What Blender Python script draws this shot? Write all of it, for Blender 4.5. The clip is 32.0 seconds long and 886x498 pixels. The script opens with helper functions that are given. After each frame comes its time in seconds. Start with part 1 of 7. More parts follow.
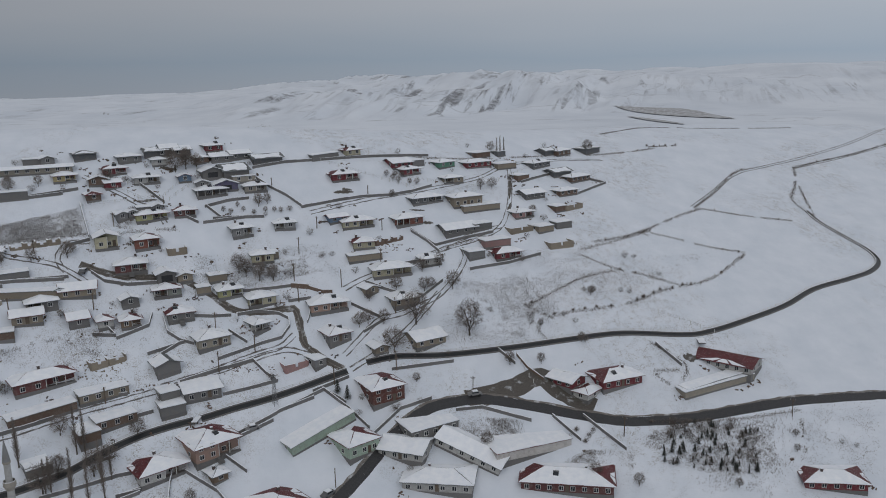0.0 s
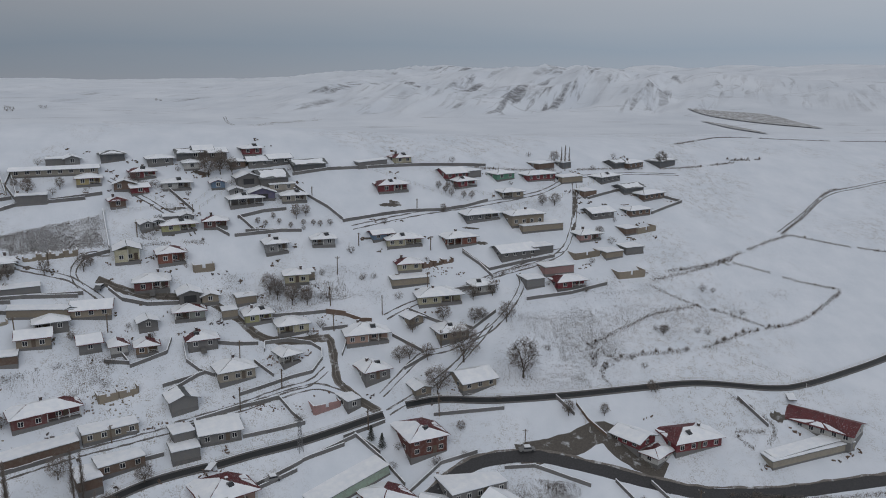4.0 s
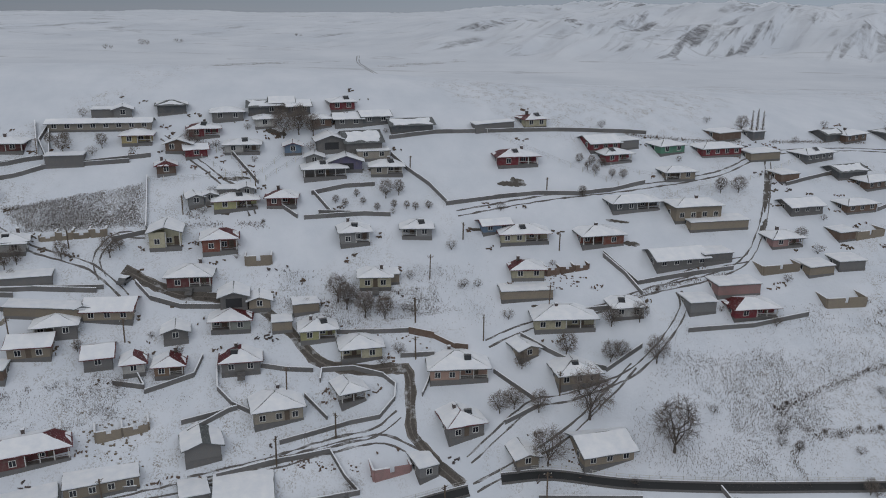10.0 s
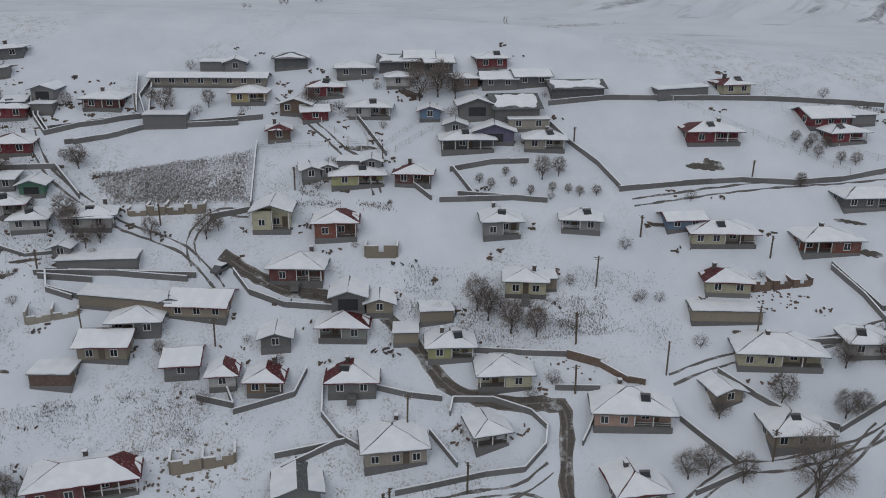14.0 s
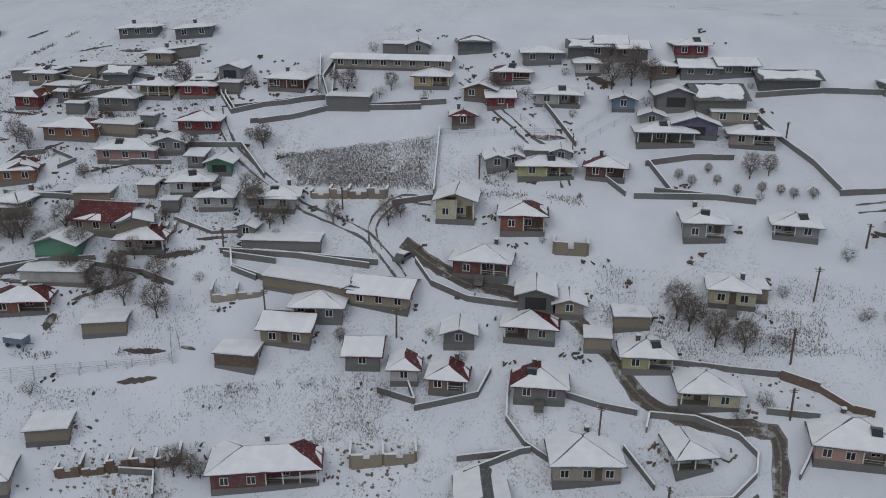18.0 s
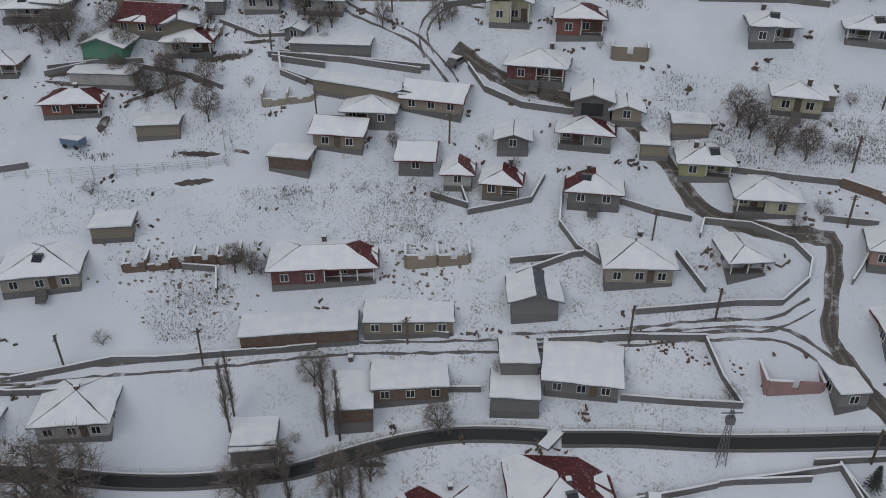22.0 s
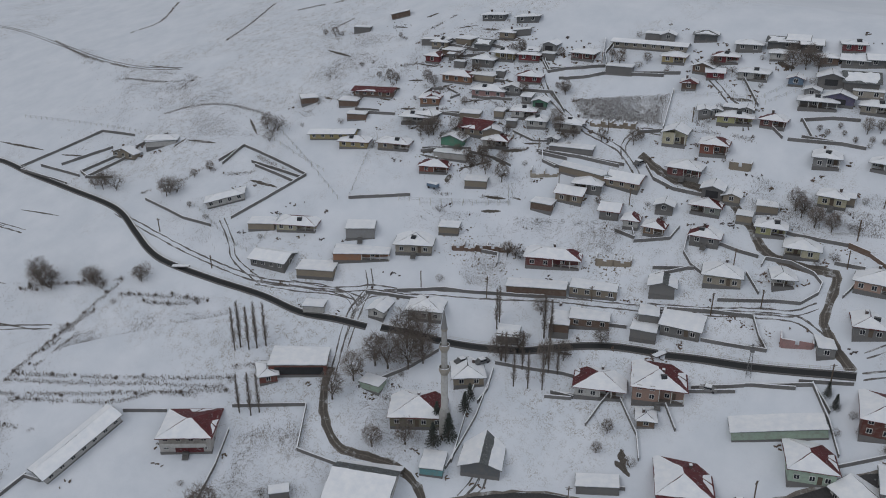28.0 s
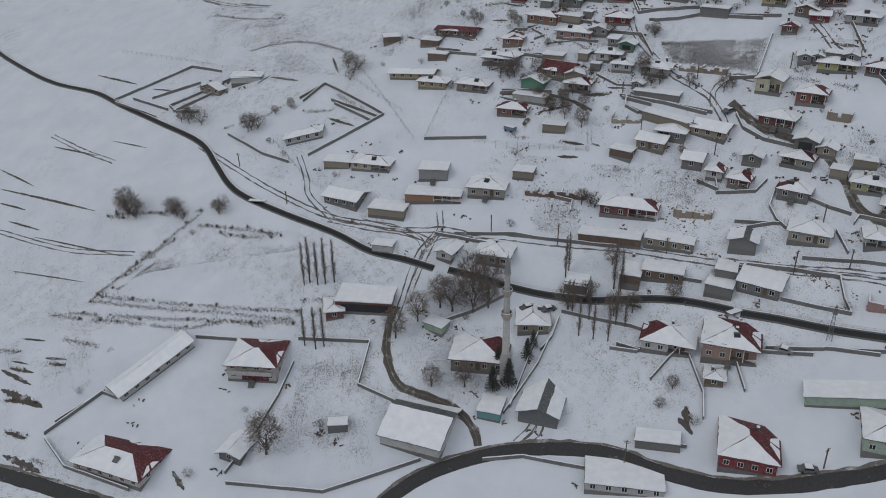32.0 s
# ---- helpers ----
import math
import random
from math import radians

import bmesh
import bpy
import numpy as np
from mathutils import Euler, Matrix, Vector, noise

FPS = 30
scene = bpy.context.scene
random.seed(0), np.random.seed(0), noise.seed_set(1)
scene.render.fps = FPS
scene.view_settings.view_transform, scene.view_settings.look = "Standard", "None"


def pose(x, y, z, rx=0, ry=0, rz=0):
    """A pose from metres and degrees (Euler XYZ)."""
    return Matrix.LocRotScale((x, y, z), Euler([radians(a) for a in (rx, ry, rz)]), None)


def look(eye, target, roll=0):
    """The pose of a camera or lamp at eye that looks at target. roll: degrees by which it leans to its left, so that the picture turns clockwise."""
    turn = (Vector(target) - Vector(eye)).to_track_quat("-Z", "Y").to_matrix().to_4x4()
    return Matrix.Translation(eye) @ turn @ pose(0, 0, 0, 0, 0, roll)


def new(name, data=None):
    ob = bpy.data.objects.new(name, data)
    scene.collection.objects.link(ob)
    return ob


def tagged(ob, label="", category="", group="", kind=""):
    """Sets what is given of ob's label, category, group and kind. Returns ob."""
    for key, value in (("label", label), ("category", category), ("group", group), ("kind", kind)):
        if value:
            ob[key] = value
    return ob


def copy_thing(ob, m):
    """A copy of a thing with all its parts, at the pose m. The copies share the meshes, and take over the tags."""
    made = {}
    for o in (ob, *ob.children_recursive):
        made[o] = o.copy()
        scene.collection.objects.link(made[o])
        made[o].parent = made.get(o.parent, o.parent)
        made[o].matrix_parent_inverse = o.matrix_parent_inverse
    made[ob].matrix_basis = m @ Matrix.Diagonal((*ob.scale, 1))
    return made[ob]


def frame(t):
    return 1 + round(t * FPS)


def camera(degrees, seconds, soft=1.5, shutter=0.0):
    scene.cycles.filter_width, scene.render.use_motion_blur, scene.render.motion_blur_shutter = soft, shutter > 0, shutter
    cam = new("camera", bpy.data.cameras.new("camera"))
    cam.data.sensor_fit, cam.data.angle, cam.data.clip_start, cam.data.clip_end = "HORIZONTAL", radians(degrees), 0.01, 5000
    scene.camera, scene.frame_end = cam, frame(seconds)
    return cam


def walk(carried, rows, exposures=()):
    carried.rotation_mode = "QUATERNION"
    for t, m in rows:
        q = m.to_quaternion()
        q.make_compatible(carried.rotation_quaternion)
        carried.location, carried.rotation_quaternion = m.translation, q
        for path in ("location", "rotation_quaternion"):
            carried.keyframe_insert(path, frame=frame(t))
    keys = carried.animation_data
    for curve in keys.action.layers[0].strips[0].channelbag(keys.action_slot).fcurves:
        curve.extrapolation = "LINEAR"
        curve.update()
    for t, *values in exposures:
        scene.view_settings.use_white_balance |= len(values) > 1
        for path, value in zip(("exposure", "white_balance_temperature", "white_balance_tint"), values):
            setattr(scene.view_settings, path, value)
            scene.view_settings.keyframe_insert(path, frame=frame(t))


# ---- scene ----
cam = camera(57.0, 32.0, soft=1.0)
PATH = [
    (0, (-32.21, -55.47, 119.81), (-27.99, -36.39, 115.53), -1.39),
    (0.5, (-31.87, -51.37, 120.70), (-27.59, -32.31, 116.38), -1.20),
    (1, (-31.49, -47.17, 121.15), (-27.18, -28.13, 116.80), -1.04),
    (1.5, (-31.10, -42.89, 121.38), (-26.76, -23.86, 117.01), -0.90),
    (2, (-30.61, -38.58, 121.62), (-26.23, -19.57, 117.24), -0.75),
    (2.5, (-29.97, -34.39, 122.10), (-25.75, -15.34, 117.69), -0.45),
    (3, (-28.96, -30.46, 122.90), (-24.86, -11.40, 118.43), -0.49),
    (3.5, (-27.40, -27.47, 123.50), (-23.85, -8.30, 119.03), 0.02),
    (4, (-25.88, -25.92, 124.38), (-22.98, -6.66, 119.83), 0.16),
    (4.5, (-24.69, -25.28, 124.00), (-22.35, -5.94, 119.50), 0.34),
    (6.5, (-14.24, -7.04, 125.36), (-13.92, 12.30, 120.29), 0.64),
    (7, (-13.14, -0.40, 125.57), (-12.94, 18.91, 120.37), 0.68),
    (7.5, (-12.33, 5.89, 124.77), (-12.19, 25.18, 119.46), 0.44),
    (8, (-11.45, 12.28, 124.09), (-11.46, 31.53, 118.68), 0.34),
    (8.5, (-10.41, 18.83, 123.49), (-10.64, 38.04, 117.96), 0.25),
    (9, (-9.59, 25.51, 123.02), (-10.15, 44.69, 117.38), 0.51),
    (9.5, (-9.80, 31.32, 122.89), (-10.56, 50.43, 117.06), 0.23),
    (10, (-10.49, 37.35, 122.73), (-11.49, 56.40, 116.74), 0.58),
    (10.5, (-11.90, 42.46, 122.97), (-12.97, 61.44, 116.76), 0.53),
    (11, (-13.33, 47.73, 122.99), (-14.53, 66.64, 116.59), 0.73),
    (11.5, (-14.69, 53.10, 122.77), (-16.01, 71.93, 116.17), 0.87),
    (12, (-16.11, 58.06, 121.75), (-17.56, 76.85, 115.05), 1.02),
    (12.5, (-17.64, 61.83, 119.03), (-19.34, 80.65, 112.49), 1.14),
    (13, (-18.99, 64.96, 116.67), (-21.23, 83.76, 110.22), 1.06),
    (13.5, (-18.95, 69.99, 115.31), (-22.20, 88.63, 108.81), 0.78),
    (14, (-19.27, 74.49, 114.79), (-23.41, 92.89, 108.14), 0.39),
    (14.5, (-20.08, 78.40, 114.50), (-24.96, 96.56, 107.69), 0.05),
    (16.5, (-28.77, 80.50, 112.76), (-34.53, 98.36, 105.86), 0.19),
    (17, (-29.14, 80.94, 112.87), (-35.54, 98.57, 105.93), 0.40),
    (17.5, (-30.47, 80.03, 112.71), (-37.18, 97.55, 105.80), 0.19),
    (18, (-31.48, 79.15, 112.35), (-38.54, 96.57, 105.50), 0.38),
    (18.5, (-31.91, 78.86, 111.78), (-39.06, 96.13, 104.67), 0.30),
    (19, (-32.05, 79.01, 111.04), (-39.24, 96.04, 103.40), 0.23),
    (19.5, (-32.44, 78.37, 110.48), (-39.58, 95.18, 102.32), 0.21),
    (20, (-32.70, 77.72, 110.15), (-39.80, 94.28, 101.46), 0.22),
    (20.5, (-32.94, 77.31, 109.83), (-40.03, 93.59, 100.63), -0.01),
    (21, (-33.33, 77.34, 109.21), (-40.41, 93.37, 99.56), -0.05),
    (21.5, (-33.93, 77.15, 108.37), (-40.96, 92.94, 98.31), 0.06),
    (22, (-34.30, 76.71, 107.98), (-41.32, 92.24, 97.50), 0.02),
    (22.5, (-34.11, 75.46, 108.21), (-41.25, 90.90, 97.69), -0.01),
    (23, (-31.95, 70.01, 110.45), (-39.29, 85.47, 100.09), -0.13),
    (23.5, (-29.12, 62.71, 113.32), (-36.63, 78.22, 103.18), -0.20),
    (24, (-26.01, 55.30, 116.69), (-33.81, 70.77, 106.70), -0.17),
    (24.5, (-22.78, 47.06, 120.33), (-30.99, 62.42, 110.49), -0.16),
    (25, (-19.15, 38.23, 123.92), (-27.77, 53.46, 114.24), -0.33),
    (25.5, (-13.97, 29.14, 127.35), (-23.11, 44.20, 117.88), -0.09),
    (27.5, (19.09, -11.55, 136.52), (7.48, 2.59, 128.42), -0.37),
    (28, (21.42, -13.26, 137.37), (9.33, 0.48, 129.31), -0.23),
    (28.5, (21.88, -12.96, 137.57), (9.34, 0.36, 129.49), -0.02),
    (29, (21.85, -11.86, 137.39), (9.19, 1.29, 129.23), -0.21),
    (29.5, (22.99, -10.99, 136.66), (10.37, 1.94, 128.08), -0.41),
    (30, (23.98, -9.81, 135.65), (11.35, 2.84, 126.67), -0.56),
    (30.5, (24.31, -8.32, 134.59), (11.33, 3.88, 125.48), -0.47),
    (31, (24.17, -6.97, 133.79), (10.50, 4.46, 124.71), -0.05),
    (31.5, (24.20, -6.54, 133.62), (10.30, 4.61, 124.55), -0.03),
    (32, (24.79, -7.21, 134.13), (11.41, 4.52, 125.01), -0.94),
]
walk(cam, [(t, look(eye, target, roll)) for t, eye, target, roll in PATH])
scene.view_settings.exposure = -0.08

# ---------------------------------------------------------------- world and light
world = bpy.data.worlds.new("sky")
scene.world = world
world.use_nodes = True
wn, wl = world.node_tree.nodes, world.node_tree.links
bg = wn["Background"]
tc = wn.new("ShaderNodeTexCoord")
sep = wn.new("ShaderNodeSeparateXYZ")
wl.new(tc.outputs["Generated"], sep.inputs[0])
ns = wn.new("ShaderNodeTexNoise")
ns.inputs["Scale"].default_value = 2.2
ns.inputs["Detail"].default_value = 3.0
wm = wn.new("ShaderNodeMapping")
wm.inputs["Scale"].default_value = (1, 1, 7)
wl.new(tc.outputs["Generated"], wm.inputs[0])
wl.new(wm.outputs[0], ns.inputs["Vector"])
mad = wn.new("ShaderNodeMath")
mad.operation = "MULTIPLY_ADD"
mad.inputs[1].default_value = 0.05
wl.new(ns.outputs["Fac"], mad.inputs[0])
wl.new(sep.outputs["Z"], mad.inputs[2])
sky = wn.new("ShaderNodeValToRGB")
el = sky.color_ramp.elements
el[0].position, el[0].color = 0.0, (0.36, 0.40, 0.46, 1)
el[1].position, el[1].color = 1.0, (0.60, 0.62, 0.66, 1)
for pos, col in ((0.035, (0.31, 0.375, 0.455, 1)), (0.10, (0.42, 0.455, 0.51, 1)), (0.2, (0.48, 0.50, 0.54, 1)), (0.45, (0.55, 0.57, 0.62, 1))):
    e = el.new(pos)
    e.color = col
wl.new(mad.outputs[0], sky.inputs[0])
side = wn.new("ShaderNodeMath")  # the overcast is thinner towards the east
side.operation = "MULTIPLY_ADD"
side.inputs[1].default_value = 0.45
side.inputs[2].default_value = 0.95
wl.new(sep.outputs["X"], side.inputs[0])
tint = wn.new("ShaderNodeVectorMath")
tint.operation = "SCALE"
wl.new(sky.outputs[0], tint.inputs[0])
wl.new(side.outputs[0], tint.inputs["Scale"])
wl.new(tint.outputs[0], bg.inputs["Color"])
bg.inputs["Strength"].default_value = 0.82

sun = new("sun", bpy.data.lights.new("sun", "SUN"))
sun.data.energy = 0.55
sun.data.angle = radians(40)
sun.data.color = (1.0, 0.97, 0.93)
sun.matrix_world = look((-200, -260, 420), (0, 200, 0))


# ---------------------------------------------------------------- terrain
HUMP_X = [-600 + 157 * i for i in range(8)]
HUMP_Y = [-120 + 128 * i for i in range(6)]
HUMPS = [-0.4, -0.7, -1.2, -0.6, -0.6, -2.3, 0.1, 1.6, -1.5, -2.1, 1.6, 2.5, 1.3, 2.9, 1.7, 6.1, 1.5, -3.8, -1.3, -3.7, -5.5, 16.3, 12.7, -6.3, -2.3, -0.2, -10.5, 2.4, 11.4, 0.8, -5.0, 0.1, -0.5, 0.1, 2.1, 0.9, -0.1, -0.4, 2.3, 2.8, -0.1, -0.6, 1.6, 0.9, 0.6, -0.0, -0.8, -0.4]

KNOLLS = [0.0, 0.0, 0.1, 0.0, 0.0, 0.0, 0.1, 0.4, 0.9, 0.8, 0.3, 0.0, -0.1, -0.3, 0.9, 3.2, 2.1, 0.4, -0.9, -5.6, -8.4, 1.7, 4.8, 1.2, -0.6, -4.1, -6.5, 2.0, 5.0, 1.4, -0.0, -0.3, 0.1, 2.0, 2.0, 0.6, 0.0, 0.2, 0.5, 0.6, 0.4, 0.1, 0.0, 0.0, 0.1, 0.0, 0.0, 0.0]


def sm(a, b, v):
    v = min(1.0, max(0.0, (v - a) / (b - a)))
    return v * v * (3 - 2 * v)


def ground_z(x, y):
    """Height of the hillside, which levels out into a plateau behind the village."""
    yc = max(-140.0, min(y, 345.0))
    xc = max(-700.0, min(x, 600.0))
    xs = max(xc, -260.0)
    z = 0.25 * yc - 0.06 * (xc + (xs - xc) * sm(150, 300, y))
    k = 0
    for hx in HUMP_X:
        ex = (xc - hx) ** 2
        for hy in HUMP_Y:
            z += HUMPS[k] * math.exp(-(ex + (yc - hy) ** 2) / 45000.0)
            k += 1
    if -480 < x < 410 and -150 < y < 510:
        k = 0
        for i in range(8):
            ex = (x + 300 - 75 * i) ** 2
            for j in range(6):
                z += KNOLLS[k] * math.exp(-(ex + (y - 30 - 60 * j) ** 2) / 6050.0)
                k += 1
    # the brow behind the last houses, then the plain
    xr = sm(100, 220, x)
    brow = 254 + 0.10 * max(min(x, 0), -400) + 0.30 * max(min(x, 115), 0) - 14 * xr
    far = sm(brow, brow + 80 + 55 * xr, y)
    if far > 0:
        z = z * (1 - far) + 86.0 * far
        d = math.hypot(x + 20, y)
        if d > 330:
            # gullied foothills north-east of the village, an open rising plain beside them
            base = 470 + 25 * noise.noise(Vector((x / 110.0, 2.0, 7.7)))
            edge = sm(-150, 50, x - 0.10 * (y - 430) + 35 * noise.noise(Vector((y / 110.0, x / 160.0, 4.4))))
            rise = sm(base, base + 240, y + 0.15 * max(x - 150, 0))
            wx, wy = 14 * noise.noise(Vector((x / 60.0, y / 60.0, 9.0))), 18 * noise.noise(Vector((x / 75.0, y / 75.0, 5.0)))
            u, v = 0.88 * (x + wx) - 0.46 * (y + wy), 0.46 * (x + wx) + 0.88 * (y + wy)
            spur = 1 - abs(noise.noise(Vector((u / 36.0, v / 150.0, 1.3)))) * 2.2
            rib = 1 - abs(noise.noise(Vector((u / 14.0, v / 90.0, 6.1)))) * 2.0
            knob = noise.noise(Vector((x / 120.0, y / 130.0, 8.3)))
            body = 26 * rise + 11 * rise * knob
            carve = sm(0.02, 0.35, rise) * (1 - 0.45 * sm(0.7, 1.0, rise)) * (1 - 0.85 * sm(0.38, 0.52, (x + 32) / (y + 55)))
            back = 1 - sm(1000, 2000, d)
            z += edge * back * (body + carve * (9.0 * spur + 3.0 * rib - 5.0))
            z += (1 - edge) * back * (15 * sm(380, 900, d) + 2.5 * rise * spur)
            z += sm(430, 700, d) * (noise.fractal(Vector((x / 260.0, y / 420.0, 3.7)), 0.9, 2.1, 5) * 4.5 - 1.5) * (1 - 0.5 * edge)
            z += 14 * sm(250, 900, x) * sm(500, 1100, d)
        z -= sm(700, 3200, d) * 48 + sm(2600, 6000, d) * 95
        z += 75 * sm(500, 2400, x) * sm(1100, 3500, d)
    if y < -140:
        z -= (-140 - y) * 0.03
    return z


def spaced(stops):
    out = []
    for (a, b, n) in stops:
        out += [a + (b - a) * i / n for i in range(n)]
    return out + [stops[-1][1]]


# ---------------------------------------------------------------- materials
def mat(name, rough=0.8, metal=0.0):
    m = bpy.data.materials.new(name)
    m.use_nodes = True
    n, l = m.node_tree.nodes, m.node_tree.links
    b = n["Principled BSDF"]
    b.inputs["Roughness"].default_value = rough
    b.inputs["Metallic"].default_value = metal
    return m, n, l, b


def noise_node(n, l, scale, detail=4.0, rough=0.55, vec=None):
    t = n.new("ShaderNodeTexNoise")
    t.inputs["Scale"].default_value = scale
    t.inputs["Detail"].default_value = detail
    t.inputs["Roughness"].default_value = rough
    if vec is not None:
        l.new(vec, t.inputs["Vector"])
    return t


def ramp(n, l, src, stops):
    r = n.new("ShaderNodeValToRGB")
    e = r.color_ramp.elements
    e[0].position, e[0].color = stops[0][0], (*stops[0][1], 1)
    e[1].position, e[1].color = stops[-1][0], (*stops[-1][1], 1)
    for pos, col in stops[1:-1]:
        e.new(pos).color = (*col, 1)
    l.new(src, r.inputs[0])
    return r


def mixc(n, l, fac, a, b):
    x = n.new("ShaderNodeMix")
    x.data_type = "RGBA"
    if isinstance(fac, float):
        x.inputs[0].default_value = fac
    else:
        l.new(fac, x.inputs[0])
    for k, v in ((6, a), (7, b)):
        if isinstance(v, tuple):
            x.inputs[k].default_value = (*v, 1)
        else:
            l.new(v, x.inputs[k])
    return x.outputs[2]


def mathn(n, l, op, a, b):
    x = n.new("ShaderNodeMath")
    x.operation = op
    for k, v in ((0, a), (1, b)):
        if isinstance(v, (int, float)):
            x.inputs[k].default_value = v
        else:
            l.new(v, x.inputs[k])
    return x.outputs[0]


def bumped(n, l, b, src, strength, dist):
    u = n.new("ShaderNodeBump")
    u.inputs["Strength"].default_value = strength
    u.inputs["Distance"].default_value = dist
    l.new(src, u.inputs["Height"])
    l.new(u.outputs[0], b.inputs["Normal"])


def coords(n, kind="Object"):
    return n.new("ShaderNodeTexCoord").outputs[kind]


def painted(name, col, dirt=(0.2, 0.18, 0.16), rough=0.85, scale=1.2, amount=0.55, fine=14.0):
    """Plaster, paint or masonry with stains, grain and a little relief."""
    m, n, l, b = mat(name, rough)
    v = coords(n)
    big, small = noise_node(n, l, scale, 5, 0.6, v), noise_node(n, l, fine, 4, 0.6, v)
    inf = n.new("ShaderNodeObjectInfo")
    hue = n.new("ShaderNodeHueSaturation")
    hue.inputs["Color"].default_value = (*col, 1)
    l.new(mathn(n, l, "MULTIPLY_ADD", inf.outputs["Random"], 0.3), hue.inputs["Value"])
    hue.inputs["Value"].links[0].from_node.inputs[2].default_value = 0.85
    f = ramp(n, l, big.outputs["Fac"], [(0.45, (0, 0, 0)), (0.75, (1, 1, 1))])
    c = mixc(n, l, mathn(n, l, "MULTIPLY", f.outputs[0], amount), hue.outputs[0], dirt)
    g = ramp(n, l, small.outputs["Fac"], [(0.3, (0.8, 0.8, 0.8)), (0.7, (1.12, 1.12, 1.12))])
    mul = n.new("ShaderNodeMix")
    mul.data_type, mul.blend_type = "RGBA", "MULTIPLY"
    mul.inputs[0].default_value = 1.0
    l.new(c, mul.inputs[6])
    l.new(g.outputs[0], mul.inputs[7])
    l.new(mul.outputs[2], b.inputs["Base Color"])
    bumped(n, l, b, small.outputs["Fac"], 0.35, 0.03)
    return m


def snow_ground():
    m, n, l, b = mat("snow_ground", 0.75)
    v = coords(n)
    mp = n.new("ShaderNodeMapping")
    mp.inputs["Scale"].default_value = (1.0, 1.0, 0.3)
    l.new(v, mp.inputs[0])
    v = mp.outputs[0]
    patch = noise_node(n, l, 0.018, 4, 0.6, v)
    clump = noise_node(n, l, 0.42, 5, 0.68, v)
    tuft = noise_node(n, l, 2.8, 5, 0.75, v)
    rill = noise_node(n, l, 0.11, 4, 0.6, v)
    pm = ramp(n, l, patch.outputs["Fac"], [(0.50, (0, 0, 0)), (0.60, (1, 1, 1))])
    cm = ramp(n, l, clump.outputs["Fac"], [(0.44, (0, 0, 0)), (0.60, (1, 1, 1))])
    tm = ramp(n, l, tuft.outputs["Fac"], [(0.50, (0, 0, 0)), (0.58, (1, 1, 1))])
    k = mathn(n, l, "MULTIPLY", mathn(n, l, "MULTIPLY", pm.outputs[0], cm.outputs[0]), tm.outputs[0])
    stray = ramp(n, l, tuft.outputs["Fac"], [(0.62, (0, 0, 0)), (0.70, (1, 1, 1))])
    k = mathn(n, l, "MAXIMUM", mathn(n, l, "MULTIPLY", k, 0.85), mathn(n, l, "MULTIPLY", stray.outputs[0], 0.13))
    snow = ramp(n, l, rill.outputs["Fac"], [(0.3, (0.63, 0.68, 0.75)), (0.7, (0.72, 0.76, 0.825))])
    grass = ramp(n, l, clump.outputs["Fac"], [(0.4, (0.16, 0.14, 0.11)), (0.7, (0.26, 0.23, 0.19))])
    l.new(mixc(n, l, k, snow.outputs[0], grass.outputs[0]), b.inputs["Base Color"])
    hgt = mathn(n, l, "ADD", mathn(n, l, "MULTIPLY", tuft.outputs["Fac"], 0.25), clump.outputs["Fac"])
    bumped(n, l, b, hgt, 0.5, 0.35)
    b.inputs["Specular IOR Level"].default_value = 0.25
    return m


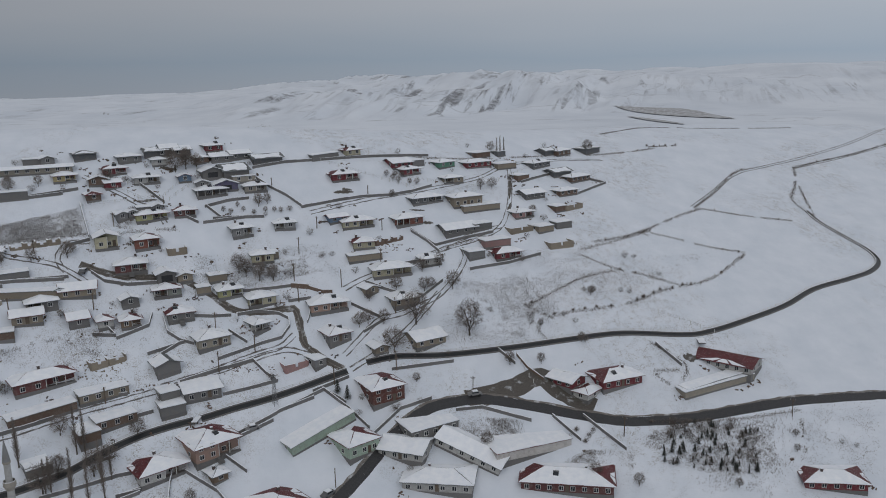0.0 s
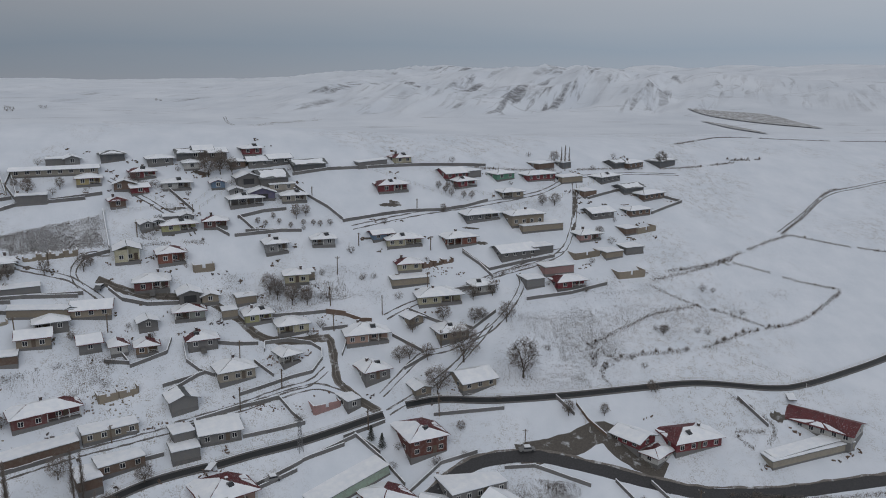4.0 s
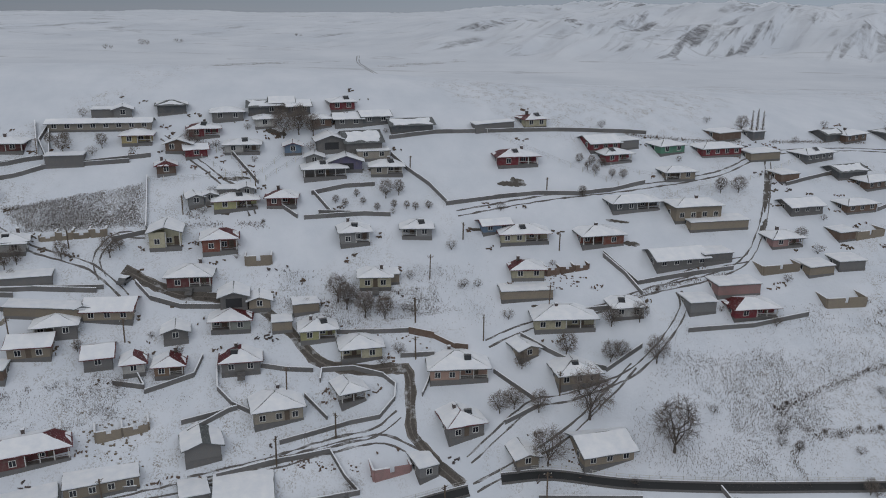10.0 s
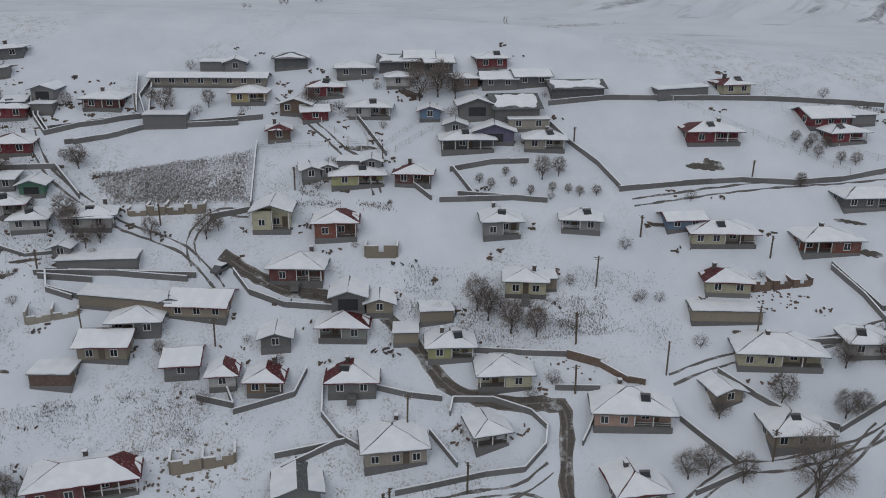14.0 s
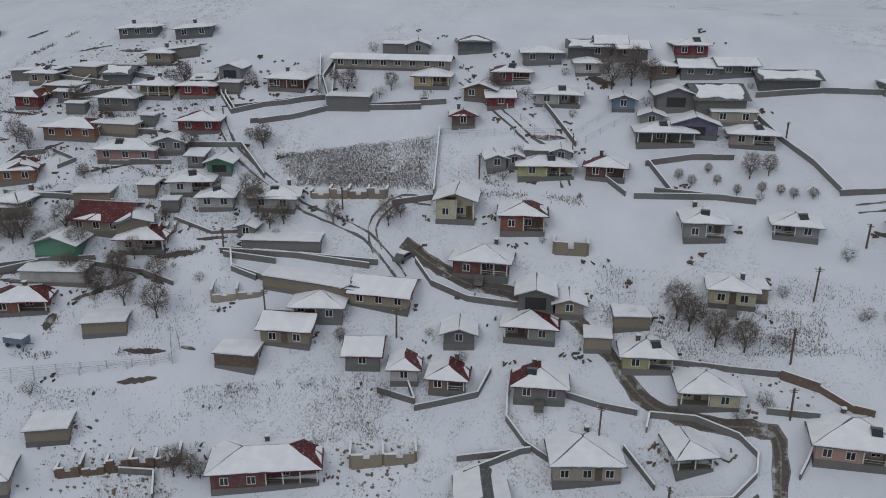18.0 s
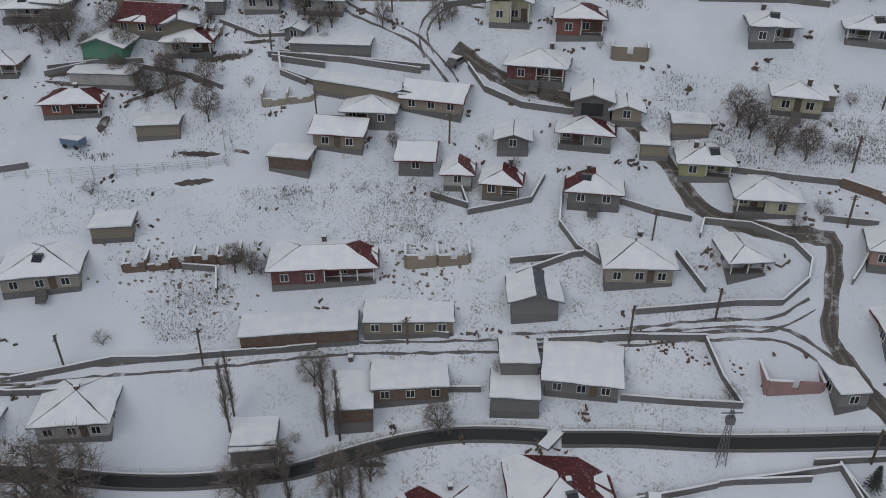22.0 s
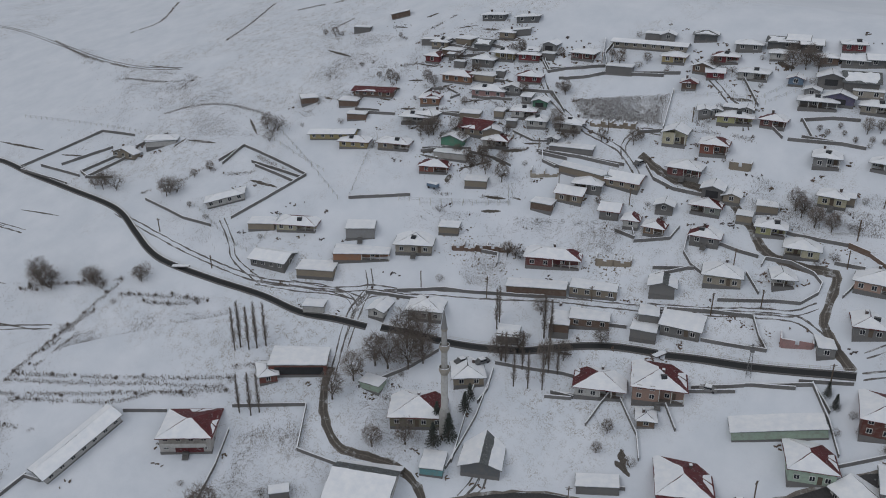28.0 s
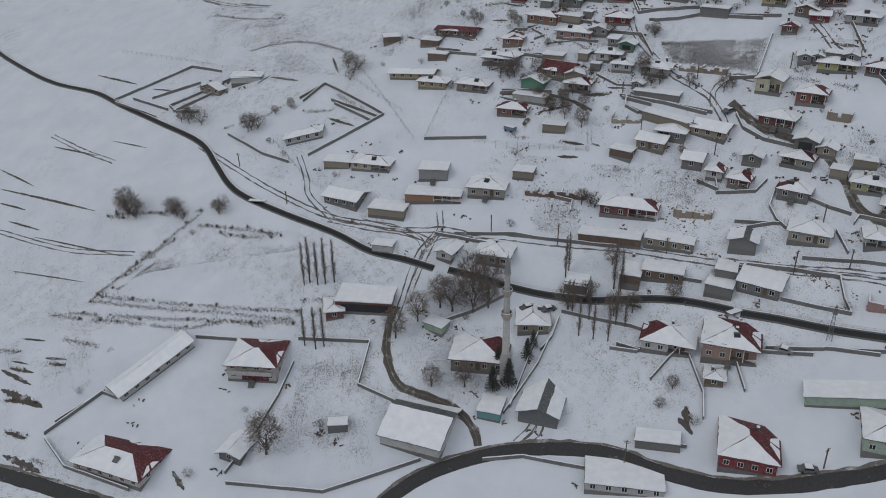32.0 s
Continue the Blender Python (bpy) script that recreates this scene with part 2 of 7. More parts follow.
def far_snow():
    """Snowed-over hills: steep south-east gully sides coloured dark for bare ground and painted shade, with thin lines
    of scrub on the flats.
    """
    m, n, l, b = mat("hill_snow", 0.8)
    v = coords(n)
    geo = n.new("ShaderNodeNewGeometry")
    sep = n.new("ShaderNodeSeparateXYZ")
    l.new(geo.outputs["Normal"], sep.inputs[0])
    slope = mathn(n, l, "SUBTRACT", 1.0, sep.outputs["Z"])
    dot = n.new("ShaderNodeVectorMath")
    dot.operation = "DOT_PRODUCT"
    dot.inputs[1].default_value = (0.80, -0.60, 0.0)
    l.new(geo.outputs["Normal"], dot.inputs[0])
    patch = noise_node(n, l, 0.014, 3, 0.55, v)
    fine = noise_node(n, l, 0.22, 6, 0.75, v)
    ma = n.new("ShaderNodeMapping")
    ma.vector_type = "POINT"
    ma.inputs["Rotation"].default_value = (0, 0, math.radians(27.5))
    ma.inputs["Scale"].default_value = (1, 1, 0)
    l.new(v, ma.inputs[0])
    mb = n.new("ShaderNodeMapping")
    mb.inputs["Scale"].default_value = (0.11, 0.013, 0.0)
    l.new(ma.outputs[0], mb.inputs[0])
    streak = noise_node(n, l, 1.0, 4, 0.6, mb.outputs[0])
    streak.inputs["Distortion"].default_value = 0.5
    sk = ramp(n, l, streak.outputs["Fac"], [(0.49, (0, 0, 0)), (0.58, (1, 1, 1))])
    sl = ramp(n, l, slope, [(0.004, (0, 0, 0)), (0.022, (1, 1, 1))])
    # shade put into the colour: faces turned south-east come out darker
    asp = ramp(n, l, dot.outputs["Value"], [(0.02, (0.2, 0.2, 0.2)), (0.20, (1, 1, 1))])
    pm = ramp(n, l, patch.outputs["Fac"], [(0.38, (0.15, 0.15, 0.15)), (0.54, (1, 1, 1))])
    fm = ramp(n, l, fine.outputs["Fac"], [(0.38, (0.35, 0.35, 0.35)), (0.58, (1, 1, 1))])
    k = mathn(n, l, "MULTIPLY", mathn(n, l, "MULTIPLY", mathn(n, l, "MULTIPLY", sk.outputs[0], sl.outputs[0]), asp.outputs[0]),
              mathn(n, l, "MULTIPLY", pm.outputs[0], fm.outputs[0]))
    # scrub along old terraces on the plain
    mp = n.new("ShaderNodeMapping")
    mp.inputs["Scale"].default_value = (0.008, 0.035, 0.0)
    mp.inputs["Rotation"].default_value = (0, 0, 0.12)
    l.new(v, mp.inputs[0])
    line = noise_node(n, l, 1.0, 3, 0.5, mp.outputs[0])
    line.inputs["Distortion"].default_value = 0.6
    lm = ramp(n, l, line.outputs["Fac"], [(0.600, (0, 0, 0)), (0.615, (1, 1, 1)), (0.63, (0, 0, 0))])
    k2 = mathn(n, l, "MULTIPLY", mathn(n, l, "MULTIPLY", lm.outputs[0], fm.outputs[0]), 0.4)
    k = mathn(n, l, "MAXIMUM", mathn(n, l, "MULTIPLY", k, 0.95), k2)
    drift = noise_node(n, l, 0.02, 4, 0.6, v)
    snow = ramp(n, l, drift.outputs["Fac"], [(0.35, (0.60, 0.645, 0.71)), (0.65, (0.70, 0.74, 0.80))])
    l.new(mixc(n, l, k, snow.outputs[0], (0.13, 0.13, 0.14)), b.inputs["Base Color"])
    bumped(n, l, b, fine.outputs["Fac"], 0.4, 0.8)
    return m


def roof_snow_mat():
    m, n, l, b = mat("roof_snow", 0.7)
    v = coords(n)
    a, c = noise_node(n, l, 0.5, 4, 0.6, v), noise_node(n, l, 5.0, 4, 0.6, v)
    r = ramp(n, l, a.outputs["Fac"], [(0.3, (0.76, 0.80, 0.86)), (0.7, (0.89, 0.91, 0.94))])
    l.new(r.outputs[0], b.inputs["Base Color"])
    bumped(n, l, b, mathn(n, l, "ADD", a.outputs["Fac"], mathn(n, l, "MULTIPLY", c.outputs["Fac"], 0.2)), 0.4, 0.12)
    return m


def sheet_metal(name, col, rust):
    """Corrugated roofing with faded and frosted patches."""
    m, n, l, b = mat(name, 0.55, 0.15)
    v = coords(n)
    w = n.new("ShaderNodeTexWave")
    w.inputs["Scale"].default_value = 2.6
    l.new(v, w.inputs["Vector"])
    a, f = noise_node(n, l, 0.8, 5, 0.65, v), noise_node(n, l, 3.0, 5, 0.7, v)
    c = mixc(n, l, ramp(n, l, a.outputs["Fac"], [(0.42, (0, 0, 0)), (0.7, (1, 1, 1))]).outputs[0], col, rust)
    c = mixc(n, l, ramp(n, l, f.outputs["Fac"], [(0.58, (0, 0, 0)), (0.70, (1, 1, 1))]).outputs[0], c, (0.62, 0.64, 0.67))
    l.new(c, b.inputs["Base Color"])
    bumped(n, l, b, w.outputs["Fac"], 0.5, 0.05)
    return m


def road_mat(name, col, snowy):
    m, n, l, b = mat(name, 0.65)
    v = coords(n)
    a, f = noise_node(n, l, 0.35, 5, 0.65, v), noise_node(n, l, 2.5, 5, 0.7, v)
    c = mixc(n, l, ramp(n, l, f.outputs["Fac"], [(0.35, (0, 0, 0)), (0.7, (1, 1, 1))]).outputs[0], col, tuple(k * 1.9 for k in col))
    c = mixc(n, l, ramp(n, l, a.outputs["Fac"], [(0.68 - snowy * 0.25, (0, 0, 0)), (0.84 - snowy * 0.2, (1, 1, 1))]).outputs[0], c, (0.62, 0.65, 0.69))
    l.new(c, b.inputs["Base Color"])
    bumped(n, l, b, f.outputs["Fac"], 0.4, 0.05)
    return m


M = {
    "snow": snow_ground(), "hill": far_snow(), "cap": roof_snow_mat(),
    "redroof": sheet_metal("red_roof_sheet", (0.125, 0.020, 0.024), (0.07, 0.016, 0.018)),
    "darkroof": sheet_metal("grey_roof_sheet", (0.13, 0.145, 0.15), (0.08, 0.085, 0.085)),
    "asphalt": road_mat("asphalt", (0.028, 0.028, 0.030), 0.0),
    "straw": painted("dry_stems", (0.34, 0.315, 0.29), (0.2, 0.18, 0.165), scale=2.0),
    "bare": road_mat("bare_earth", (0.19, 0.187, 0.187), 0.95),
    "slush": road_mat("slush", (0.11, 0.10, 0.09), 0.55),
    "mud": road_mat("muddy_lane", (0.062, 0.055, 0.048), 0.45),
    "rut": road_mat("wheel_rut", (0.085, 0.08, 0.078), 0.55),
    "water": mat("canal_water", 0.4)[0],
    "glass": mat("window_glass", 0.08)[0],
    "frame": painted("white_frame", (0.62, 0.62, 0.60), amount=0.2),
    "wood": painted("old_wood", (0.13, 0.10, 0.075), (0.05, 0.045, 0.04)),
    "nearblack": painted("near_black", (0.035, 0.036, 0.04), (0.02, 0.02, 0.02)),
    "bark": painted("bark", (0.10, 0.085, 0.072), (0.05, 0.042, 0.036), scale=3.0),
    "twig": painted("twigs", (0.20, 0.172, 0.152), (0.12, 0.10, 0.09), scale=2.0),
    "needle": painted("needles", (0.04, 0.05, 0.042), (0.22, 0.24, 0.25), scale=1.4, amount=0.5),
    "steel": painted("weathered_steel", (0.16, 0.165, 0.17), (0.1, 0.08, 0.07), rough=0.5),
    "chimney": painted("chimney_brick", (0.11, 0.09, 0.085), (0.03, 0.03, 0.03)),
}
for key, col in (("grey", (0.27, 0.275, 0.28)), ("maroon", (0.15, 0.055, 0.055)), ("beige", (0.40, 0.37, 0.32)), ("yellow", (0.48, 0.40, 0.20)),
                 ("concrete", (0.195, 0.195, 0.195)), ("rust", (0.185, 0.125, 0.095)), ("crimson", (0.22, 0.035, 0.048)), ("white", (0.56, 0.56, 0.545)),
                 ("blue", (0.15, 0.23, 0.33)), ("purple", (0.17, 0.16, 0.27)), ("lime", (0.43, 0.43, 0.22)), ("cream", (0.53, 0.50, 0.36)),
                 ("brickred", (0.24, 0.085, 0.06)), ("tan", (0.31, 0.265, 0.205)), ("greygreen", (0.31, 0.34, 0.31)), ("brown", (0.23, 0.16, 0.11)),
                 ("stone", (0.44, 0.40, 0.33)), ("brickcream", (0.40, 0.27, 0.22)), ("mint", (0.42, 0.54, 0.44)), ("olive", (0.26, 0.25, 0.18)),
                 ("slate", (0.15, 0.16, 0.17)), ("teal", (0.16, 0.36, 0.38)), ("whitered", (0.58, 0.56, 0.54)), ("redbrown", (0.20, 0.075, 0.06)),
                 ("orange", (0.36, 0.19, 0.115)), ("pink", (0.44, 0.27, 0.26)), ("green", (0.11, 0.29, 0.20)), ("brick", (0.17, 0.062, 0.05))):
    M[key] = painted(key + "_wall", tuple(0.78 * k for k in col))
wb = M["water"].node_tree.nodes["Principled BSDF"]
wb.inputs["Base Color"].default_value = (0.012, 0.014, 0.016, 1)
gb = M["glass"].node_tree.nodes["Principled BSDF"]
gb.inputs["Base Color"].default_value = (0.02, 0.024, 0.03, 1)


# ---------------------------------------------------------------- helpers
def part(name, bm, material, parent, label=""):
    me = bpy.data.meshes.new(name)
    bm.to_mesh(me)
    bm.free()
    me.materials.append(M[material] if isinstance(material, str) else material)
    ob = new(name, me)
    ob.parent = parent
    if label:
        tagged(ob, label)
    return ob


def shared(name, me, parent, m=None):
    ob = new(name, me)
    ob.parent = parent
    if m is not None:
        ob.matrix_basis = m
    return ob


def box(bm, x0, x1, y0, y1, z0, z1):
    v = [bm.verts.new((x, y, z)) for z in (z0, z1) for x, y in ((x0, y0), (x1, y0), (x1, y1), (x0, y1))]
    for f in ((3, 2, 1, 0), (4, 5, 6, 7), (0, 1, 5, 4), (1, 2, 6, 5), (2, 3, 7, 6), (3, 0, 4, 7)):
        bm.faces.new([v[i] for i in f])


def boxes(*dims):
    bm = bmesh.new()
    for d in dims:
        box(bm, *d)
    return bm


def mesh_of(name, bm, material):
    me = bpy.data.meshes.new(name)
    bm.to_mesh(me)
    bm.free()
    me.materials.append(M[material])
    return me


def slab(bm, pts, t):
    """A sheet of thickness t over a polygon of points, standing on it."""
    lo = [bm.verts.new(p) for p in pts]
    hi = [bm.verts.new((p[0], p[1], p[2] + t)) for p in pts]
    bm.faces.new(hi)
    bm.faces.new(lo[::-1])
    n = len(pts)
    for i in range(n):
        bm.faces.new((lo[i], lo[(i + 1) % n], hi[(i + 1) % n], hi[i]))


def ragged(pts, rng, inset, wob, step=1.3):
    """The outline of a polygon, pulled inward and made uneven, as lying snow has it."""
    c = sum((Vector(p) for p in pts), Vector()) / len(pts)
    out = []
    n = len(pts)
    for i in range(n):
        a, b = Vector(pts[i]), Vector(pts[(i + 1) % n])
        k = max(1, int((b - a).length / step))
        for j in range(k):
            p = a.lerp(b, j / k)
            d = (c - p)
            r = min(0.45, (inset + rng.random() * wob) / max(d.length, 0.3))
            out.append(p + d * r)
    return out


# window and door meshes, shared by all houses
WIN = mesh_of("window_frame", boxes((-0.6, 0.6, -0.06, 0.03, -0.06, 1.25)), "frame")
PANE = mesh_of("pane", boxes((-0.23, 0.23, -0.075, -0.055, 0.07, 1.14)), "glass")
DOOR = mesh_of("door", boxes((-0.48, 0.48, -0.06, 0.03, 0, 1.95)), "wood")
CHIM = mesh_of("chimney", boxes((-0.3, 0.3, -0.3, 0.3, -0.6, 1.0), (-0.38, 0.38, -0.38, 0.38, 1.0, 1.12)), "chimney")
CHIMCAP = mesh_of("snow_cap", boxes((-0.34, 0.34, -0.34, 0.34, 1.12, 1.24)), "cap")
POST = mesh_of("post", boxes((-0.08, 0.08, -0.08, 0.08, 0, 1)), "frame")


def panes(wo):
    for px in (-0.28, 0.28):
        shared("pane", PANE, wo, Matrix.Translation((px, 0, 0)))


WORDS = {"grey": "grey plastered", "maroon": "dark red plastered", "beige": "beige plastered", "yellow": "yellow painted", "concrete": "bare grey block",
         "rust": "brown mud-brick", "crimson": "crimson painted", "white": "whitewashed", "blue": "blue painted", "purple": "violet painted",
         "lime": "yellow-green painted", "cream": "cream painted", "brickred": "red brick", "tan": "tan adobe", "greygreen": "grey-green painted",
         "brown": "brown plastered", "stone": "pale stone", "brickcream": "cream and red", "mint": "mint green", "olive": "olive plastered", "slate": "dark grey",
         "teal": "teal painted", "whitered": "white and red", "redbrown": "red-brown", "orange": "orange plastered", "pink": "pink plastered",
         "green": "green painted", "brick": "dark red brick"}
SNOWY = {"hip": "hipped roof", "gx": "gabled roof", "gy": "gabled roof", "flat": "flat roof", "shed": "sloping roof", "ruin": "roofless ruin walls", "roofless": "open top and no roof"}
count = 0
PLACES = []


def house(x, y, rot, w, d, h, roof, wall, opts=""):
    """A village building: x along the front, y to the back, standing on the slope."""
    global count
    count += 1
    rng = random.Random(count * 7 + 1)
    o = set(opts.split(","))
    if roof not in ("ruin", "roofless"):
        h = max(2.0, 1.18 * h)
    if roof == "hip":
        d *= 0.9
    PLACES.append((x, y, rot, w, d, roof))
    c, s = math.cos(radians(rot)), math.sin(radians(rot))
    zf = ground_z(x + s * d / 2, y - c * d / 2)
    zb = ground_z(x - s * d / 2, y + c * d / 2)
    hw0 = w / 2
    z0 = zf + 0.12 * max(0.0, zb - zf)
    kind = "ruin" if roof in ("ruin", "roofless") else "barn" if "door" in o or "strip" in o or "dark" in o else "shed" if roof in ("flat", "shed") else "house"
    red = o & {"rb", "rl", "rr", "rf", "redroof"}
    text = WORDS[wall] + " " + kind + " with a snow-covered " + SNOWY[roof] + (" showing red sheets" if red else "")
    if kind == "ruin":
        text = WORDS[wall] + " shell of a roofless house in snow"
    top = tagged(new({"ruin": "ruined_house", "barn": "barn", "shed": "outbuilding", "house": "house"}[kind]), text, kind, "village buildings")
    lean = 0.0
    if w > 2.2 * d:  # long low buildings step along with the slope
        lean = math.degrees(math.atan2(ground_z(x + c * hw0, y + s * hw0) - ground_z(x - c * hw0, y - s * hw0), w))
    top.matrix_basis = pose(x, y, z0, 0, -lean, rot)
    hw, hd = w / 2, d / 2
    if roof in ("ruin", "roofless"):
        t = 0.35
        cols = max(2, int(w / 3.2)) if roof == "ruin" else 1
        for i in range(cols + 1):
            px = -hw + w * i / cols
            hh = h * (0.55 + 0.45 * rng.random()) if roof == "ruin" else h
            part("wall", boxes((px - t / 2, px + t / 2, -hd, hd, -1.6, hh)), wall, top)
            part("snow", boxes((px - t / 2, px + t / 2, -hd, hd, hh, hh + 0.1)), "cap", top)
        for yy in (-hd, hd):
            for i in range(cols):
                a, b = -hw + w * i / cols, -hw + w * (i + 1) / cols
                hh = h * (0.35 + 0.65 * rng.random()) if roof == "ruin" else h
                m2 = (a + b) / 2
                gap = 0.45
                part("wall", boxes((a + t / 2, m2 - gap, yy - t / 2, yy + t / 2, -1.6, hh), (m2 + gap, b - t / 2, yy - t / 2, yy + t / 2, -1.6, hh * 0.8 if roof == "ruin" else hh),
                                   (m2 - gap, m2 + gap, yy - t / 2 + 0.01, yy + t / 2 - 0.01, -1.6, hh * 0.3)), wall, top)
                part("snow", boxes((a + t / 2, m2 - gap, yy - t / 2, yy + t / 2, hh, hh + 0.1)), "cap", top)
        part("floor", boxes((-hw + 0.2, hw - 0.2, -hd + 0.2, hd - 0.2, -1.0, 0.1)), "cap", top)
        return top
    # plinth and walls
    part("plinth", boxes((-hw - 0.06, hw + 0.06, -hd - 0.06, hd + 0.06, -2.2, 0.22)), "concrete", top)
    porch = ("porch" in o or "veranda" in o) and w > 4.5
    pd = 1.5 if porch else 0
    side = 1 if rng.random() < 0.6 else -1
    wf = 0.0 if "veranda" in o else 0.5
    body = bmesh.new()
    box(body, -hw, hw, -hd + pd, hd, 0.22, h)
    if porch and wf:
        a, b = (-hw, -hw + w * wf) if side > 0 else (hw - w * wf, hw)
        box(body, a, b, -hd, -hd + pd - 0.002, 0.22, h)
    if roof == "gy":
        rise = 0.17 * w
        for yy in (-hd + pd, hd):
            f = [body.verts.new(p) for p in ((-hw, yy, h), (hw, yy, h), (0, yy, h + rise))]
            body.faces.new(f)
    if roof == "gx":
        rise = 0.17 * d
        for xx in (-hw, hw):
            f = [body.verts.new(p) for p in ((xx, -hd, h), (xx, hd, h), (xx, 0, h + rise))]
            body.faces.new(f)
    part("body", body, wall, top)
    if porch:
        a, b = (-hw + w * wf, hw) if side > 0 else (-hw, hw - w * wf)
        part("porch_floor", boxes((a + 0.02, b - 0.02, -hd, -hd + pd - 0.02, 0.1, 0.34)), "concrete", top)
        npost = max(2, int((b - a) / 2.2) + 1)
        for i in range(npost):
            px = a + 0.15 + (b - a - 0.3) * i / (npost - 1)
            ob = shared("post", POST, top, Matrix.LocRotScale((px, -hd + 0.12, 0.3), None, (1, 1, h - 0.3)))
        part("railing", boxes((a + 0.1, b - 0.1, -hd + 0.08, -hd + 0.15, 0.98, 1.05), (a + 0.1, b - 0.1, -hd + 0.09, -hd + 0.14, 0.62, 0.66)), "frame" if rng.random() < 0.5 else "wood", top)
        shared("door", DOOR, top, Matrix.Translation(((a + b) / 2 + 0.6, -hd + pd - 0.01, 0.3)))
        if b - a > 3:
            wo = shared("window", WIN, top, Matrix.Translation(((a + b) / 2 - 0.9, -hd + pd - 0.01, 0.8)))
            panes(wo)
    # windows
    if "door" in o:
        dw = min(hw * 0.6, 1.7)
        part("gate", boxes((-dw, dw, -hd - 0.05, -hd + 0.04, 0.1, min(h - 0.5, 2.9))), "nearblack", top, "dark steel barn gate")
    elif kind != "barn" or "win" in o:
        if porch and wf:
            a, b = (-hw, -hw + w * wf) if side > 0 else (hw - w * wf, hw)
        else:
            a, b = -hw, hw
        if not (porch and not wf):
            n = max(1, int((b - a) / 2.7)) if roof != "flat" or "win" in o else 0
            for fl in range(2 if h > 4 else 1):
                for i in range(n):
                    wo = shared("window", WIN, top, Matrix.Translation((a + (b - a) * (i + 0.5) / n, -hd - 0.01, (0.72 if h < 2.9 else 1.0) + fl * 2.3)))
                    panes(wo)
            if not porch and n and (b - a) > 4 and h > 2.4:
                shared("door", DOOR, top, Matrix.Translation((a + (b - a) * 0.5 + (0 if n % 2 == 0 else (b - a) / n * 0.5), -hd - 0.01, 0.3)))
        for sx in (-1, 1):
            if d > 5:
                for yy in ((-0.2 * d, 0.22 * d) if d > 7.5 else (0.0,)):
                    for fl in range(2 if h > 4 else 1):
                        wo = shared("window", WIN, top, Matrix.Translation((sx * (hw + 0.01), yy, (0.72 if h < 2.9 else 1.0) + fl * 2.3)) @ pose(0, 0, 0, 0, 0, 90 * sx))
                        panes(wo)
    if "stairs" in o:
        for i in range(5):
            part("step", boxes((-0.7, 0.7, -hd - 0.3 - 0.3 * (5 - i), -hd - 0.02, -0.9 + 0.25 * i, -0.9 + 0.25 * (i + 1))), "concrete", top)
    if "balcony" in o:
        part("balcony", boxes((-hw * 0.9, hw * 0.9, -hd - 1.6, -hd - 0.02, 2.55, 2.75), (-hw * 0.9, hw * 0.9, -hd - 1.6, -hd - 1.5, 2.75, 3.6)), "white", top)
        part("garage_door", boxes((-0.2 * w, 0.35 * w, -hd - 0.12, -hd - 0.02, 0.1, 2.3)), "redroof", top, "red metal garage door")
    if "carport" in o:
        # near-black panel on the wall, painted in for the shade inside the garage
        part("opening", boxes((-hw * 0.8, hw * 0.9, -hd - 0.03, -hd + 0.03, 0.3, h - 0.6)), "nearblack", top, "dark panel painted as the shaded open front of the garage")
    # roof
    ov = 0.7
    X, Y = hw + ov, hd + ov
    faces = {}
    if roof == "hip":
        rise = 0.115 * min(w, d) + 0.3
        r = max(0.0, (w - d) / 2) if w >= d else 0.0
        q = max(0.0, (d - w) / 2) if d > w else 0.0
        A, B, C, D = (-X, -Y, h), (X, -Y, h), (X, Y, h), (-X, Y, h)
        if w >= d:
            E, F = (-r - 0.01, 0, h + rise), (r + 0.01, 0, h + rise)
            faces = {"f": [A, B, F, E], "b": [C, D, E, F], "l": [D, A, E], "r": [B, C, F]}
        else:
            E, F = (0, -q - 0.01, h + rise), (0, q + 0.01, h + rise)
            faces = {"f": [A, B, E], "b": [C, D, F], "l": [D, A, E, F], "r": [B, C, F, E]}
    elif roof == "gx":
        rise = 0.17 * d
        k = rise / hd
        faces = {"f": [(-X, -Y, h - ov * k), (X, -Y, h - ov * k), (X, 0, h + rise), (-X, 0, h + rise)],
                 "b": [(X, Y, h - ov * k), (-X, Y, h - ov * k), (-X, 0, h + rise), (X, 0, h + rise)]}
    elif roof == "gy":
        rise = 0.17 * w
        k = rise / hw
        faces = {"l": [(-X, Y, h - ov * k), (-X, -Y, h - ov * k), (0, -Y, h + rise), (0, Y, h + rise)],
                 "r": [(X, -Y, h - ov * k), (X, Y, h - ov * k), (0, Y, h + rise), (0, -Y, h + rise)]}
    elif roof == "shed":
        faces = {"f": [(-X, -Y, h), (X, -Y, h), (X, Y, h + 0.2 * d), (-X, Y, h + 0.2 * d)]}
    else:
        X, Y = hw + 0.25, hd + 0.25
        faces = {"f": [(-X, -Y, h), (X, -Y, h), (X, Y, h + 0.05), (-X, Y, h + 0.05)]}
    rm = "redroof" if red else "darkroof"
    bm = bmesh.new()
    for f in faces.values():
        slab(bm, f, 0.1)
    rf = part("roof", bm, rm, top, "red corrugated sheet roof" if red else "grey sheet roof")
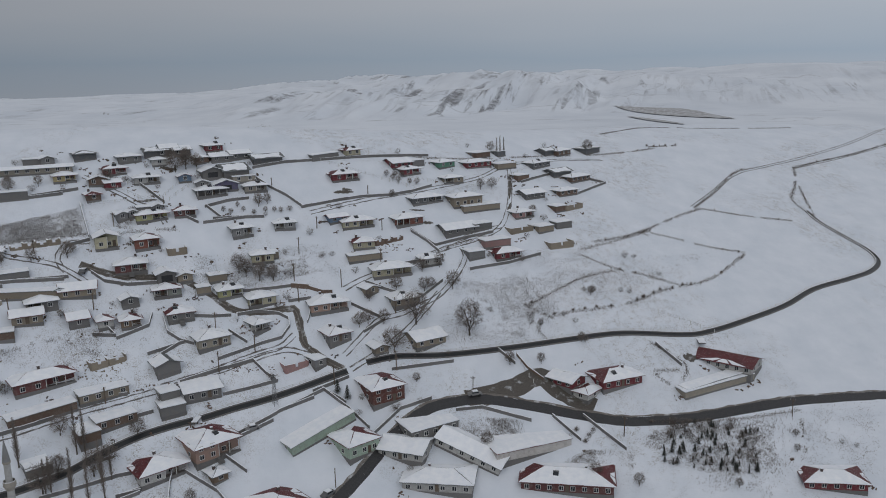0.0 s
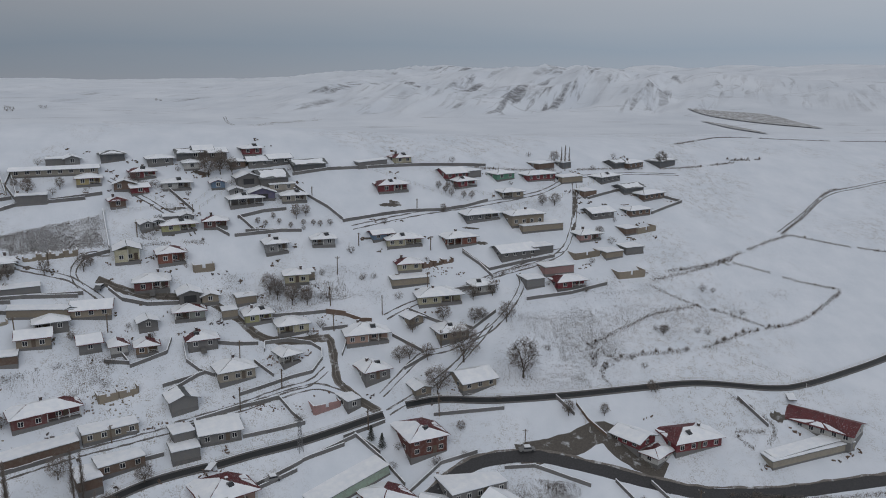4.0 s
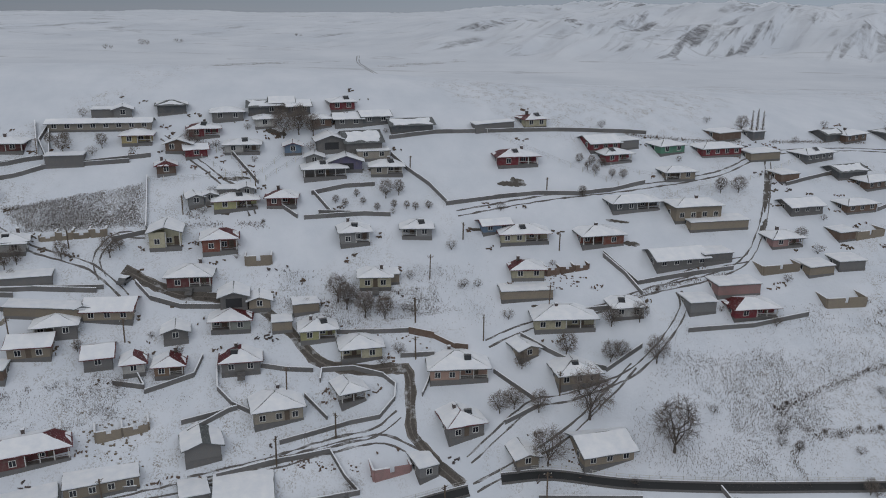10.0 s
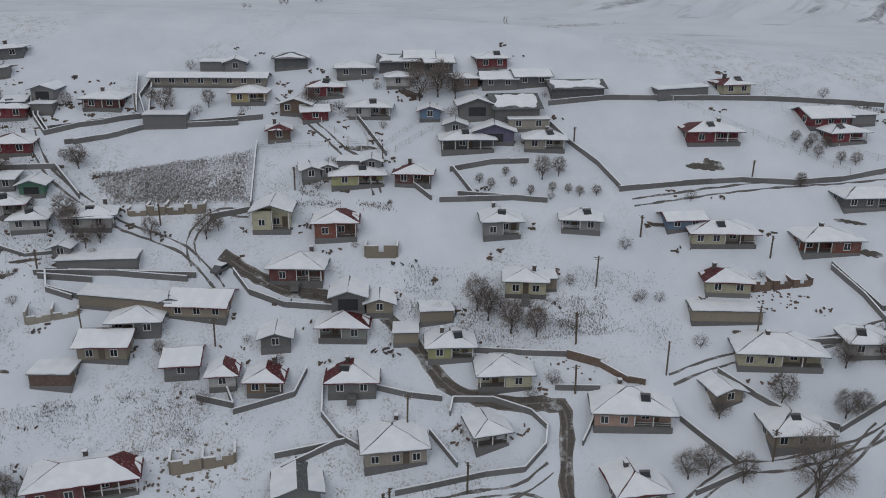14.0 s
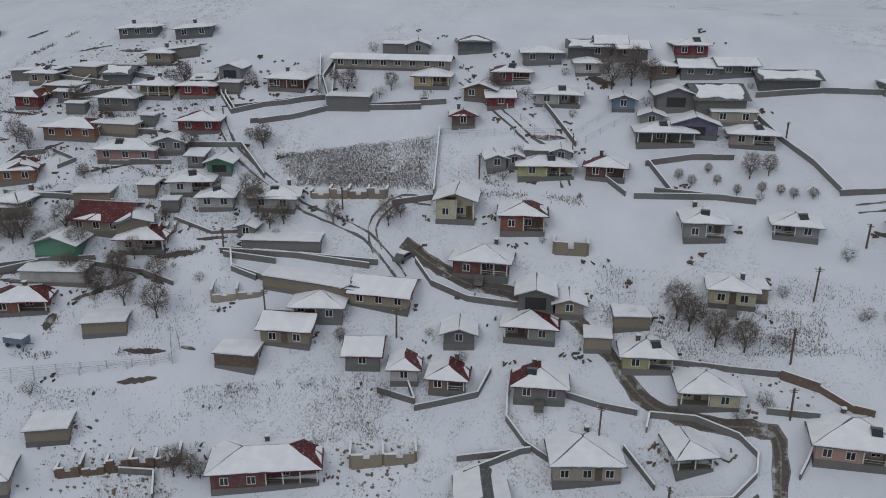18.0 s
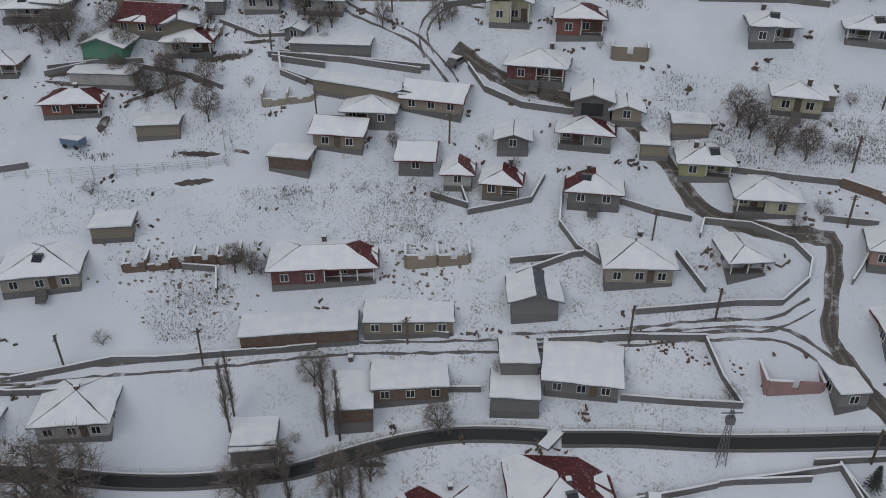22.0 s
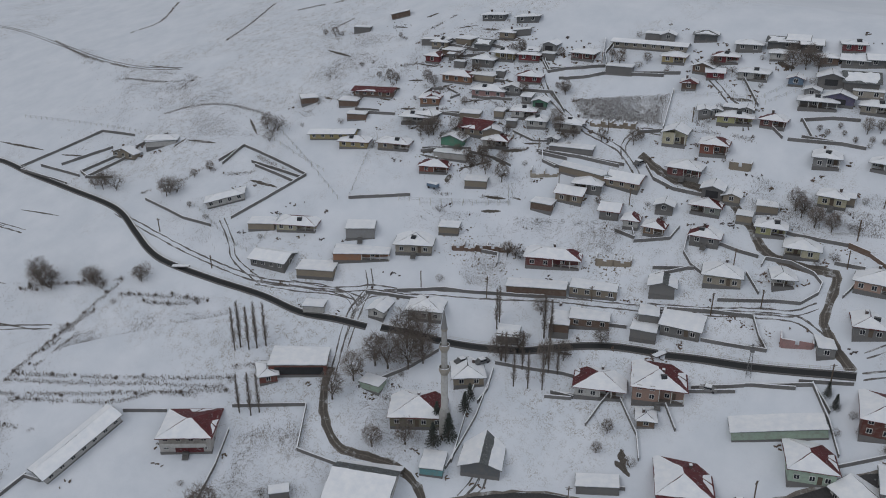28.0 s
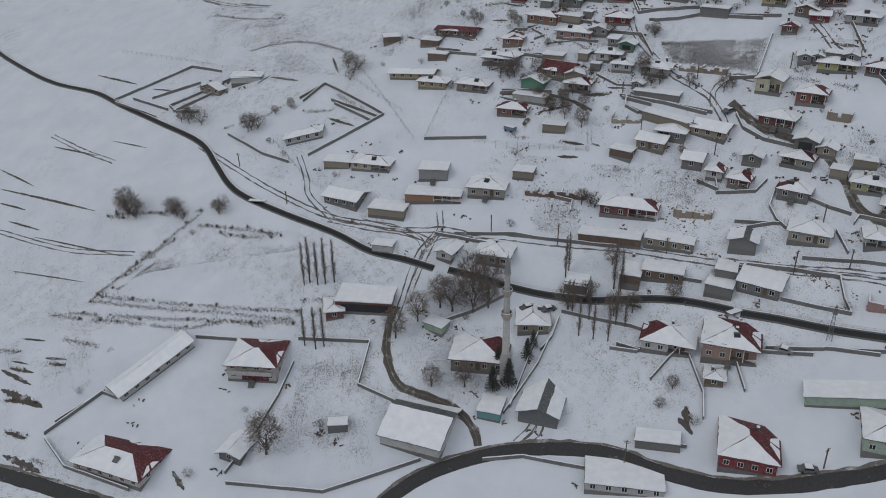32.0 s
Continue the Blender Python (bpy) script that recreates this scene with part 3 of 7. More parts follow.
    for key, f in faces.items():
        if "r" + key in o or "redroof" in o:
            # snow has slid: patches only
            cen = sum((Vector(p) for p in f), Vector()) / len(f)
            for k in range(3 if "redroof" in o else 2):
                a, b = Vector(f[0]).lerp(Vector(f[1]), 0.08 + 0.3 * k), Vector(f[0]).lerp(Vector(f[1]), 0.33 + 0.3 * k)
                pts = ragged([a.lerp(cen, 0.1), b.lerp(cen, 0.1), b.lerp(cen, 0.7), a.lerp(cen, 0.75)], rng, 0.02, 0.16)
                bm = bmesh.new()
                slab(bm, [p + Vector((0, 0, 0.105)) for p in pts], 0.08)
                part("snow", bm, "cap", rf)
        else:
            pts = ragged(f, rng, 0.03, 0.16 if roof in ("flat", "shed") else 0.2)
            if "strip" in o and key in ("r", "b"):  # bare sheet along the ridge
                e = [Vector(p) for p in f]
                pts = ragged([e[0], e[1], e[2].lerp(e[1], 0.38), e[3].lerp(e[0], 0.38)], rng, 0.05, 0.3)
            if "dark" in o and key in ("f", "l"):
                pts = ragged(f, rng, 0.5, 1.2)
            bm = bmesh.new()
            slab(bm, [p + Vector((0, 0, 0.105)) for p in pts], 0.13 if roof != "flat" else 0.22)
            part("snow", bm, "cap", rf)
    if roof == "hip" and kind == "house" and min(w, d) > 5.5 and rng.random() < 0.38:
        # solar water heater on the front slope
        px = rng.uniform(-0.2, 0.2) * w
        zr = h + (0.115 * min(w, d) + 0.3) * 0.45
        hs = new("solar_heater")
        hs.parent = top
        hs.matrix_basis = pose(px, -hd * 0.5, zr + 0.35, 0, 0, rng.uniform(-20, 20))
        bm = bmesh.new()
        slab(bm, [Vector(p) for p in ((-0.7, -0.6, -0.1), (0.7, -0.6, -0.1), (0.7, 0.4, 0.45), (-0.7, 0.4, 0.45))], 0.07)
        part("solar_panel", bm, "glass", hs, "dark glass collector")
        part("water_tank", boxes((-0.75, 0.75, 0.36, 0.7, 0.4, 0.7)), "steel", hs, "round-cornered steel tank")
        part("stand", boxes((-0.66, -0.6, 0.45, 0.51, -0.6, 0.45), (0.6, 0.66, 0.45, 0.51, -0.6, 0.45), (-0.66, 0.66, 0.46, 0.5, 0.1, 0.15)), "steel", hs)
    if "chim" in o or (roof == "hip" and rng.random() < 0.45):
        px, py = rng.uniform(-0.25, 0.25) * w, rng.uniform(-0.1, 0.2) * d
        ch = shared("chimney", CHIM, top, Matrix.Translation((px, py, h + 0.35 + 0.06 * min(w, d))))
        shared("snow_cap", CHIMCAP, ch)
    return top


# ---------------------------------------------------------------- ground sheet
gxs = spaced([(-4200, -1400, 14), (-1400, -520, 40), (-520, -160, 80), (-160, 420, 170), (420, 1100, 80), (1100, 4200, 22)])
gys = spaced([(-1500, -120, 14), (-120, 400, 130), (400, 780, 100), (780, 1500, 50), (1500, 4600, 30)])
verts = [(gx, gy, ground_z(gx, gy)) for gy in gys for gx in gxs]
nx = len(gxs)
faces = [(j * nx + i, j * nx + i + 1, (j + 1) * nx + i + 1, (j + 1) * nx + i) for j in range(len(gys) - 1) for i in range(nx - 1)]
me = bpy.data.meshes.new("ground")
me.from_pydata(verts, [], faces)
me.materials.append(M["snow"])
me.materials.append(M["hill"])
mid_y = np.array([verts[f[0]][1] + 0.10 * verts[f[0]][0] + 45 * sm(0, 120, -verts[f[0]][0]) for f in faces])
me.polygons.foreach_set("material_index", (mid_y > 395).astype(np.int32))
me.polygons.foreach_set("use_smooth", np.ones(len(faces), dtype=bool))
tagged(new("ground", me), "snow-covered hillside and plain with dry grass showing through", "ground", kind="structure")


def smooth_line(pts, step=2.0):
    """Points at even steps on a smooth curve through pts."""
    p = [Vector((a, b)) for a, b in pts]
    p = [2 * p[0] - p[1]] + p + [2 * p[-1] - p[-2]]
    out = []
    for i in range(1, len(p) - 2):
        n = max(2, int((p[i + 1] - p[i]).length / step))
        for j in range(n):
            t = j / n
            out.append(0.5 * (2 * p[i] + (p[i + 1] - p[i - 1]) * t + (2 * p[i - 1] - 5 * p[i] + 4 * p[i + 1] - p[i + 2]) * t * t
                              + (3 * p[i] - p[i - 1] - 3 * p[i + 1] + p[i + 2]) * t ** 3))
    return out + [p[-2]]


def sides(line):
    out = []
    for i, p in enumerate(line):
        d = (line[min(i + 1, len(line) - 1)] - line[max(i - 1, 0)]).normalized()
        out.append(Vector((-d.y, d.x)))
    return out


def strip(name, line, off, width, lift, material, seed=0, wob=0.0, parent=None, up=None):
    """A band that follows the ground along a line: flat, or with up a low wall of that height."""
    rng = random.Random(seed)
    nrm = sides(line)
    bm = bmesh.new()
    prev = None
    for p, n in zip(line, nrm):
        a = p + n * (off + width / 2 + rng.uniform(-wob, wob))
        b = p + n * (off - width / 2 + rng.uniform(-wob, wob))
        zc = ground_z(p.x + n.x * off, p.y + n.y * off)
        za, zb = (ground_z(a.x, a.y), ground_z(b.x, b.y)) if up is None else (zc, zc)
        if up is None:
            row = [(a.x, a.y, za - 0.3), (a.x, a.y, za + lift), (b.x, b.y, zb + lift), (b.x, b.y, zb - 0.3)]
        else:
            row = [(a.x, a.y, za - 0.8), (a.x, a.y, za + up), (b.x, b.y, zb + up), (b.x, b.y, zb - 0.8)]
        row = [bm.verts.new(q) for q in row]
        if prev:
            for k in range(3):
                bm.faces.new((prev[k], prev[k + 1], row[k + 1], row[k]))
        else:
            bm.faces.new(row)
        prev = row
    bm.faces.new(prev[::-1])
    bmesh.ops.recalc_face_normals(bm, faces=bm.faces)
    return part(name, bm, material, parent)


seed = 0


def road(*pts, width=4.0):
    global seed
    seed += 1
    line = smooth_line(pts)
    tagged(strip("road", line, 0, width, 0.10, "asphalt", seed, 0.10), "wet dark asphalt road cleared of snow", "road", kind="structure")
    tagged(strip("road_shoulder", line, width / 2 + 0.25, 0.6, 0.13, "slush", seed + 50, 0.25), "slushy muddy road shoulder", "road edge", kind="structure")


def lane(*pts, width=2.0):
    """A village lane: a slushy bed with two wheel ruts worn through the snow."""
    global seed
    seed += 1
    line = smooth_line(pts, 1.5)
    top = tagged(new("lane"), "muddy village lane with melting snow and wheel ruts", "road", kind="structure")
    strip("bed", line, 0, width, 0.06, "slush" if width < 3 else "mud", seed, 0.3, top)
    for off in ((-0.5, 0.5) if width < 3 else ()):
        strip("rut", line, off, 0.75, 0.075, "mud", seed + int(off * 9), 0.13, top)


def track(*pts):
    global seed
    seed += 1
    line = smooth_line(pts, 1.5)
    for off in (-0.7, 0.7):
        tagged(strip("wheel_track", line, off, 0.3, 0.07, "rut", seed + int(off * 9), 0.14), "dark wheel rut pressed into the snow", "track", kind="structure")


def canal(*pts, rail=True):
    """A narrow walled water channel with a steel railing on one side."""
    global seed
    seed += 1
    line = smooth_line(pts, 2.0)
    top = tagged(new("canal"), "concrete-walled water canal with snowy banks and railing", "canal", kind="structure")
    strip("water", line, 0, 1.35, 0.10, "water", seed, 0.0, top)
    strip("canal_wall", line, 0.78, 0.25, 0, "concrete", seed, 0.0, top, up=0.42)
    strip("canal_wall", line, -0.78, 0.25, 0, "concrete", seed, 0.0, top, up=0.3)
    strip("snow", line, 0.78, 0.22, 0, "cap", seed, 0.0, top, up=0.49)
    if rail:
        nrm = sides(line)
        bm = bmesh.new()
        for i in range(0, len(line) - 1):
            p, n = line[i] + nrm[i] * 1.05, line[i + 1] + nrm[i + 1] * 1.05
            a, b = Vector((p.x, p.y, ground_z(p.x, p.y))), Vector((n.x, n.y, ground_z(n.x, n.y)))
            for hgt in (0.45, 0.9):
                tube(bm, a + Vector((0, 0, hgt)), b + Vector((0, 0, hgt)), 0.035, 0.035, 4)
            tube(bm, a - Vector((0, 0, 0.3)), a + Vector((0, 0, 0.95)), 0.05, 0.05, 4)
        part("railing", bm, "frame", top, "pale painted steel railing")


def tube(bm, a, b, ra, rb, n=4):
    d = (b - a)
    if d.length < 1e-4:
        return
    q = d.to_track_quat("Z", "Y")
    lo, hi = [], []
    for i in range(n):
        t = 2 * math.pi * i / n
        u = q @ Vector((math.cos(t), math.sin(t), 0))
        lo.append(bm.verts.new(a + u * ra))
        hi.append(bm.verts.new(b + u * rb))
    for i in range(n):
        bm.faces.new((lo[i], lo[(i + 1) % n], hi[(i + 1) % n], hi[i]))


def yard_wall(*pts, height=0.98, material="concrete", ruin=False):
    global seed
    seed += 1
    rng = random.Random(seed)
    top = tagged(new("yard_wall"), ("crumbling mud-brick" if ruin else "grey concrete block") + " yard wall with snow along its top", "wall", "yard walls")
    for (ax, ay), (bx, by) in zip(pts, pts[1:]):
        ln = math.hypot(bx - ax, by - ay)
        n = max(1, round(ln / 4.5))
        for i in range(n):
            x0, y0 = ax + (bx - ax) * i / n, ay + (by - ay) * i / n
            x1, y1 = ax + (bx - ax) * (i + 1) / n, ay + (by - ay) * (i + 1) / n
            l2 = math.hypot(x1 - x0, y1 - y0)
            hh = height * (rng.uniform(0.5, 1.1) if ruin else rng.uniform(0.93, 1.04))
            za, zb = ground_z(x0, y0), ground_z(x1, y1)
            for nm, t, lo, hi, mt in (("panel", 0.11, -0.9, hh, material), ("snow", 0.125, hh - 0.01, hh + 0.07, "cap")):
                bm = bmesh.new()
                box(bm, 0, l2 + 0.02, -t, t, lo, hi)
                for v in bm.verts:
                    v.co.z += (zb - za) * v.co.x / l2
                ob = part(nm, bm, mt, top)
                ob.matrix_basis = pose(x0, y0, za, 0, 0, math.degrees(math.atan2(y1 - y0, x1 - x0)))


def fence(*pts):
    line = smooth_line(pts, 3.0)
    top = tagged(new("fence"), "thin wire fence on wooden posts in the snow", "fence", "fences")
    prev = None
    bm = bmesh.new()
    for p in line:
        z = ground_z(p.x, p.y)
        a = Vector((p.x, p.y, z))
        ob = shared("post", POST, top, Matrix.LocRotScale((p.x, p.y, z - 0.3), None, (0.8, 0.8, 1.6)))
        if prev is not None:
            for k in (0.5, 0.9, 1.2):
                tube(bm, prev + Vector((0, 0, k)), a + Vector((0, 0, k)), 0.015, 0.015, 3)
        prev = a
    tagged(part("wire", bm, "steel", top), kind="stuff")


# ---------------------------------------------------------------- trees
def curve(bm, pts, ra, rb, n=3):
    k = len(pts) - 1
    for i in range(k):
        tube(bm, pts[i], pts[i + 1], ra + (rb - ra) * i / k, ra + (rb - ra) * (i + 1) / k, n)


def bend(a, b, rng, sag=0.12):
    """Points of a slightly crooked branch from a to b that starts out rising."""
    ln = (b - a).length
    m1 = a.lerp(b, 0.35) + Vector((rng.uniform(-sag, sag), rng.uniform(-sag, sag), sag)) * ln
    m2 = a.lerp(b, 0.7) + Vector((rng.uniform(-sag, sag), rng.uniform(-sag, sag), sag * 0.8)) * ln
    return [a, m1, m2, b]


def nearest(nodes, q, rng):
    """The node that a twig towards q would grow from: close to it and not above it."""
    arr = np.array([(v.x, v.y, v.z) for v in nodes])
    d = np.sum((arr - np.array(q)) ** 2, axis=1) + 1.5 * np.maximum(0, arr[:, 2] - q.z) ** 2
    return nodes[int(np.argsort(d)[rng.randrange(3)])]


def tree_model(name, label, seed_, h, wide, trunk, r, twigs, group="bare trees", category="tree"):
    """A leafless tree: trunk, limbs, branches and a cloud of fine twigs that fills an uneven crown."""
    rng = random.Random(seed_)
    bm, tw = bmesh.new(), bmesh.new()
    ct = Vector((0, 0, h * (0.5 + trunk * 0.5)))
    rad = Vector((h * wide, h * wide, h * (0.5 - trunk * 0.5)))

    def spot(lo, hi):
        while True:
            u = Vector((rng.gauss(0, 1), rng.gauss(0, 1), rng.gauss(0.25, 0.9))).normalized()
            f = 1 + 0.38 * noise.noise(u * 1.6 + Vector((seed_, 0, 0)))
            u = u * (rng.uniform(lo, hi) * f)
            return ct + Vector((u.x * rad.x, u.y * rad.y, u.z * rad.z))

    base = Vector((0, 0, h * trunk))
    curve(bm, [Vector((0, 0, -0.4)), Vector((0.03 * h * trunk, 0, h * trunk * 0.5)), base], r * 1.25, r * 0.85, 7)
    limbs = []
    for k in range(7):
        a = k * 2.4 + rng.uniform(-0.4, 0.4)
        q = ct + Vector((math.cos(a) * rad.x * 0.55, math.sin(a) * rad.y * 0.55, rad.z * rng.uniform(-0.35, 0.6)))
        line = bend(base.lerp(Vector((0, 0, h * 0.5)), 0.3 * (k % 3) / 2), q, rng)
        curve(bm, line, r * 0.5, r * 0.2, 4)
        limbs += [line[1], line[1].lerp(line[2], 0.5), line[2], line[3]]
    nodes = []
    for k in range(70):
        q = spot(0.55, 0.85)
        line = bend(nearest(limbs, q, rng), q, rng)
        curve(bm, line, r * 0.17, r * 0.07, 3)
        nodes += line[1:]
    for k in range(twigs):
        q = spot(0.55, 1.0)
        line = bend(nearest(nodes, q, rng), q, rng, 0.15)
        curve(tw, [line[0], line[2], line[3]], 0.0022 * h, 0.0013 * h, 3)
        s = line[2]
        e = (line[3] - line[0]) * 0.45 + Vector((rng.uniform(-1, 1), rng.uniform(-1, 1), rng.uniform(-0.3, 0.8))) * 0.05 * h
        tube(tw, s, s + e, 0.0016 * h, 0.0011 * h, 3)
    top = tagged(new(name), label, category, group)
    part("trunk", bm, "bark", top)
    part("crown", tw, "twig", top)
    return top


def poplar_model(seed_):
    rng = random.Random(seed_)
    bm, tw = bmesh.new(), bmesh.new()
    tube(bm, Vector((0, 0, -0.4)), Vector((0, 0, 5)), 0.16, 0.09, 6)
    tube(bm, Vector((0, 0, 5)), Vector((0, 0, 10)), 0.09, 0.02, 5)
    for k in range(150):
        z = 0.8 + 8.6 * (k / 150) ** 0.9
        a = rng.uniform(0, 6.28)
        ln = rng.uniform(0.8, 1.9) * (1.15 - z / 12)
        p = Vector((0, 0, z))
        d = Vector((math.cos(a) * 0.42, math.sin(a) * 0.42, 1)).normalized()
        q = p + d * ln
        tube(tw, p, q, 0.026, 0.014, 3)
        for j in range(3):
            e = (d + Vector((rng.uniform(-0.5, 0.5), rng.uniform(-0.5, 0.5), 0.3))).normalized()
            s = p.lerp(q, rng.uniform(0.3, 0.9))
            tube(tw, s, s + e * ln * 0.6, 0.014, 0.009, 3)
    top = tagged(new("poplar"), "tall narrow leafless poplar standing in snow", "tree", "poplars")
    part("trunk", bm, "bark", top)
    part("crown", tw, "twig", top)
    return top


def pine_model(seed_):
    rng = random.Random(seed_)
    bm, tw = bmesh.new(), bmesh.new()
    tube(bm, Vector((0, 0, -0.4)), Vector((0, 0, 6.8)), 0.16, 0.02, 6)
    for k in range(150):
        z = 0.8 + 6.0 * (k / 150)
        a, ln = k * 2.4, (7.1 - z) * 0.36 * rng.uniform(0.7, 1.1)
        d = Vector((math.cos(a), math.sin(a), -0.12))
        tube(bm, Vector((0, 0, z)), Vector((0, 0, z)) + d * ln, 0.03, 0.01, 3)
        for j in range(9):
            c = Vector((0, 0, z)) + d * ln * rng.uniform(0.25, 1.0)
            u = Vector((rng.uniform(-1, 1), rng.uniform(-1, 1), rng.uniform(-0.5, 0.3))).normalized()
            w = u.cross(Vector((0, 0, 1))).normalized() * 0.09
            tw.faces.new([tw.verts.new(q) for q in (c - w, c + w, c + u * 0.42)])
    top = tagged(new("pine_tree"), "dark evergreen tree dusted with snow", "tree", "evergreens")
    part("trunk", bm, "bark", top)
    part("needles", tw, "needle", top)
    return top


MODELS = {}


def plant(kind, x, y, h, base):
    """Sets a tree or bush: the first of a model is the model itself, the others are copies."""
    global seed
    seed += 1
    rng = random.Random(seed * 3)
    k = (kind, rng.randrange(base[1]))
    m = Matrix.LocRotScale((x, y, ground_z(x, y) - 0.05), Euler((0, 0, rng.uniform(0, 6.28))), (h / base[0],) * 3)
    if k not in MODELS:
        MODELS[k] = base[2](k[1])
        MODELS[k].matrix_basis = m
        return MODELS[k]
    ob = copy_thing(MODELS[k], Matrix())
    ob.matrix_basis = m
    return ob


def tree(x, y, h):
    return plant("tree", x, y, h, (8.0, 4, lambda i: tree_model("tree", "leafless spreading tree with fine bare twigs in snow", 11 + i, 8.0, 0.40 + 0.05 * (i % 3), 0.12, 0.2, 1100)))


def shrub(x, y, h):
    return plant("shrub", x, y, h, (2.0, 3, lambda i: tree_model("shrub", "low leafless bush poking out of the snow", 31 + i, 2.0, 0.62, 0.03, 0.05, 420, "bushes", "bush")))


def poplar(x, y, h):
    return plant("poplar", x, y, h, (10.0, 2, poplar_model))


def pine(x, y, h):
    return plant("pine", x, y, h, (7.0, 2, pine_model))


def hedge(*pts, big=0.0):
    """A brushy field boundary: a low band of stones and dry stems with some bushes on it."""
    global seed
    seed += 1
    rng = random.Random(seed)
    v, f = [], []
    for p in smooth_line(pts, 0.35):
        if noise.noise(Vector((p.x / 5.0, p.y / 5.0, seed))) < -0.34:
            continue
        for k in range(8):
            x, y = p.x + rng.gauss(0, 0.4), p.y + rng.gauss(0, 0.4)
            z = ground_z(x, y)
            a, o, c = rng.uniform(0, 6.28), rng.uniform(0.05, 0.45), len(v)
            dx, dy, h = math.cos(a), math.sin(a), rng.uniform(0.1, 0.55)
            v += [(x - dy * 0.09, y + dx * 0.09, z - 0.05), (x + dy * 0.09, y - dx * 0.09, z - 0.05), (x + dx * o, y + dy * o, z + h)]
            f.append((c, c + 1, c + 2))
    for p in smooth_line(pts, 5.0):
        if rng.random() < 0.22 + big * 1.3:
            bx, by, bh = p.x + rng.uniform(-0.6, 0.6), p.y + rng.uniform(-0.6, 0.6), rng.uniform(0.6, 1.3) + big * 1.8
            bz = ground_z(bx, by)
            for k in range(130):
                a, o, c = rng.uniform(0, 6.28), rng.random() ** 0.6, len(v)
                dx, dy, h = math.cos(a), math.sin(a), bh * rng.uniform(0.45, 1.0) * (1 - 0.45 * o * o)
                sx, sy, sz = bx + dx * o * bh * 0.3, by + dy * o * bh * 0.3, bz + h * rng.uniform(-0.05, 0.5)
                v += [(sx - dy * 0.02, sy + dx * 0.02, sz), (sx + dy * 0.02, sy - dx * 0.02, sz), (bx + dx * o * bh * 0.62, by + dy * o * bh * 0.62, bz + h)]
                f.append((c, c + 1, c + 2))
    me = bpy.data.meshes.new("hedgerow")
    me.from_pydata(v, [], f)
    me.materials.append(M["twig"])
    tagged(new("hedgerow", me), "low brushy field boundary with bushes in the snow", "hedge", kind="stuff")


POLE = mesh_of("pole_shaft", boxes((-0.11, 0.11, -0.11, 0.11, -0.5, 8)), "wood")
ARM = mesh_of("crossarm", boxes((-0.75, 0.75, -0.06, 0.06, 7.4, 7.52), (-0.5, 0.5, -0.05, 0.05, 6.9, 7.0)), "wood")
INS = mesh_of("insulator", boxes((-0.05, 0.05, -0.05, 0.05, 7.52, 7.75)), "frame")


def pole(x, y, h):
    top = tagged(new("utility_pole"), "weathered wooden utility pole with crossarm", "pole", "utility poles")
    top.matrix_basis = Matrix.LocRotScale((x, y, ground_z(x, y)), Euler((0, 0.02, x * 1.7)), (1, 1, h / 8))
    shared("shaft", POLE, top)
    shared("crossarm", ARM, top)
    for k in (-0.65, 0, 0.65):
        shared("insulator", INS, top, Matrix.Translation((k, 0, 0)))


def pylon(x, y, h):
    top = tagged(new("lattice_pole"), "slender grey steel lattice power pole", "pole", "lattice poles")
    top.matrix_basis = pose(x, y, ground_z(x, y), 0, 0, 25)
    bm = bmesh.new()
    cs = [(-1, -1), (1, -1), (1, 1), (-1, 1)]
    n = 9
    wid = lambda i: 0.55 - 0.4 * i / n
    for a in range(4):
        (ax, ay), (bx, by) = cs[a], cs[(a + 1) % 4]
        tube(bm, Vector((ax * wid(0), ay * wid(0), -0.4)), Vector((ax * wid(n), ay * wid(n), h)), 0.05, 0.04)
        for i in range(n):
            p, q = Vector((ax * wid(i), ay * wid(i), h * i / n)), Vector((bx * wid(i + 1), by * wid(i + 1), h * (i + 1) / n))
            tube(bm, p, q, 0.025, 0.025, 3)
            tube(bm, Vector((bx * wid(i), by * wid(i), h * i / n)), Vector((ax * wid(i + 1), ay * wid(i + 1), h * (i + 1) / n)), 0.025, 0.025, 3)
    part("lattice", bm, "steel", top)
    part("crossarm", boxes((-1.3, 1.3, -0.06, 0.06, h - 0.6, h - 0.48)), "steel", top)
    part("transformer", boxes((-0.5, 0.5, -0.35, 0.35, h - 2.2, h - 1.2)), "steel", top)


def revolve(profile, n=20):
    bm = bmesh.new()
    prev = None
    for r, z in profile:
        row = [bm.verts.new((r * math.cos(2 * math.pi * i / n), r * math.sin(2 * math.pi * i / n), z)) for i in range(n)]
        if prev:
            for i in range(n):
                bm.faces.new((prev[i], prev[(i + 1) % n], row[(i + 1) % n], row[i]))
        prev = row
    return bm


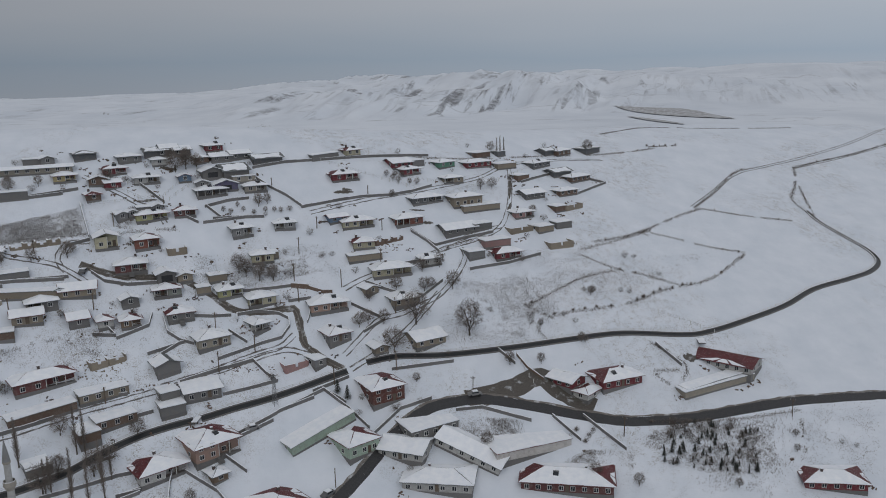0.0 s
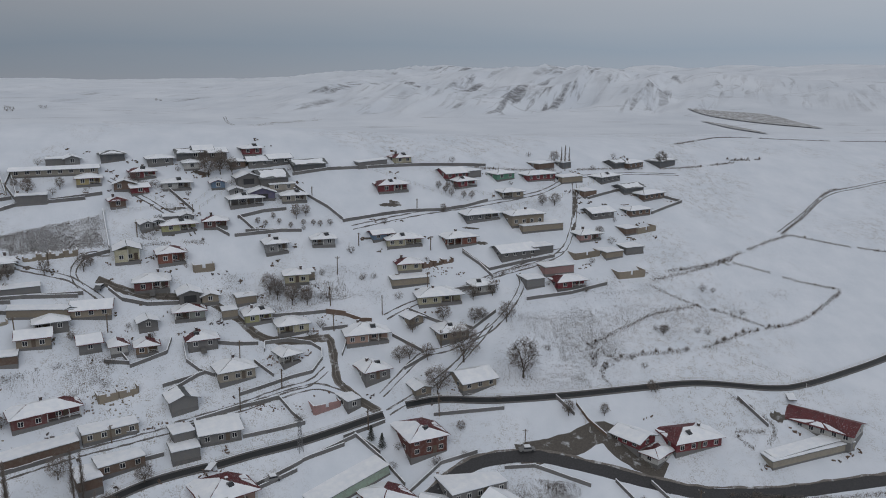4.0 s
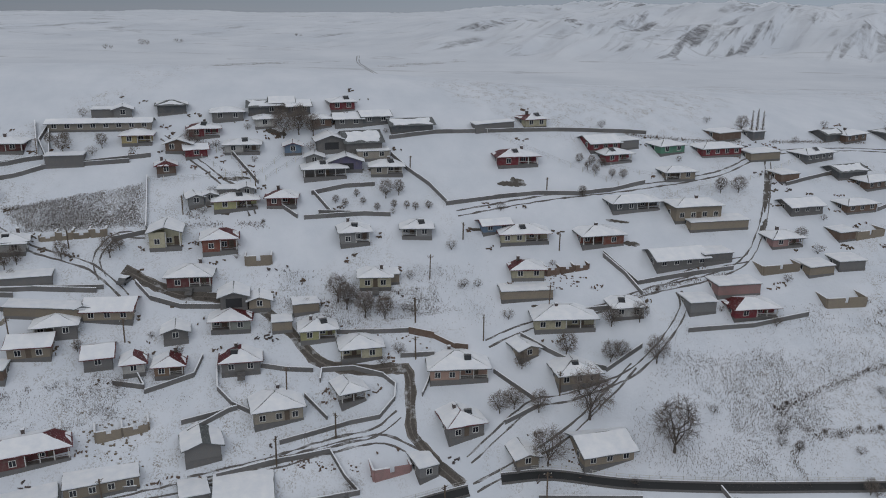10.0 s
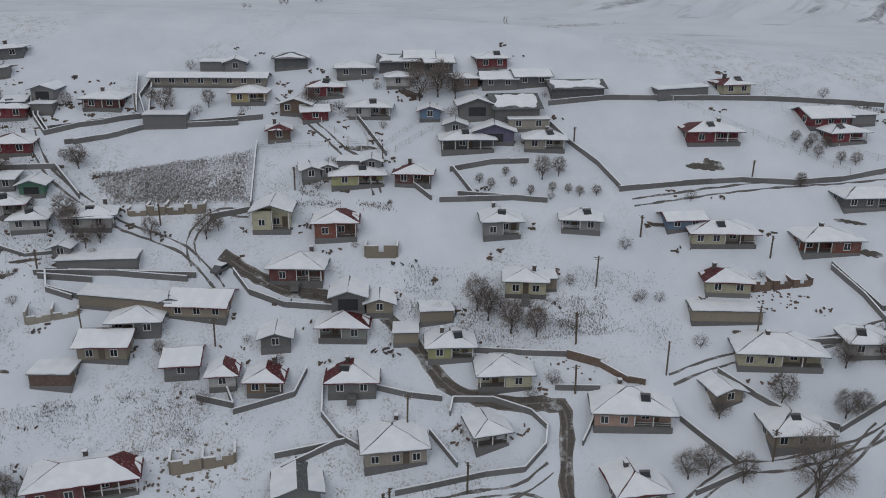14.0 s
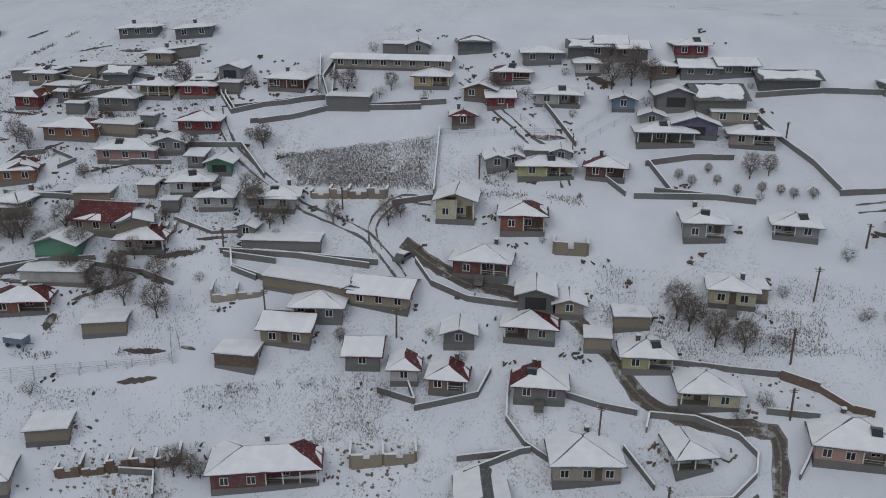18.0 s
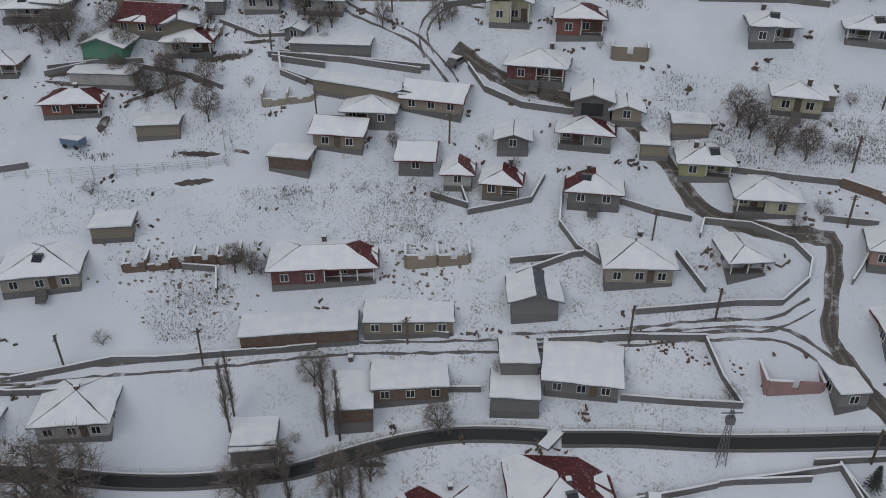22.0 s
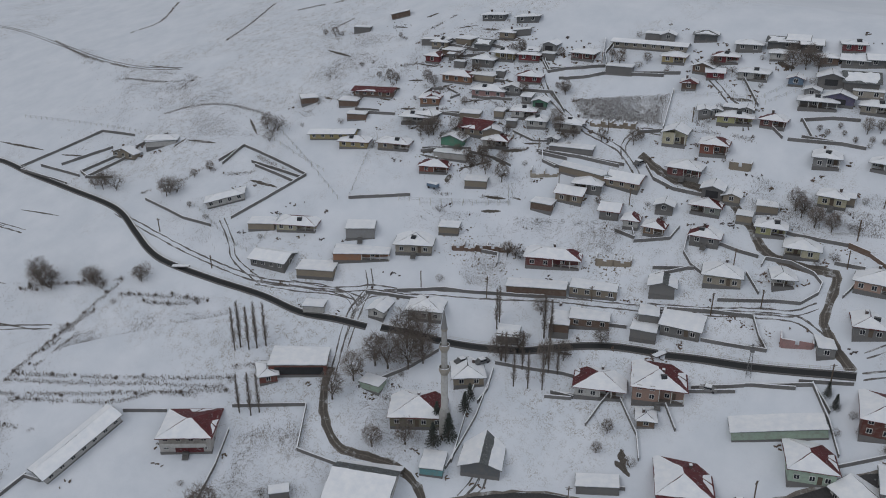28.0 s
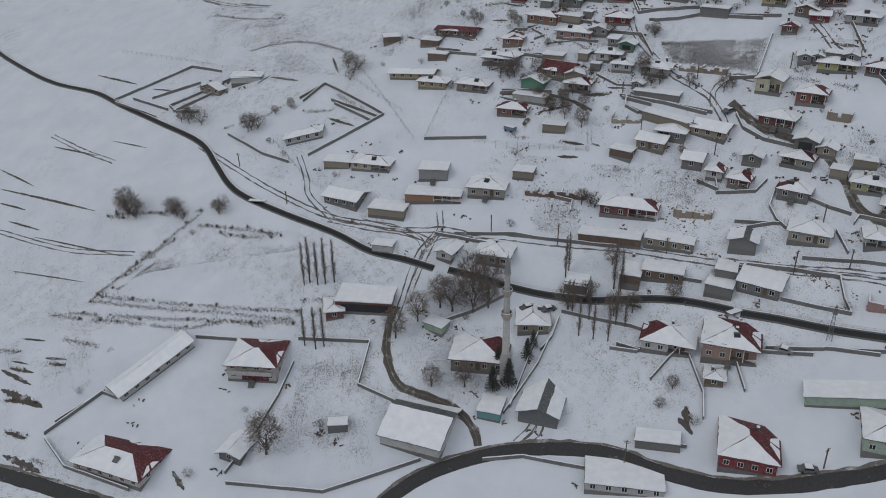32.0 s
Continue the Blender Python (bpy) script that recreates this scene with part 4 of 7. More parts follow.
def minaret(x, y, h):
    top = tagged(new("minaret"), "slender pale stone minaret with two balconies and pointed top", "minaret")
    top.matrix_basis = Matrix.LocRotScale((x, y, ground_z(x, y)), None, (1, 1, h / 30))
    part("base", revolve([(1.35, -1), (1.35, 5.0), (0.95, 6.4)], 8), "white", top)
    part("shaft", revolve([(0.86, 6.2), (0.80, 15.0)], 16), "white", top)
    for z, r in ((14.6, 0.80), (20.0, 0.72)):
        bal = part("balcony", revolve([(r, z), (r + 0.45, z + 0.8), (r + 0.5, z + 0.9), (r + 0.5, z + 1.8), (r + 0.4, z + 1.8), (r + 0.4, z + 1.0), (r - 0.1, z + 1.0)], 16), "beige", top, "rounded stone balcony")
        part("snow", revolve([(r + 0.52, z + 1.8), (r + 0.48, z + 1.88), (r + 0.38, z + 1.8)], 16), "cap", bal)
    part("middle_shaft", revolve([(0.74, 15.6), (0.70, 20.4)], 16), "white", top)
    part("upper_shaft", revolve([(0.66, 21.0), (0.62, 25.2)], 16), "white", top)
    part("ring", revolve([(0.62, 25.0), (0.78, 25.2), (0.78, 25.5), (0.6, 25.55)], 16), "beige", top)
    part("spire", revolve([(0.74, 25.5), (0.42, 27.6), (0.04, 29.6)], 16), "grey", top, "pale metal cone")
    part("finial", revolve([(0.04, 29.4), (0.04, 30.4), (0.01, 30.45)], 6), "steel", top)


def field(name, label, quad, n, size, seed_, material="twig", mask=-1.0, spread=0.0):
    """Weeds or brush over a four-cornered plot."""
    rng = random.Random(seed_)
    v, f = [], []
    (ax, ay), (bx, by), (cx, cy), (dx_, dy_) = quad
    k, n = 0, int(n * 1.5)
    while k < n:
        u, w = rng.random(), rng.random()
        x = (ax * (1 - u) + bx * u) * (1 - w) + (dx_ * (1 - u) + cx * u) * w
        y = (ay * (1 - u) + by * u) * (1 - w) + (dy_ * (1 - u) + cy * u) * w
        edge = min(u, 1 - u, w, 1 - w) + 0.05 * noise.noise(Vector((x / 4.0, y / 4.0, 2.0)))
        if edge < 0.1 * rng.random():
            continue
        thick = noise.noise(Vector((x / 9.0, y / 9.0, seed_ * 1.7))) + 0.4 * noise.noise(Vector((x / 2.0, y / 2.0, 4.0)))
        if rng.random() > 0.06 + 0.94 * sm(mask - 0.35, mask + 0.35, thick):
            continue
        k += 1
        z = ground_z(x, y)
        h = size * rng.uniform(0.5, 1.4)
        for j in range(5):
            a = rng.uniform(0, 6.28)
            cx2, sy2 = math.cos(a), math.sin(a)
            b = len(v)
            o = size * rng.uniform(0.1, 0.6)
            v += [(x - sy2 * 0.018, y + cx2 * 0.018, z - 0.05), (x + sy2 * 0.018, y - cx2 * 0.018, z - 0.05), (x + cx2 * o, y + sy2 * o, z + h * rng.uniform(0.5, 1))]
            f.append((b, b + 1, b + 2))
    m2 = bpy.data.meshes.new(name)
    m2.from_pydata(v, [], f)
    m2.materials.append(M[material])
    tagged(new(name, m2), label, "plants", kind="stuff")


def rubble(x, y, rx, ry, n, seed_, material="tan"):
    """Broken stones and bricks lying in the snow."""
    rng = random.Random(seed_)
    bm = bmesh.new()
    for k in range(n):
        px, py = x + rng.gauss(0, rx), y + rng.gauss(0, ry)
        s = rng.uniform(0.08, 0.26)
        z = ground_z(px, py)
        box(bm, px - s, px + s * rng.uniform(0.4, 1), py - s * 0.6, py + s * 0.6, z - 0.1, z + s * rng.uniform(0.3, 0.8))
    ob = part("rubble", bm, material, None)
    tagged(ob, "scattered stones and broken bricks in snow", "rubble", kind="stuff")


def car(x, y, rot, col, label):
    top = tagged(new("car"), label, "car", "parked cars")
    top.matrix_basis = pose(x, y, ground_z(x, y) + 0.02, 0, 0, rot)
    bm = bmesh.new()
    prof = [(-2.0, 0.35), (-2.05, 0.75), (-1.9, 0.92), (-1.35, 0.95), (-0.75, 1.42), (0.75, 1.42), (1.3, 0.98), (1.95, 0.86), (2.05, 0.6), (2.0, 0.35)]
    l, r = [bm.verts.new((a, -0.8, b)) for a, b in prof], [bm.verts.new((a, 0.8, b)) for a, b in prof]
    bm.faces.new(l)
    bm.faces.new(r[::-1])
    for i in range(len(prof)):
        j = (i + 1) % len(prof)
        bm.faces.new((l[i], r[i], r[j], l[j]))
    bmesh.ops.recalc_face_normals(bm, faces=bm.faces)
    part("body", bm, col, top)
    for sy in (-0.815, 0.805):
        part("side_window", boxes((-0.95, 0.95, sy, sy + 0.01, 0.98, 1.34)), "glass", top)
    part("snow", boxes((-0.75, 0.75, -0.72, 0.72, 1.43, 1.53)), "cap", top)
    for sx in (-1.25, 1.25):
        for sy in (-0.82, 0.62):
            w = revolve([(0.02, 0), (0.33, 0), (0.33, 0.2), (0.02, 0.2)], 12)
            ob = part("wheel", w, "nearblack", top)
            ob.matrix_basis = Matrix.Translation((sx, sy + 0.2, 0.33)) @ pose(0, 0, 0, 90, 0, 0)


def bridge(x, y, rot, ln, w):
    top = tagged(new("footbridge"), "small concrete slab bridge over the canal, snow on top", "bridge")
    top.matrix_basis = pose(x, y, ground_z(x, y), 0, 0, rot)
    part("slab", boxes((-ln / 2, ln / 2, -w / 2, w / 2, 0.3, 0.55)), "concrete", top)
    part("snow", boxes((-ln / 2, ln / 2, -w / 2 + 0.05, w / 2 - 0.05, 0.55, 0.65)), "cap", top)



def bare_field(upper, lower):
    """Bare ploughed earth on a distant slope, between an upper and a lower edge."""
    up, lo = smooth_line(upper, 12.0), smooth_line(lower, 12.0)
    n, rows = 26, 6
    v = []
    for j in range(rows + 1):
        for i in range(n + 1):
            p = up[int(i / n * (len(up) - 1))].lerp(lo[int(i / n * (len(lo) - 1))], j / rows)
            v.append((p.x, p.y, ground_z(p.x, p.y) + 0.5))
    f = [(j * (n + 1) + i, j * (n + 1) + i + 1, (j + 1) * (n + 1) + i + 1, (j + 1) * (n + 1) + i) for j in range(rows) for i in range(n)]
    m2 = bpy.data.meshes.new("bare_field")
    m2.from_pydata(v, [], f)
    m2.materials.append(M["bare"])
    tagged(new("bare_field", m2), "bare dark ploughed field dusted with snow", "field", kind="structure")



def dirt(x0, y0, x1, y1, width):
    """A ragged strip of bare muddy earth where the snow has gone."""
    global seed
    seed += 1
    line = smooth_line(((x0, y0), (x1, y1)), 0.5)
    rng = random.Random(seed)
    nrm, n = sides(line), len(line)
    bm, prev = bmesh.new(), None
    for i, (p, d) in enumerate(zip(line, nrm)):
        k = width / 2 * math.sin(math.pi * (i + 0.5) / n) ** 0.6
        a, c = p + d * k * rng.uniform(0.5, 1.2), p - d * k * rng.uniform(0.5, 1.2)
        row = [bm.verts.new((q.x, q.y, ground_z(q.x, q.y) + 0.05)) for q in (a, c)]
        if prev:
            bm.faces.new((prev[0], prev[1], row[1], row[0]))
        prev = row
    bmesh.ops.recalc_face_normals(bm, faces=bm.faces)
    tagged(part("bare_earth", bm, "mud", None), "patch of bare muddy earth in the snow", "ground", kind="structure")


def trailer(x, y, rot):
    top = tagged(new("trailer"), "blue box-shaped farm trailer with snow on top", "trailer")
    top.matrix_basis = pose(x, y, ground_z(x, y), 0, 0, rot)
    part("box", boxes((-1.7, 1.7, -0.9, 0.9, 0.55, 1.55)), "blue", top)
    part("snow", boxes((-1.65, 1.65, -0.85, 0.85, 1.55, 1.62)), "cap", top)
    part("drawbar", boxes((1.7, 2.9, -0.06, 0.06, 0.5, 0.62)), "steel", top)
    for sx in (-1.0, 1.0):
        for sy in (-1.0, 0.8):
            ob = part("wheel", revolve([(0.02, 0), (0.36, 0), (0.36, 0.2), (0.02, 0.2)], 12), "nearblack", top)
            ob.matrix_basis = Matrix.Translation((sx, sy + 0.2, 0.36)) @ pose(0, 0, 0, 90, 0, 0)


road((-159.5, 4.0), (-150.7, 9.1), (-137.9, 16.5), (-129.4, 21.1), (-106.6, 34.0), (-90.6, 48.4), (-82.8, 61.7), (-81.9, 72.9), (-80.2, 80.5), (-76.5, 88.5), (-70.1, 97.9), (-62.4, 105.1), (-54.4, 110.4), (-45.6, 113.2), (-34.8, 117.6), (-25.2, 124.0), (-14.6, 133.4), (-2.0, 145.6), (8.8, 152.0), (23.2, 152.8), (37.7, 148.0), (50.2, 142.6), (63.1, 138.1), (82.9, 136.2), (111.2, 137.2), (130.2, 136.6), (144.1, 135.9), (171.3, 134.2), width=3.1)
lane((20.0, 153.1), (32.0, 154.5), (43.4, 157.5), (46.2, 152.0), (54.7, 144.8), width=6.0)
lane((-77.6, 91.9), (-80.9, 93.9), (-88.3, 94.4), (-95.2, 91.7), (-100.5, 89.3), (-105.7, 89.9), (-111.3, 92.9), (-115.9, 97.6), (-118.5, 102.2))
lane((-13.2, 166.2), (-17.4, 169.0), (-23.0, 174.2), (-23.9, 179.6), (-24.8, 184.9), (-27.2, 185.8), (-35.1, 184.5), (-42.9, 185.0), (-49.3, 189.5), (-53.9, 192.2), (-58.7, 193.7), (-67.9, 193.8), (-72.2, 193.0), (-79.8, 194.1), (-86.0, 195.9))
track((-122.8, 126.1), (-112.7, 133.6), (-96.7, 143.3), (-83.4, 151.1), (-71.8, 156.3), (-61.9, 160.4), (-47.6, 166.3), (-37.1, 170.5), (-30.0, 172.7), (-26.2, 172.5), (-19.9, 170.3), (-13.2, 166.9))
track((-62.2, 161.1), (-47.8, 166.9), (-37.4, 171.4), (-30.4, 173.7), (-26.0, 177.4))
track((-119.7, 108.2), (-122.9, 114.5), (-125.7, 121.0), (-127.0, 125.1), (-131.2, 128.4))
track((-146.1, 112.2), (-136.5, 116.8), (-129.2, 122.6), (-126.4, 125.2), (-118.6, 129.5))
track((-214.5, 99.0), (-188.8, 100.7), (-170.3, 103.2), (-153.1, 107.8), (-137.8, 116.6), (-125.5, 121.0))
track((-180.9, 115.3), (-171.8, 111.5), (-165.0, 107.9), (-152.2, 107.2))
track((-116.2, 100.5), (-121.4, 108.4), (-125.7, 116.1), (-126.9, 123.3))
track((-12.2, 170.7), (-6.2, 176.4), (0.0, 181.6), (7.2, 183.4), (20.0, 189.1), (29.1, 198.3), (33.1, 205.1), (32.5, 208.3))
track((-9.3, 192.4), (-1.5, 196.6), (14.5, 202.2), (25.8, 207.6), (40.3, 213.0), (49.9, 219.5), (56.4, 230.9), (61.9, 246.4), (65.7, 260.7))
track((49.9, 219.5), (41.2, 216.0), (27.6, 209.6))
track((-16.9, 221.5), (4.3, 229.5), (27.0, 237.4), (48.9, 247.9), (66.5, 262.5), (91.1, 274.0), (115.3, 281.6))
track((-63.0, 213.4), (-66.7, 218.7), (-71.6, 220.5), (-77.4, 224.1), (-89.1, 230.6))
track((-10.9, 166.1), (4.5, 175.4), (13.3, 183.0), (20.6, 190.5))
canal((-116.3, 118.2), (-108.9, 122.0), (-101.0, 125.3), (-93.9, 128.8), (-88.2, 132.1), (-82.0, 135.9), (-77.3, 139.7), (-71.2, 144.3), (-64.8, 148.0), (-58.1, 150.7), (-53.7, 152.1))
canal((-51.9, 152.6), (-43.9, 155.5), (-33.8, 158.5), (-23.8, 161.8), (-17.3, 164.0), (-12.1, 165.6))
canal((-465.6, 100.6), (-412.6, 93.6), (-383.8, 86.0), (-340.5, 85.8), (-313.0, 87.9), (-286.4, 93.7), (-264.8, 95.0), (-239.2, 97.6), (-215.9, 99.9), (-200.3, 97.2), (-190.0, 95.3), (-180.6, 95.6), (-164.6, 99.6), (-148.8, 104.7), (-136.6, 107.7), (-127.3, 112.4), (-119.5, 115.9))
yard_wall((0.6, 165.0), (19.1, 165.7))
yard_wall((-19.6, 223.3), (-8.3, 227.0), (2.3, 230.2), (11.9, 231.8), (20.4, 234.7), (29.2, 239.2))
yard_wall((-19.0, 223.4), (-24.0, 228.1), (-29.7, 231.8), (-34.0, 235.5))
yard_wall((-35.0, 240.7), (-23.8, 245.1), (-10.4, 248.5), (8.4, 253.9), (32.5, 260.1))
yard_wall((-48.5, 216.3), (-32.2, 218.4))
yard_wall((-50.4, 221.1), (-45.7, 216.8))
yard_wall((-51.0, 220.9), (-43.7, 224.1), (-36.8, 225.9))
yard_wall((-111.6, 217.7), (-116.1, 223.2), (-116.2, 228.4))
yard_wall((-103.9, 218.9), (-89.8, 224.2))
yard_wall((-128.8, 209.7), (-121.7, 214.6), (-113.0, 218.5))
yard_wall((-123.9, 208.7), (-116.7, 212.1), (-110.7, 216.4))
yard_wall((-138.0, 218.6), (-133.2, 212.9), (-128.8, 209.7))
yard_wall((-90.6, 201.4), (-84.2, 204.6))
yard_wall((-112.4, 184.5), (-101.6, 187.5), (-89.5, 190.1))
yard_wall((-112.2, 184.1), (-110.6, 181.9), (-102.8, 182.4), (-95.3, 183.4))
yard_wall((-82.7, 193.5), (-78.7, 190.9), (-72.4, 190.5), (-64.4, 192.0))
yard_wall((-84.5, 205.4), (-88.5, 217.9))
yard_wall((-80.3, 174.0), (-74.5, 174.5), (-76.8, 176.8))
yard_wall((-74.2, 173.7), (-66.1, 178.4), (-65.4, 182.1))
yard_wall((-62.4, 181.2), (-61.1, 176.8), (-57.7, 174.7), (-54.0, 173.9))
yard_wall((-53.9, 182.3), (-49.0, 182.4), (-43.7, 183.0))
yard_wall((-57.5, 173.9), (-60.3, 171.8), (-64.5, 168.6))
yard_wall((-44.5, 178.3), (-39.5, 174.9))
yard_wall((-42.0, 181.2), (-42.0, 183.2), (-36.0, 184.4), (-29.8, 183.8), (-27.2, 182.3), (-27.1, 179.9), (-29.7, 176.3), (-35.3, 174.6), (-47.5, 169.6))
yard_wall((-40.2, 190.8), (-32.7, 191.9), (-25.2, 193.1))
yard_wall((-25.6, 192.8), (-20.3, 192.4), (-15.8, 190.9), (-13.2, 190.9), height=1.4, material="rust", ruin=True)
yard_wall((-26.8, 187.9), (-20.0, 189.0))
yard_wall((-19.9, 187.4), (-21.0, 183.2), (-21.8, 181.1))
yard_wall((-7.9, 186.9), (0.2, 182.2))
yard_wall((0.9, 181.0), (-5.5, 177.5))
yard_wall((16.5, 215.1), (21.0, 211.0), (24.3, 206.5))
yard_wall((-2.4, 194.5), (3.0, 192.0), (8.5, 189.8), (14.8, 189.2))
yard_wall((14.9, 188.9), (22.7, 194.5))
yard_wall((11.0, 201.1), (19.8, 203.1))
yard_wall((16.6, 215.8), (23.5, 209.0), (34.9, 212.6), (46.1, 216.0))
yard_wall((33.0, 198.8), (47.2, 201.4), (60.0, 205.6))
yard_wall((67.2, 248.6), (86.5, 261.1), (106.4, 256.9), (89.6, 244.8))
yard_wall((-120.1, 128.4), (-110.1, 136.4), (-105.5, 138.8))
yard_wall((-105.5, 138.8), (-97.0, 143.8), (-86.3, 149.8))
yard_wall((-77.4, 156.1), (-70.2, 158.2))
yard_wall((-57.4, 162.5), (-48.8, 166.0), (-37.9, 169.5))
yard_wall((-37.9, 169.2), (-34.8, 165.7), (-31.7, 163.3), (-41.0, 160.8), (-46.3, 159.4))
yard_wall((-66.0, 169.9), (-56.6, 174.2))
yard_wall((-42.7, 148.5), (-35.6, 152.3), (-32.4, 154.1))
yard_wall((-32.5, 154.2), (-19.3, 160.3))
yard_wall((-19.3, 160.3), (-15.5, 157.5), (-13.8, 156.0))
yard_wall((-85.6, 127.3), (-83.5, 122.4), (-83.4, 118.4))
yard_wall((-70.5, 130.8), (-65.1, 132.7))
yard_wall((-86.2, 128.9), (-70.7, 136.2), (-67.5, 137.2))
yard_wall((-151.0, 21.6), (-151.5, 36.4), (-147.4, 38.2))
yard_wall((-149.6, 21.2), (-139.1, 21.6), (-123.0, 29.7))
yard_wall((-124.7, 74.5), (-119.7, 66.6), (-114.8, 56.3), (-111.6, 47.1))
yard_wall((-129.1, 78.9), (-115.5, 91.1))
yard_wall((-115.5, 91.1), (-108.5, 81.9), (-98.7, 85.6))
yard_wall((-109.4, 46.0), (-93.0, 60.3), (-84.0, 80.5))
yard_wall((-55.5, 138.2), (-47.8, 132.9), (-44.4, 128.2))
yard_wall((-45.8, 142.2), (-40.9, 138.1))
yard_wall((-85.6, 127.4), (-81.5, 115.5), (-78.9, 101.3))
yard_wall((-69.8, 131.0), (-65.3, 133.2))
yard_wall((-43.4, 147.1), (-33.6, 152.0))
yard_wall((-31.6, 154.7), (-22.3, 158.1))
yard_wall((-50.7, 117.6), (-43.4, 121.0))
yard_wall((-272.4, 95.3), (-263.2, 122.7), (-247.3, 126.3))
yard_wall((-270.2, 94.3), (-244.7, 98.3))
yard_wall((-178.5, 116.9), (-171.4, 141.1), (-201.3, 140.2), (-203.5, 131.1))
yard_wall((-192.4, 136.1), (-172.4, 139.5))
yard_wall((-210.6, 107.4), (-191.8, 108.8), (-181.5, 111.6))
yard_wall((-108.6, 150.7), (-104.1, 152.5), (-102.5, 150.0))
yard_wall((50.2, 142.5), (57.3, 129.7))
yard_wall((41.8, 144.0), (46.6, 135.0))
yard_wall((15.9, 150.3), (23.2, 150.0), (28.1, 147.5), (35.5, 143.5))
yard_wall((-8.9, 145.3), (0.7, 152.7), (10.0, 154.8))
yard_wall((-19.6, 160.5), (-13.2, 154.2), (-8.6, 148.1))
yard_wall((-22.4, 159.9), (-11.9, 163.7))
yard_wall((33.5, 167.9), (37.0, 162.6))
yard_wall((82.8, 164.2), (86.7, 154.8))
fence((-193.2, 113.9), (-164.6, 111.7), (-166.4, 126.0))
fence((-212.4, 155.7), (-172.8, 144.6), (-155.9, 140.0))
fence((-139.6, 149.8), (-125.6, 157.8), (-111.3, 166.0), (-112.3, 169.3))
fence((-10.4, 247.8), (5.1, 242.5), (22.4, 236.8))
canal((-6.2, 167.9), (3.1, 169.1), (17.2, 168.2), (37.3, 168.3), (55.4, 169.0), (73.8, 169.6), (93.7, 167.0), (103.7, 167.7), (118.5, 171.8), (137.9, 178.7), (155.2, 187.5), (174.2, 193.7), (187.8, 198.8), (196.5, 205.5), (198.8, 213.7), (196.7, 222.7), (193.4, 236.2), (194.1, 246.8))
hedge((193.3, 244.8), (194.8, 257.7), (207.1, 273.0), (220.1, 292.5))
hedge((195.1, 242.2), (201.0, 256.3), (208.9, 272.6))
hedge((220.1, 292.5), (239.0, 300.9), (268.0, 311.5), (307.3, 328.6))
track((222.3, 294.0), (257.6, 307.3), (305.3, 326.7))
track((138.3, 243.1), (156.6, 258.9), (181.3, 281.6), (203.3, 292.3), (236.0, 306.2), (280.9, 327.8), (334.3, 359.8))
hedge((139.5, 243.1), (157.1, 258.9), (182.5, 283.6), (195.4, 289.6))
hedge((73.2, 211.3), (87.7, 214.4), (104.3, 220.7), (127.8, 234.7), (141.2, 242.3))
hedge((141.8, 242.6), (160.4, 238.9), (180.2, 236.8))
hedge((104.3, 220.7), (107.0, 218.9))
hedge((47.4, 183.2), (52.6, 185.7), (62.8, 190.6), (73.5, 195.2), (85.4, 197.9))
hedge((47.4, 183.2), (51.2, 180.3), (54.4, 178.0))
hedge((50.3, 178.1), (48.1, 173.8), (49.9, 169.1))
hedge((54.7, 178.7), (61.8, 179.9), (70.1, 180.4), (81.1, 181.8), (88.5, 184.2), big=0.45)
hedge((88.5, 184.2), (96.6, 187.4), (105.0, 189.7), (113.7, 191.6), big=0.45)
hedge((113.7, 191.6), (124.6, 197.2), (140.9, 209.1), (139.3, 210.8))
hedge((139.3, 210.8), (128.9, 213.1), (117.6, 217.6), (107.3, 221.1))
hedge((86.6, 197.8), (95.3, 195.0), (103.7, 190.7))
hedge((74.8, 206.0), (80.3, 201.8), (86.6, 197.8))
hedge((75.9, 208.8), (87.0, 212.3), (102.0, 218.8), (108.9, 222.1))
fence((81.2, 181.5), (92.8, 175.5), (101.0, 169.5), (107.7, 164.5))
fence((40.3, 155.6), (39.1, 160.0), (38.4, 165.5))
yard_wall((38.4, 165.5), (40.2, 160.7), (43.5, 156.1), height=1.4, material="rust", ruin=True)
hedge((81.7, 164.8), (85.0, 160.6), (88.2, 154.4), (82.2, 147.6))
hedge((77.6, 154.0), (86.6, 153.3))
hedge((77.1, 152.7), (79.8, 148.6), (83.3, 147.1))
hedge((149.5, 305.3), (156.0, 307.1), (165.5, 310.1), big=0.45)
yard_wall((-114.0, 183.6), (-101.1, 187.7), (-88.4, 191.1))
yard_wall((-112.3, 184.2), (-110.5, 181.7), (-105.9, 181.8))
yard_wall((-119.7, 229.0), (-114.4, 218.8), (-114.8, 218.2))
yard_wall((-129.0, 210.8), (-119.3, 215.3), (-113.8, 218.5))
yard_wall((-122.3, 209.1), (-115.3, 213.0), (-110.9, 216.8))
yard_wall((-134.9, 217.5), (-132.5, 213.2), (-128.4, 210.2))
yard_wall((-116.3, 229.0), (-112.0, 219.5), (-110.9, 216.8))
yard_wall((-103.4, 218.6), (-94.0, 221.6))
yard_wall((-178.2, 209.5), (-176.2, 212.0), (-164.1, 211.3))
yard_wall((-164.1, 211.3), (-164.4, 205.3), (-171.6, 205.9))
yard_wall((-156.6, 179.4), (-150.7, 180.9), (-144.2, 183.7))
yard_wall((-145.9, 167.3), (-139.5, 171.1), (-132.3, 174.6))
hedge((-143.8, 193.2), (-133.8, 191.7), (-131.4, 191.4))
hedge((-147.0, 203.8), (-154.9, 199.4))
hedge((-163.8, 188.1), (-156.9, 188.5), (-154.8, 190.3))
